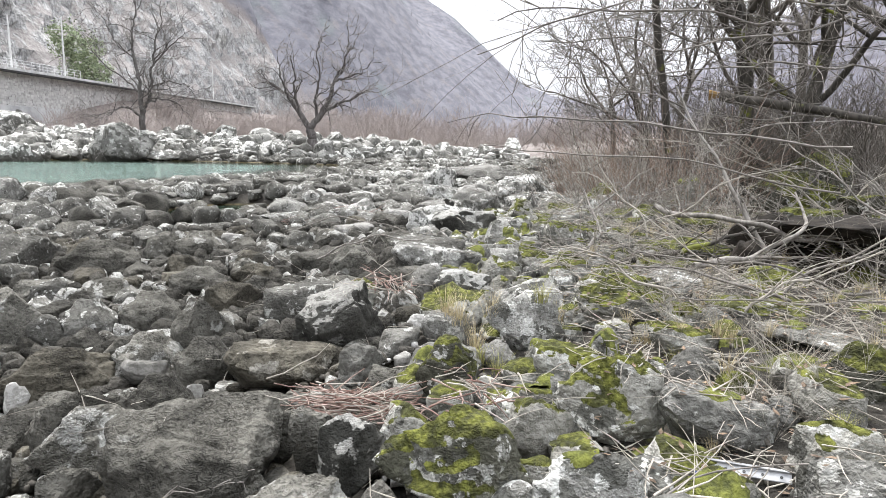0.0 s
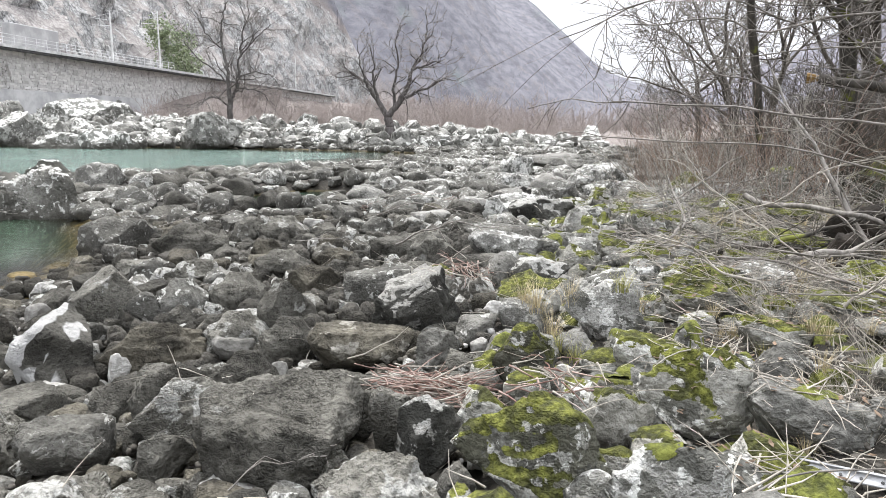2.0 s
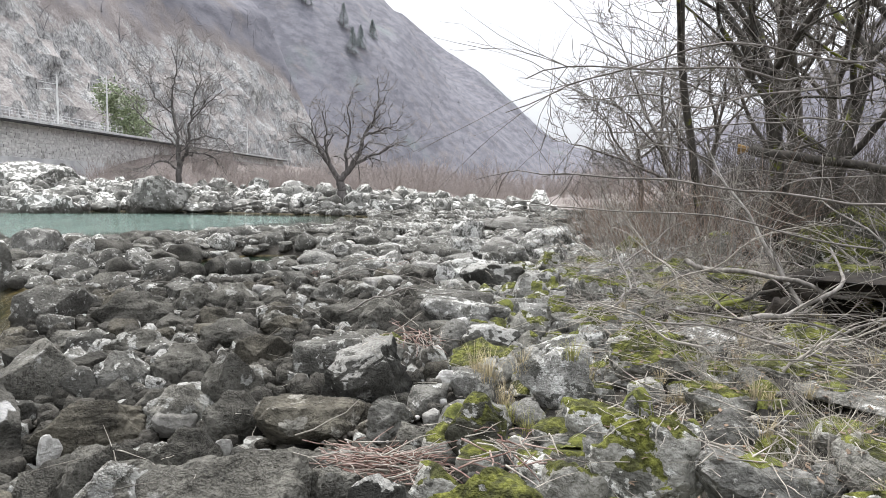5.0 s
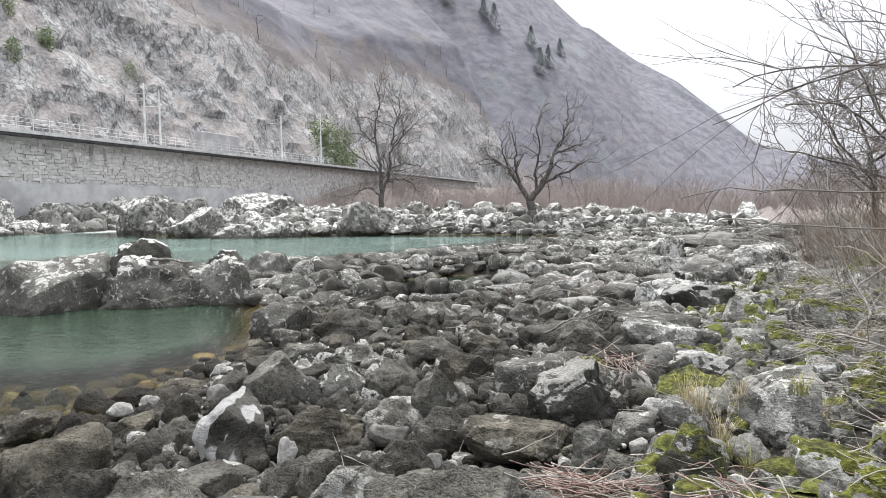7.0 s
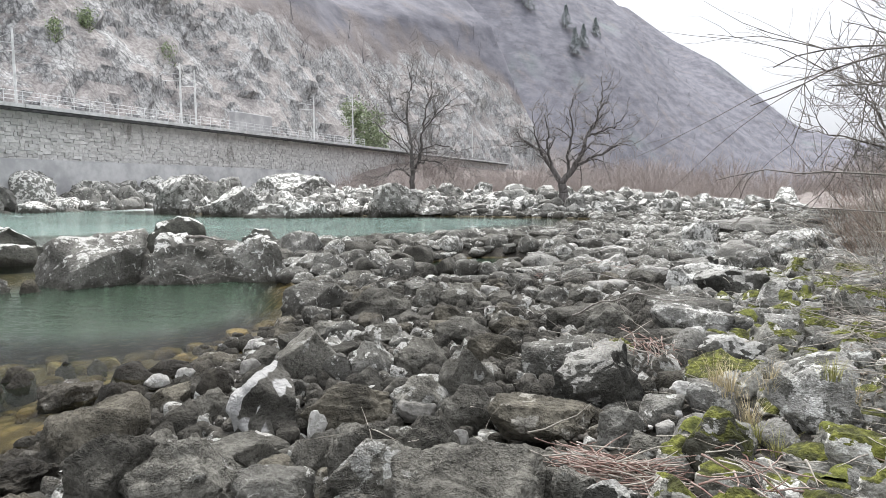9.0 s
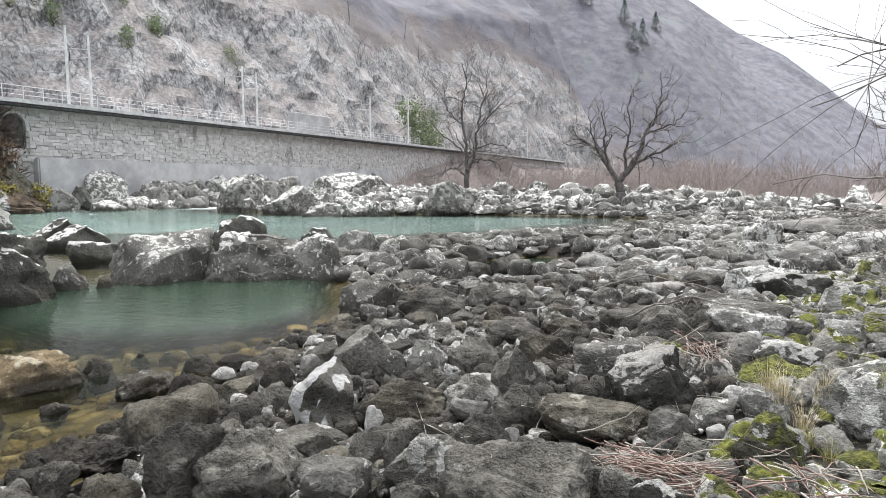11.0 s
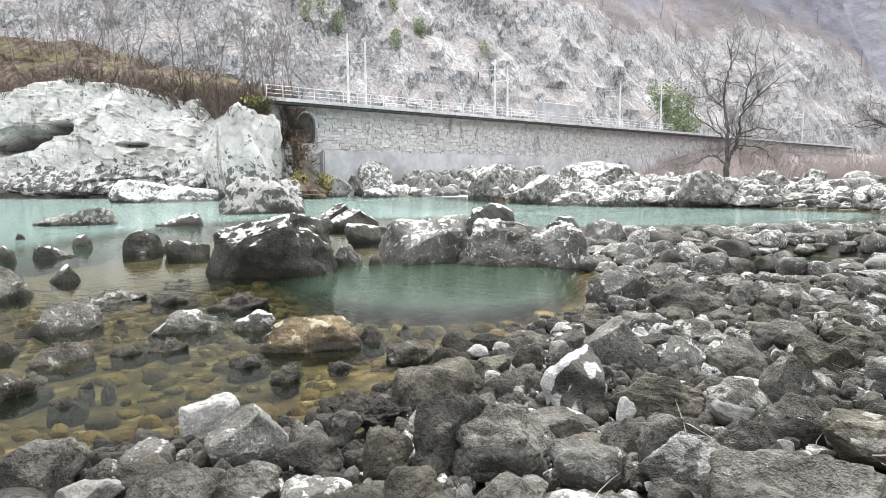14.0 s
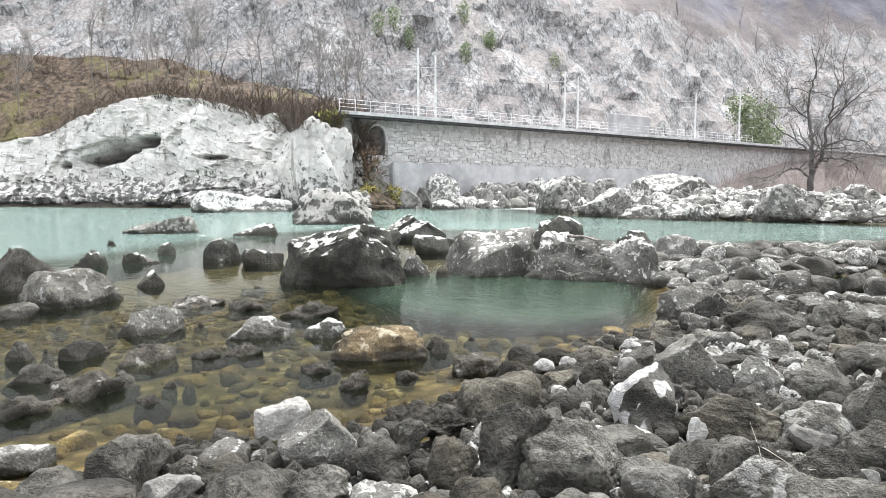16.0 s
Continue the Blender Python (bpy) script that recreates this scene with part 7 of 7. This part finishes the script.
for k, (x, y, z, dx, dy, dz) in enumerate(((4.8, 9.8, 3.0, -2.2, -1.6, 0.9), (5.3, 9.4, 2.6, -2.6, -1.4, 0.2), (4.9, 9.8, 3.6, -2.4, 0.6, 0.3), (5.4, 9.2, 3.3, -1.6, -2.6, 0.4), (3.5, 9.5, 3.4, -2.2, -1.0, 0.5), (6.0, 8.5, 3.0, -2.4, -2.2, 0.5), (3.4, 9.5, 2.5, -1.8, -0.6, 0.6), (5.6, 8.6, 2.4, -2.8, -1.6, -0.1))):
    branch([(x, y, z), (x + dx * 0.5, y + dy * 0.5, z + dz * 0.4), (x + dx, y + dy, z + dz)], 0.013, 20 + k, "bare side branch of the bank trees", TWIG, 20, 0.4, "side branches")

# fallen log with a broken yellow end, and drift branches on the bank
log = branch([(3.45, 8.35, 2.60), (4.3, 7.9, 2.42), (5.6, 7.4, 2.15), (7.2, 7.2, 1.7)], 0.068, 8, "fallen dark log with a broken ochre end", BARK_MOSSY, 9, 0.25, wiggle=0.05)
bm = bmesh.new()
bmesh.ops.create_cone(bm, cap_ends=True, segments=9, radius1=0.07, radius2=0.02, depth=0.16)
for v in bm.verts:
    v.co += Vector(np.random.default_rng(5).normal(0, 0.012, 3))
broken = part("broken_end", bm, plain("split_wood", (0.16, 0.09, 0.03), (0.30, 0.19, 0.07), 20), log, "splintered ochre wood")
broken.location, broken.rotation_euler = (-0.06, 0.03, 0.02), (radians(90), 0, radians(65))
branch([(1.95, 6.0, 1.42), (2.3, 5.1, 1.36), (2.75, 4.75, 1.34), (3.6, 4.7, 1.32)], 0.026, 9, "thick bleached drift branch on the bank", DRIFTWOOD, 6, 0.3)
branch([(1.7, 4.35, 1.18), (2.2, 4.5, 1.27), (2.65, 4.7, 1.40), (2.9, 5.4, 1.62)], 0.024, 10, "forked bleached drift branch", DRIFTWOOD, 5, 0.35)
branch([(1.3, 4.9, 1.05), (1.75, 4.75, 1.22), (2.1, 4.95, 1.28), (2.5, 5.2, 1.34)], 0.028, 11, "dark mossy drift branch", BARK_MOSSY, 5, 0.3)
branch([(2.5, 5.0, 1.2), (2.3, 5.4, 1.75), (2.05, 6.0, 2.5)], 0.022, 12, "pale dead stem leaning in the brush", DRIFTWOOD, 7, 0.3)
branch([(0.75, 5.4, 0.95), (1.1, 5.0, 1.15), (1.25, 5.2, 1.3), (1.2, 5.7, 1.6)], 0.016, 13, "crooked pale root on the rocks", DRIFTWOOD, 6, 0.35)
branch([(0.5, 1.65, 1.02), (1.0, 1.8, 1.06), (1.6, 1.75, 1.10)], 0.0038, 14, "thin dry stick in the grass", TWIG, 6, 0.25)
rng = np.random.default_rng(91)
for k in range(84):
    x, y = (rng.uniform(0.9, 4.6), rng.uniform(3.2, 10.5)) if k < 46 else (rng.uniform(1.2, 3.8), rng.uniform(3.4, 7.0))
    if x < 0.5 + 0.13 * y:
        continue
    a, l = rng.uniform(-0.5, 3.6), rng.uniform(0.6, 1.7)
    z0, z1 = top_of(x, y) + 0.03, rng.uniform(0.05, 0.75)
    branch([(x, y, z0), (x + 0.5 * l * math.cos(a), y + 0.5 * l * math.sin(a), z0 + z1 * 0.6), (x + l * math.cos(a), y + l * math.sin(a), z0 + z1)], rng.uniform(0.004, 0.012), 100 + k,
           "grey dead branch tangled on the bank", (DRIFTWOOD, TWIG, PALE_CANE)[int(rng.integers(3))], 7, 0.45, "dead branches on the bank", 0.05)

# brush: stands of thin canes
GREY_BUSH = stock_of([bush_mesh(200 + s, 15, 1.7, 0.0058, 0.5, 5) for s in range(4)], PALE_CANE)
RED_BUSH = stock_of([bush_mesh(220 + s, 16, 1.9, 0.0048, 0.5, 5) for s in range(4)], CANE)
rng = np.random.default_rng(33)
places = {0: [], 1: []}
while len(places[0]) + len(places[1]) < 70:
    y = rng.uniform(7.0, 26)
    x = 1.0 + 0.13 * y + rng.exponential(1.3)
    if x > 9 or math.hypot(x, y) < 5:
        continue
    places[int(rng.uniform() < 0.6)].append((x, y, rng.uniform(0.3, 1.0) * (1 + 0.012 * y), rng.uniform(0, 6.3), int(rng.integers(4))))
bushes(GREY_BUSH, places[0], "pale grey leafless brush on the bank", "brush on the bank")
bushes(RED_BUSH, places[1], "reddish leafless canes on the bank", "brush on the bank")
DARK_BUSH = stock_of([bush_mesh(260 + s, 14, 2.4, 0.009, 0.6, 5) for s in range(3)], BARK)
thicket = [(rng.uniform(3.2, 10), rng.uniform(8.5, 17), rng.uniform(0.5, 1.0), rng.uniform(0, 6.3), int(rng.integers(3))) for _ in range(44)]
thicket += [(rng.uniform(6, 17), rng.uniform(15, 32), rng.uniform(1.0, 2.0), rng.uniform(0, 6.3), int(rng.integers(3))) for _ in range(26)]
thicket += [(rng.uniform(3.0, 7.5), rng.uniform(6.6, 10.5), rng.uniform(0.35, 0.75), rng.uniform(0, 6.3), int(rng.integers(3))) for _ in range(24)]
bushes(DARK_BUSH, thicket, "dark leafless thicket under the bank trees", "thicket")
for x, y, wide, top, stone, k in ((4.0, 7.4, 1.1, 1.72, ROCK_MOSS, 0), (4.9, 8.3, 1.3, 1.95, ROCK_MOSS, 3), (3.3, 8.9, 0.8, 1.55, ROCK_MOSSY, 2), (3.1, 5.5, 0.8, 1.5, ROCK_MOSS, 4), (3.9, 5.7, 0.9, 1.62, ROCK_MOSS, 8), (2.3, 7.4, 0.7, 1.3, ROCK_MOSSY, 0), (2.6, 10.4, 0.9, 1.35, ROCK_MOSS, 5), (1.9, 9.0, 0.6, 1.1, ROCK_MOSSY, 3), (5.9, 7.4, 1.2, 2.0, ROCK_MOSS, 1), (3.4, 4.2, 0.6, 1.45, ROCK_MOSSY, 0), (2.2, 4.3, 0.5, 1.22, ROCK_MOSSY, 3), (2.7, 3.6, 0.45, 1.28, ROCK_LICHEN, 2), (2.0, 5.2, 0.6, 1.25, ROCK_MOSS, 0), (1.6, 4.4, 0.4, 1.12, ROCK_LICHEN, 4), (2.5, 6.3, 0.6, 1.35, ROCK_MOSS, 5), (1.7, 3.6, 0.4, 1.15, ROCK_MOSSY, 1)):
    rock(x, y, wide, top, stone, k, x * 77, 0.8, 4, label="mossy boulder under the bank's brush", group="rocks of the bank")
# earth toned near black, with the darkness of the hollow in its colour
EARTH = plain("shade_dark_earth", (0.012, 0.010, 0.008), (0.032, 0.026, 0.020), 9, 0.95, bump=1.0, distance=0.03)
for x, y, wide, top, under, stone, k, deep, label in ((3.05, 4.9, 1.1, 1.47, 1.34, EARTH, 8, 0.8, "root-bound earth overhanging a hollow, near black for its shade"), (2.3, 4.85, 0.4, 1.30, 1.0, EARTH, 5, 0.9, "root-bound clod of earth beside the hollow, near black for its shade"), (3.7, 4.6, 0.6, 1.48, 1.1, ROCK_MOSS, 3, 0.9, "mossy boulder beside the hollow"), (3.0, 5.35, 1.5, 1.48, 0.9, EARTH, 3, 0.5, "earth bank at the back of the hollow, shade in its colour")):
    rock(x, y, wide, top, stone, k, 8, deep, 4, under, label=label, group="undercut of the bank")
low = []
for _ in range(34):
    y = rng.uniform(2.0, 7.5)
    low.append((0.9 + 0.10 * y + rng.exponential(0.8), y, rng.uniform(0.14, 0.30), rng.uniform(0, 6.3), int(rng.integers(4))))
bushes(GREY_BUSH, low, "low dry twiggy stems among the rocks", "dry stems")


def blades(seed, count, tall, wide, spread_out):
    rng = np.random.default_rng(seed)
    v, f = [], []
    for _ in range(count):
        a, q = rng.uniform(0, 6.28), abs(rng.normal(0, 0.035))
        lean, h = rng.uniform(0.1, spread_out), tall * rng.uniform(0.5, 1.1)
        side = np.array([-math.sin(a), math.cos(a), 0]) * wide
        base = np.array([q * math.cos(a), q * math.sin(a), -0.02])
        out = np.array([math.cos(a), math.sin(a), 0])
        n = len(v)
        for u in (0, 0.4, 0.75, 1.0):
            c = base + out * lean * h * u * u + np.array([0, 0, h * (u - 0.35 * lean * u * u)])
            v += [c - side * (1.02 - u), c + side * (1.02 - u)]
        f += [[n + 2 * k, n + 2 * k + 1, n + 2 * k + 3, n + 2 * k + 2] for k in range(3)]
    return v, f


TUFTS = {}
for key, (mat_, count, tall) in {"dry": (DRY_GRASS, 70, 0.26), "green": (GREEN_GRASS, 80, 0.16)}.items():
    v, f = blades(5, count, tall, 0.0022, 0.9)
    ob = mesh_object("tuft", v, f, mat_)
    TUFTS[key] = ob.data
    bpy.data.objects.remove(ob)


def tuft(x, y, key, s, a):
    ob = new("grass_tuft", TUFTS[key])
    ob.location, ob.rotation_euler, ob.scale = (x, y, top_of(x, y) - 0.005), (0, 0, a), (s, s, s)
    tagged(ob, "tuft of dry straw-coloured grass" if key == "dry" else "tuft of yellow-green grass", "grass", "grass tufts")


for x, y, key, s in ((0.10, 3.85, "dry", 1.0), (0.20, 3.75, "dry", 1.0), (0.02, 3.95, "dry", 0.9), (0.28, 3.65, "dry", 0.8), (0.62, 3.75, "green", 1.1), (0.55, 3.6, "green", 0.9), (0.30, 3.35, "green", 1.0), (0.22, 3.45, "green", 0.8), (0.70, 3.85, "dry", 0.8)):
    tuft(x, y, key, s, x * 40)
for _ in range(120):
    y = rng.uniform(1.7, 6.5)
    x = rng.uniform(0.55 + 0.12 * y, 3.2)
    tuft(x, y, "dry" if rng.uniform() < 0.8 else "green", rng.uniform(0.3, 0.65), rng.uniform(0, 6))

# cushions of moss on the bank and its rocks
def moss_patch(x, y, size, seed):
    """A soft sheet of moss that follows what lies under it, with a ragged outline."""
    n = 15
    u = np.linspace(-1, 1, n)
    A, B = np.meshgrid(u, u)
    edge = 0.62 + 0.75 * fbm(A * 1.6 + seed, B * 1.6, 5, 3) - np.hypot(A, B)
    inside = edge > -0.06
    if inside.sum() < 8:
        return
    px, py = x + A * size, y + B * size * 0.8
    base = np.array([[top_of(float(a), float(b)) if k else 0 for a, b, k in zip(r, q, i)] for r, q, i in zip(px, py, inside)])
    mid = np.median(base[inside])
    inside &= np.abs(base - mid) < size * 0.5
    thick = np.clip(edge, -0.06, 0.25) * size * 0.35 + size * 0.10 * fbm(A * 4 + seed, B * 4, 9, 3)
    pz = base + np.where(edge < 0, -0.012, thick)
    faces = [f for f in grid_faces(n, n).tolist() if all(inside.ravel()[i] for i in f)]
    if faces:
        used = sorted({i for f in faces for i in f})
        order = {i: k for k, i in enumerate(used)}
        sheet = np.stack([px - x, py - y, pz - mid], -1).reshape(-1, 3)[used]
        ob = mesh_object("moss_patch", sheet, [[order[i] for i in f] for f in faces], MOSS)
        ob.location = (x, y, mid)
        tagged(ob, "ragged sheet of yellow-green moss on the bank", "moss", "moss patches")


for k in range(150):
    y = rng.uniform(1.5, 8.5)
    x = rng.uniform(0.05 + 0.11 * y, 4.0) if k > 30 else rng.uniform(-0.1, 1.5)
    moss_patch(x, y, rng.uniform(0.05, 0.15) * (1 + 0.08 * y), k * 3.7)

# loose litter: dead leaves and short twigs
litter, lf, ln = [], [], 0
for _ in range(5200):
    y = rng.uniform(1.6, 9.0)
    x = rng.uniform(0.25 + 0.12 * y, 4.2)
    z, s, a = top_of(x, y) + 0.008, rng.uniform(0.010, 0.024), rng.uniform(0, 6.28)
    c, d = math.cos(a) * s, math.sin(a) * s
    tip = rng.uniform(-0.4, 0.9) * s
    litter += [(x - c, y - d, z), (x - d * 0.5, y + c * 0.5, z + tip * 0.5), (x + c, y + d, z + tip), (x + d * 0.5, y - c * 0.5, z + tip * 0.2)]
    lf.append([ln, ln + 1, ln + 2, ln + 3])
    ln += 4
tagged(mesh_object("dead_leaves", litter, lf, LEAF), "brown dead leaves scattered on the bank", "leaves", kind="stuff")
t = Tubes()
for _ in range(5600):
    y = rng.uniform(1.5, 9.5)
    x = rng.uniform(0.3 + 0.11 * y, 4.2) if rng.uniform() < 0.96 else rng.uniform(-2.2, 1.0)
    l, a = rng.uniform(0.08, 0.35), rng.uniform(0, 6.28)
    z = top_of(x, y) + 0.012
    t.add(wander(rng, (x, y, z), (math.cos(a), math.sin(a), rng.uniform(-0.02, 0.25)), l, 3, 0.12), np.linspace(rng.uniform(0.0018, 0.005), 0.0012, 4), 3)
tagged(t.out("twig_litter", PALE_CANE), "pale short twigs littering the bank", "twigs", kind="stuff")


# heaps of flood-washed sticks
def stick_heap(x, y, long, wide, high, count, yaw, seed, label):
    rng = np.random.default_rng(seed)
    heap = new("stick_heap")
    z = top_of(x, y)
    heap.location = (x, y, z)
    for _ in range(count):
        t = Tubes()
        u, w = rng.normal(0, 0.25), rng.normal(0, 0.36)
        a = yaw + rng.normal(0, 0.5)
        l = long * rng.uniform(0.2, 0.6)
        px, py = u * long * math.cos(yaw) - w * wide * math.sin(yaw), u * long * math.sin(yaw) + w * wide * math.cos(yaw)
        pz = rng.uniform(0.0, high) * max(0.15, 1 - abs(w)) + 0.01 + max(0, top_of(x + px, y + py) - z) * 0.8
        slope = rng.normal(0, 0.10)
        line = wander(rng, (px - l / 2 * math.cos(a), py - l / 2 * math.sin(a), pz - slope * l / 2), (math.cos(a), math.sin(a), slope), l, 4, 0.2)
        t.add(line, np.linspace(rng.uniform(0.0022, 0.006), 0.0018, 5), 5)
        t.out("stick", RED_STICK if rng.uniform() < 0.6 else PALE_CANE, heap)
    return tagged(heap, label, "stick heap", "stick heaps")


stick_heap(-0.36, 2.90, 0.64, 0.20, 0.10, 200, radians(-14), 1, "heap of reddish flood-washed sticks on the rocks")
stick_heap(-0.42, 4.75, 0.6, 0.30, 0.08, 50, radians(-60), 2, "small heap of reddish sticks beside a rock")
stick_heap(-1.6, 12.2, 1.1, 0.5, 0.10, 45, radians(5), 3, "flat heap of reddish sticks on the bar")
stick_heap(-2.8, 11.2, 0.8, 0.4, 0.08, 30, radians(-20), 4, "flat heap of reddish sticks on the bar")
stick_heap(0.2, 2.75, 0.5, 0.3, 0.07, 40, radians(-20), 5, "loose red twigs between mossy rocks")
for k, (x0, y0, x1, y1, thick) in enumerate(((-2.3, 9.4, -0.4, 6.9, 0.010), (-3.2, 5.7, -2.2, 5.2, 0.006), (-1.3, 6.6, -0.2, 6.1, 0.012), (-5.6, 9.4, -4.3, 9.9, 0.006), (-2.6, 7.2, -1.6, 7.6, 0.005), (-6.9, 12.7, -6.3, 12.3, 0.02), (-1.2, 2.0, -0.7, 2.2, 0.004))):
    za, zb = top_of(x0, y0) + 0.05, top_of(x1, y1) + 0.05
    branch([(x0, y0, za), ((x0 + x1) / 2, (y0 + y1) / 2, max(za, zb) + 0.02), (x1, y1, zb)], thick, 300 + k, "pale drift stick lying across the rocks", DRIFTWOOD, 4, 0.3, "drift sticks")
branch([(-10.9, 11.2, 0.95), (-10.4, 11.0, 0.99), (-9.9, 11.3, 0.9)], 0.045, 320, "bleached drift limb lying on the boulders", DRIFTWOOD, 3, 0.3)
branch([(-10.6, 10.4, 0.28), (-10.1, 10.5, 0.10), (-9.6, 10.8, 0.32)], 0.02, 321, "bleached twigs caught at the pool's edge", DRIFTWOOD, 6, 0.4)

# washed-up plastic
lath = new("plastic_lath")
lath.location, lath.rotation_euler = (1.0, 2.03, top_of(1.0, 2.03) + 0.04), (radians(30), radians(-2), radians(-22))
tagged(lath, "scuffed white plastic strip with small holes in the grass", "plastic strip")
bm = bmesh.new()
box(bm, -0.14, -0.02, 0, 0.14, 0.02, 0.007)
bmesh.ops.bevel(bm, geom=list(bm.edges), offset=0.002, segments=1, affect="EDGES")
part("strip", bm, PLASTIC, lath)
bm = bmesh.new()
box(bm, -0.14, 0.013, 0.007, 0.14, 0.02, 0.018)
part("rim", bm, PLASTIC, lath)
# dark discs laid on the strip, as the shade inside its holes
for k in range(5):
    bm = bmesh.new()
    bmesh.ops.create_cone(bm, cap_ends=True, segments=10, radius1=0.005, radius2=0.005, depth=0.002)
    part("hole", bm, DARK_STEEL_AND_SHADE, lath).location = (-0.11 + 0.055 * k, -0.004, 0.0085)
cap = new("bottle_cap")
cap.location, cap.rotation_euler = (0.84, 2.0, top_of(0.84, 2.0) + 0.02), (radians(60), 0, radians(10))
tagged(cap, "round dark blue plastic cap between the rocks", "bottle cap")
bm = bmesh.new()
bmesh.ops.create_cone(bm, cap_ends=True, segments=20, radius1=0.013, radius2=0.012, depth=0.01)
bmesh.ops.bevel(bm, geom=list(bm.edges), offset=0.0015, segments=1, affect="EDGES")
part("shell", bm, BLUE, cap)
scrap = new("plastic_scrap")
scrap.location, scrap.rotation_euler = (0.78, 1.72, top_of(0.78, 1.72) + 0.01), (radians(8), radians(10), 0.5)
tagged(scrap, "small faded cyan plastic scrap in moss", "plastic scrap")
bm = bmesh.new()
box(bm, -0.02, -0.012, 0, 0.02, 0.012, 0.006)
bmesh.ops.bevel(bm, geom=list(bm.edges), offset=0.002, segments=2, affect="EDGES")
part("shard", bm, CYAN, scrap)
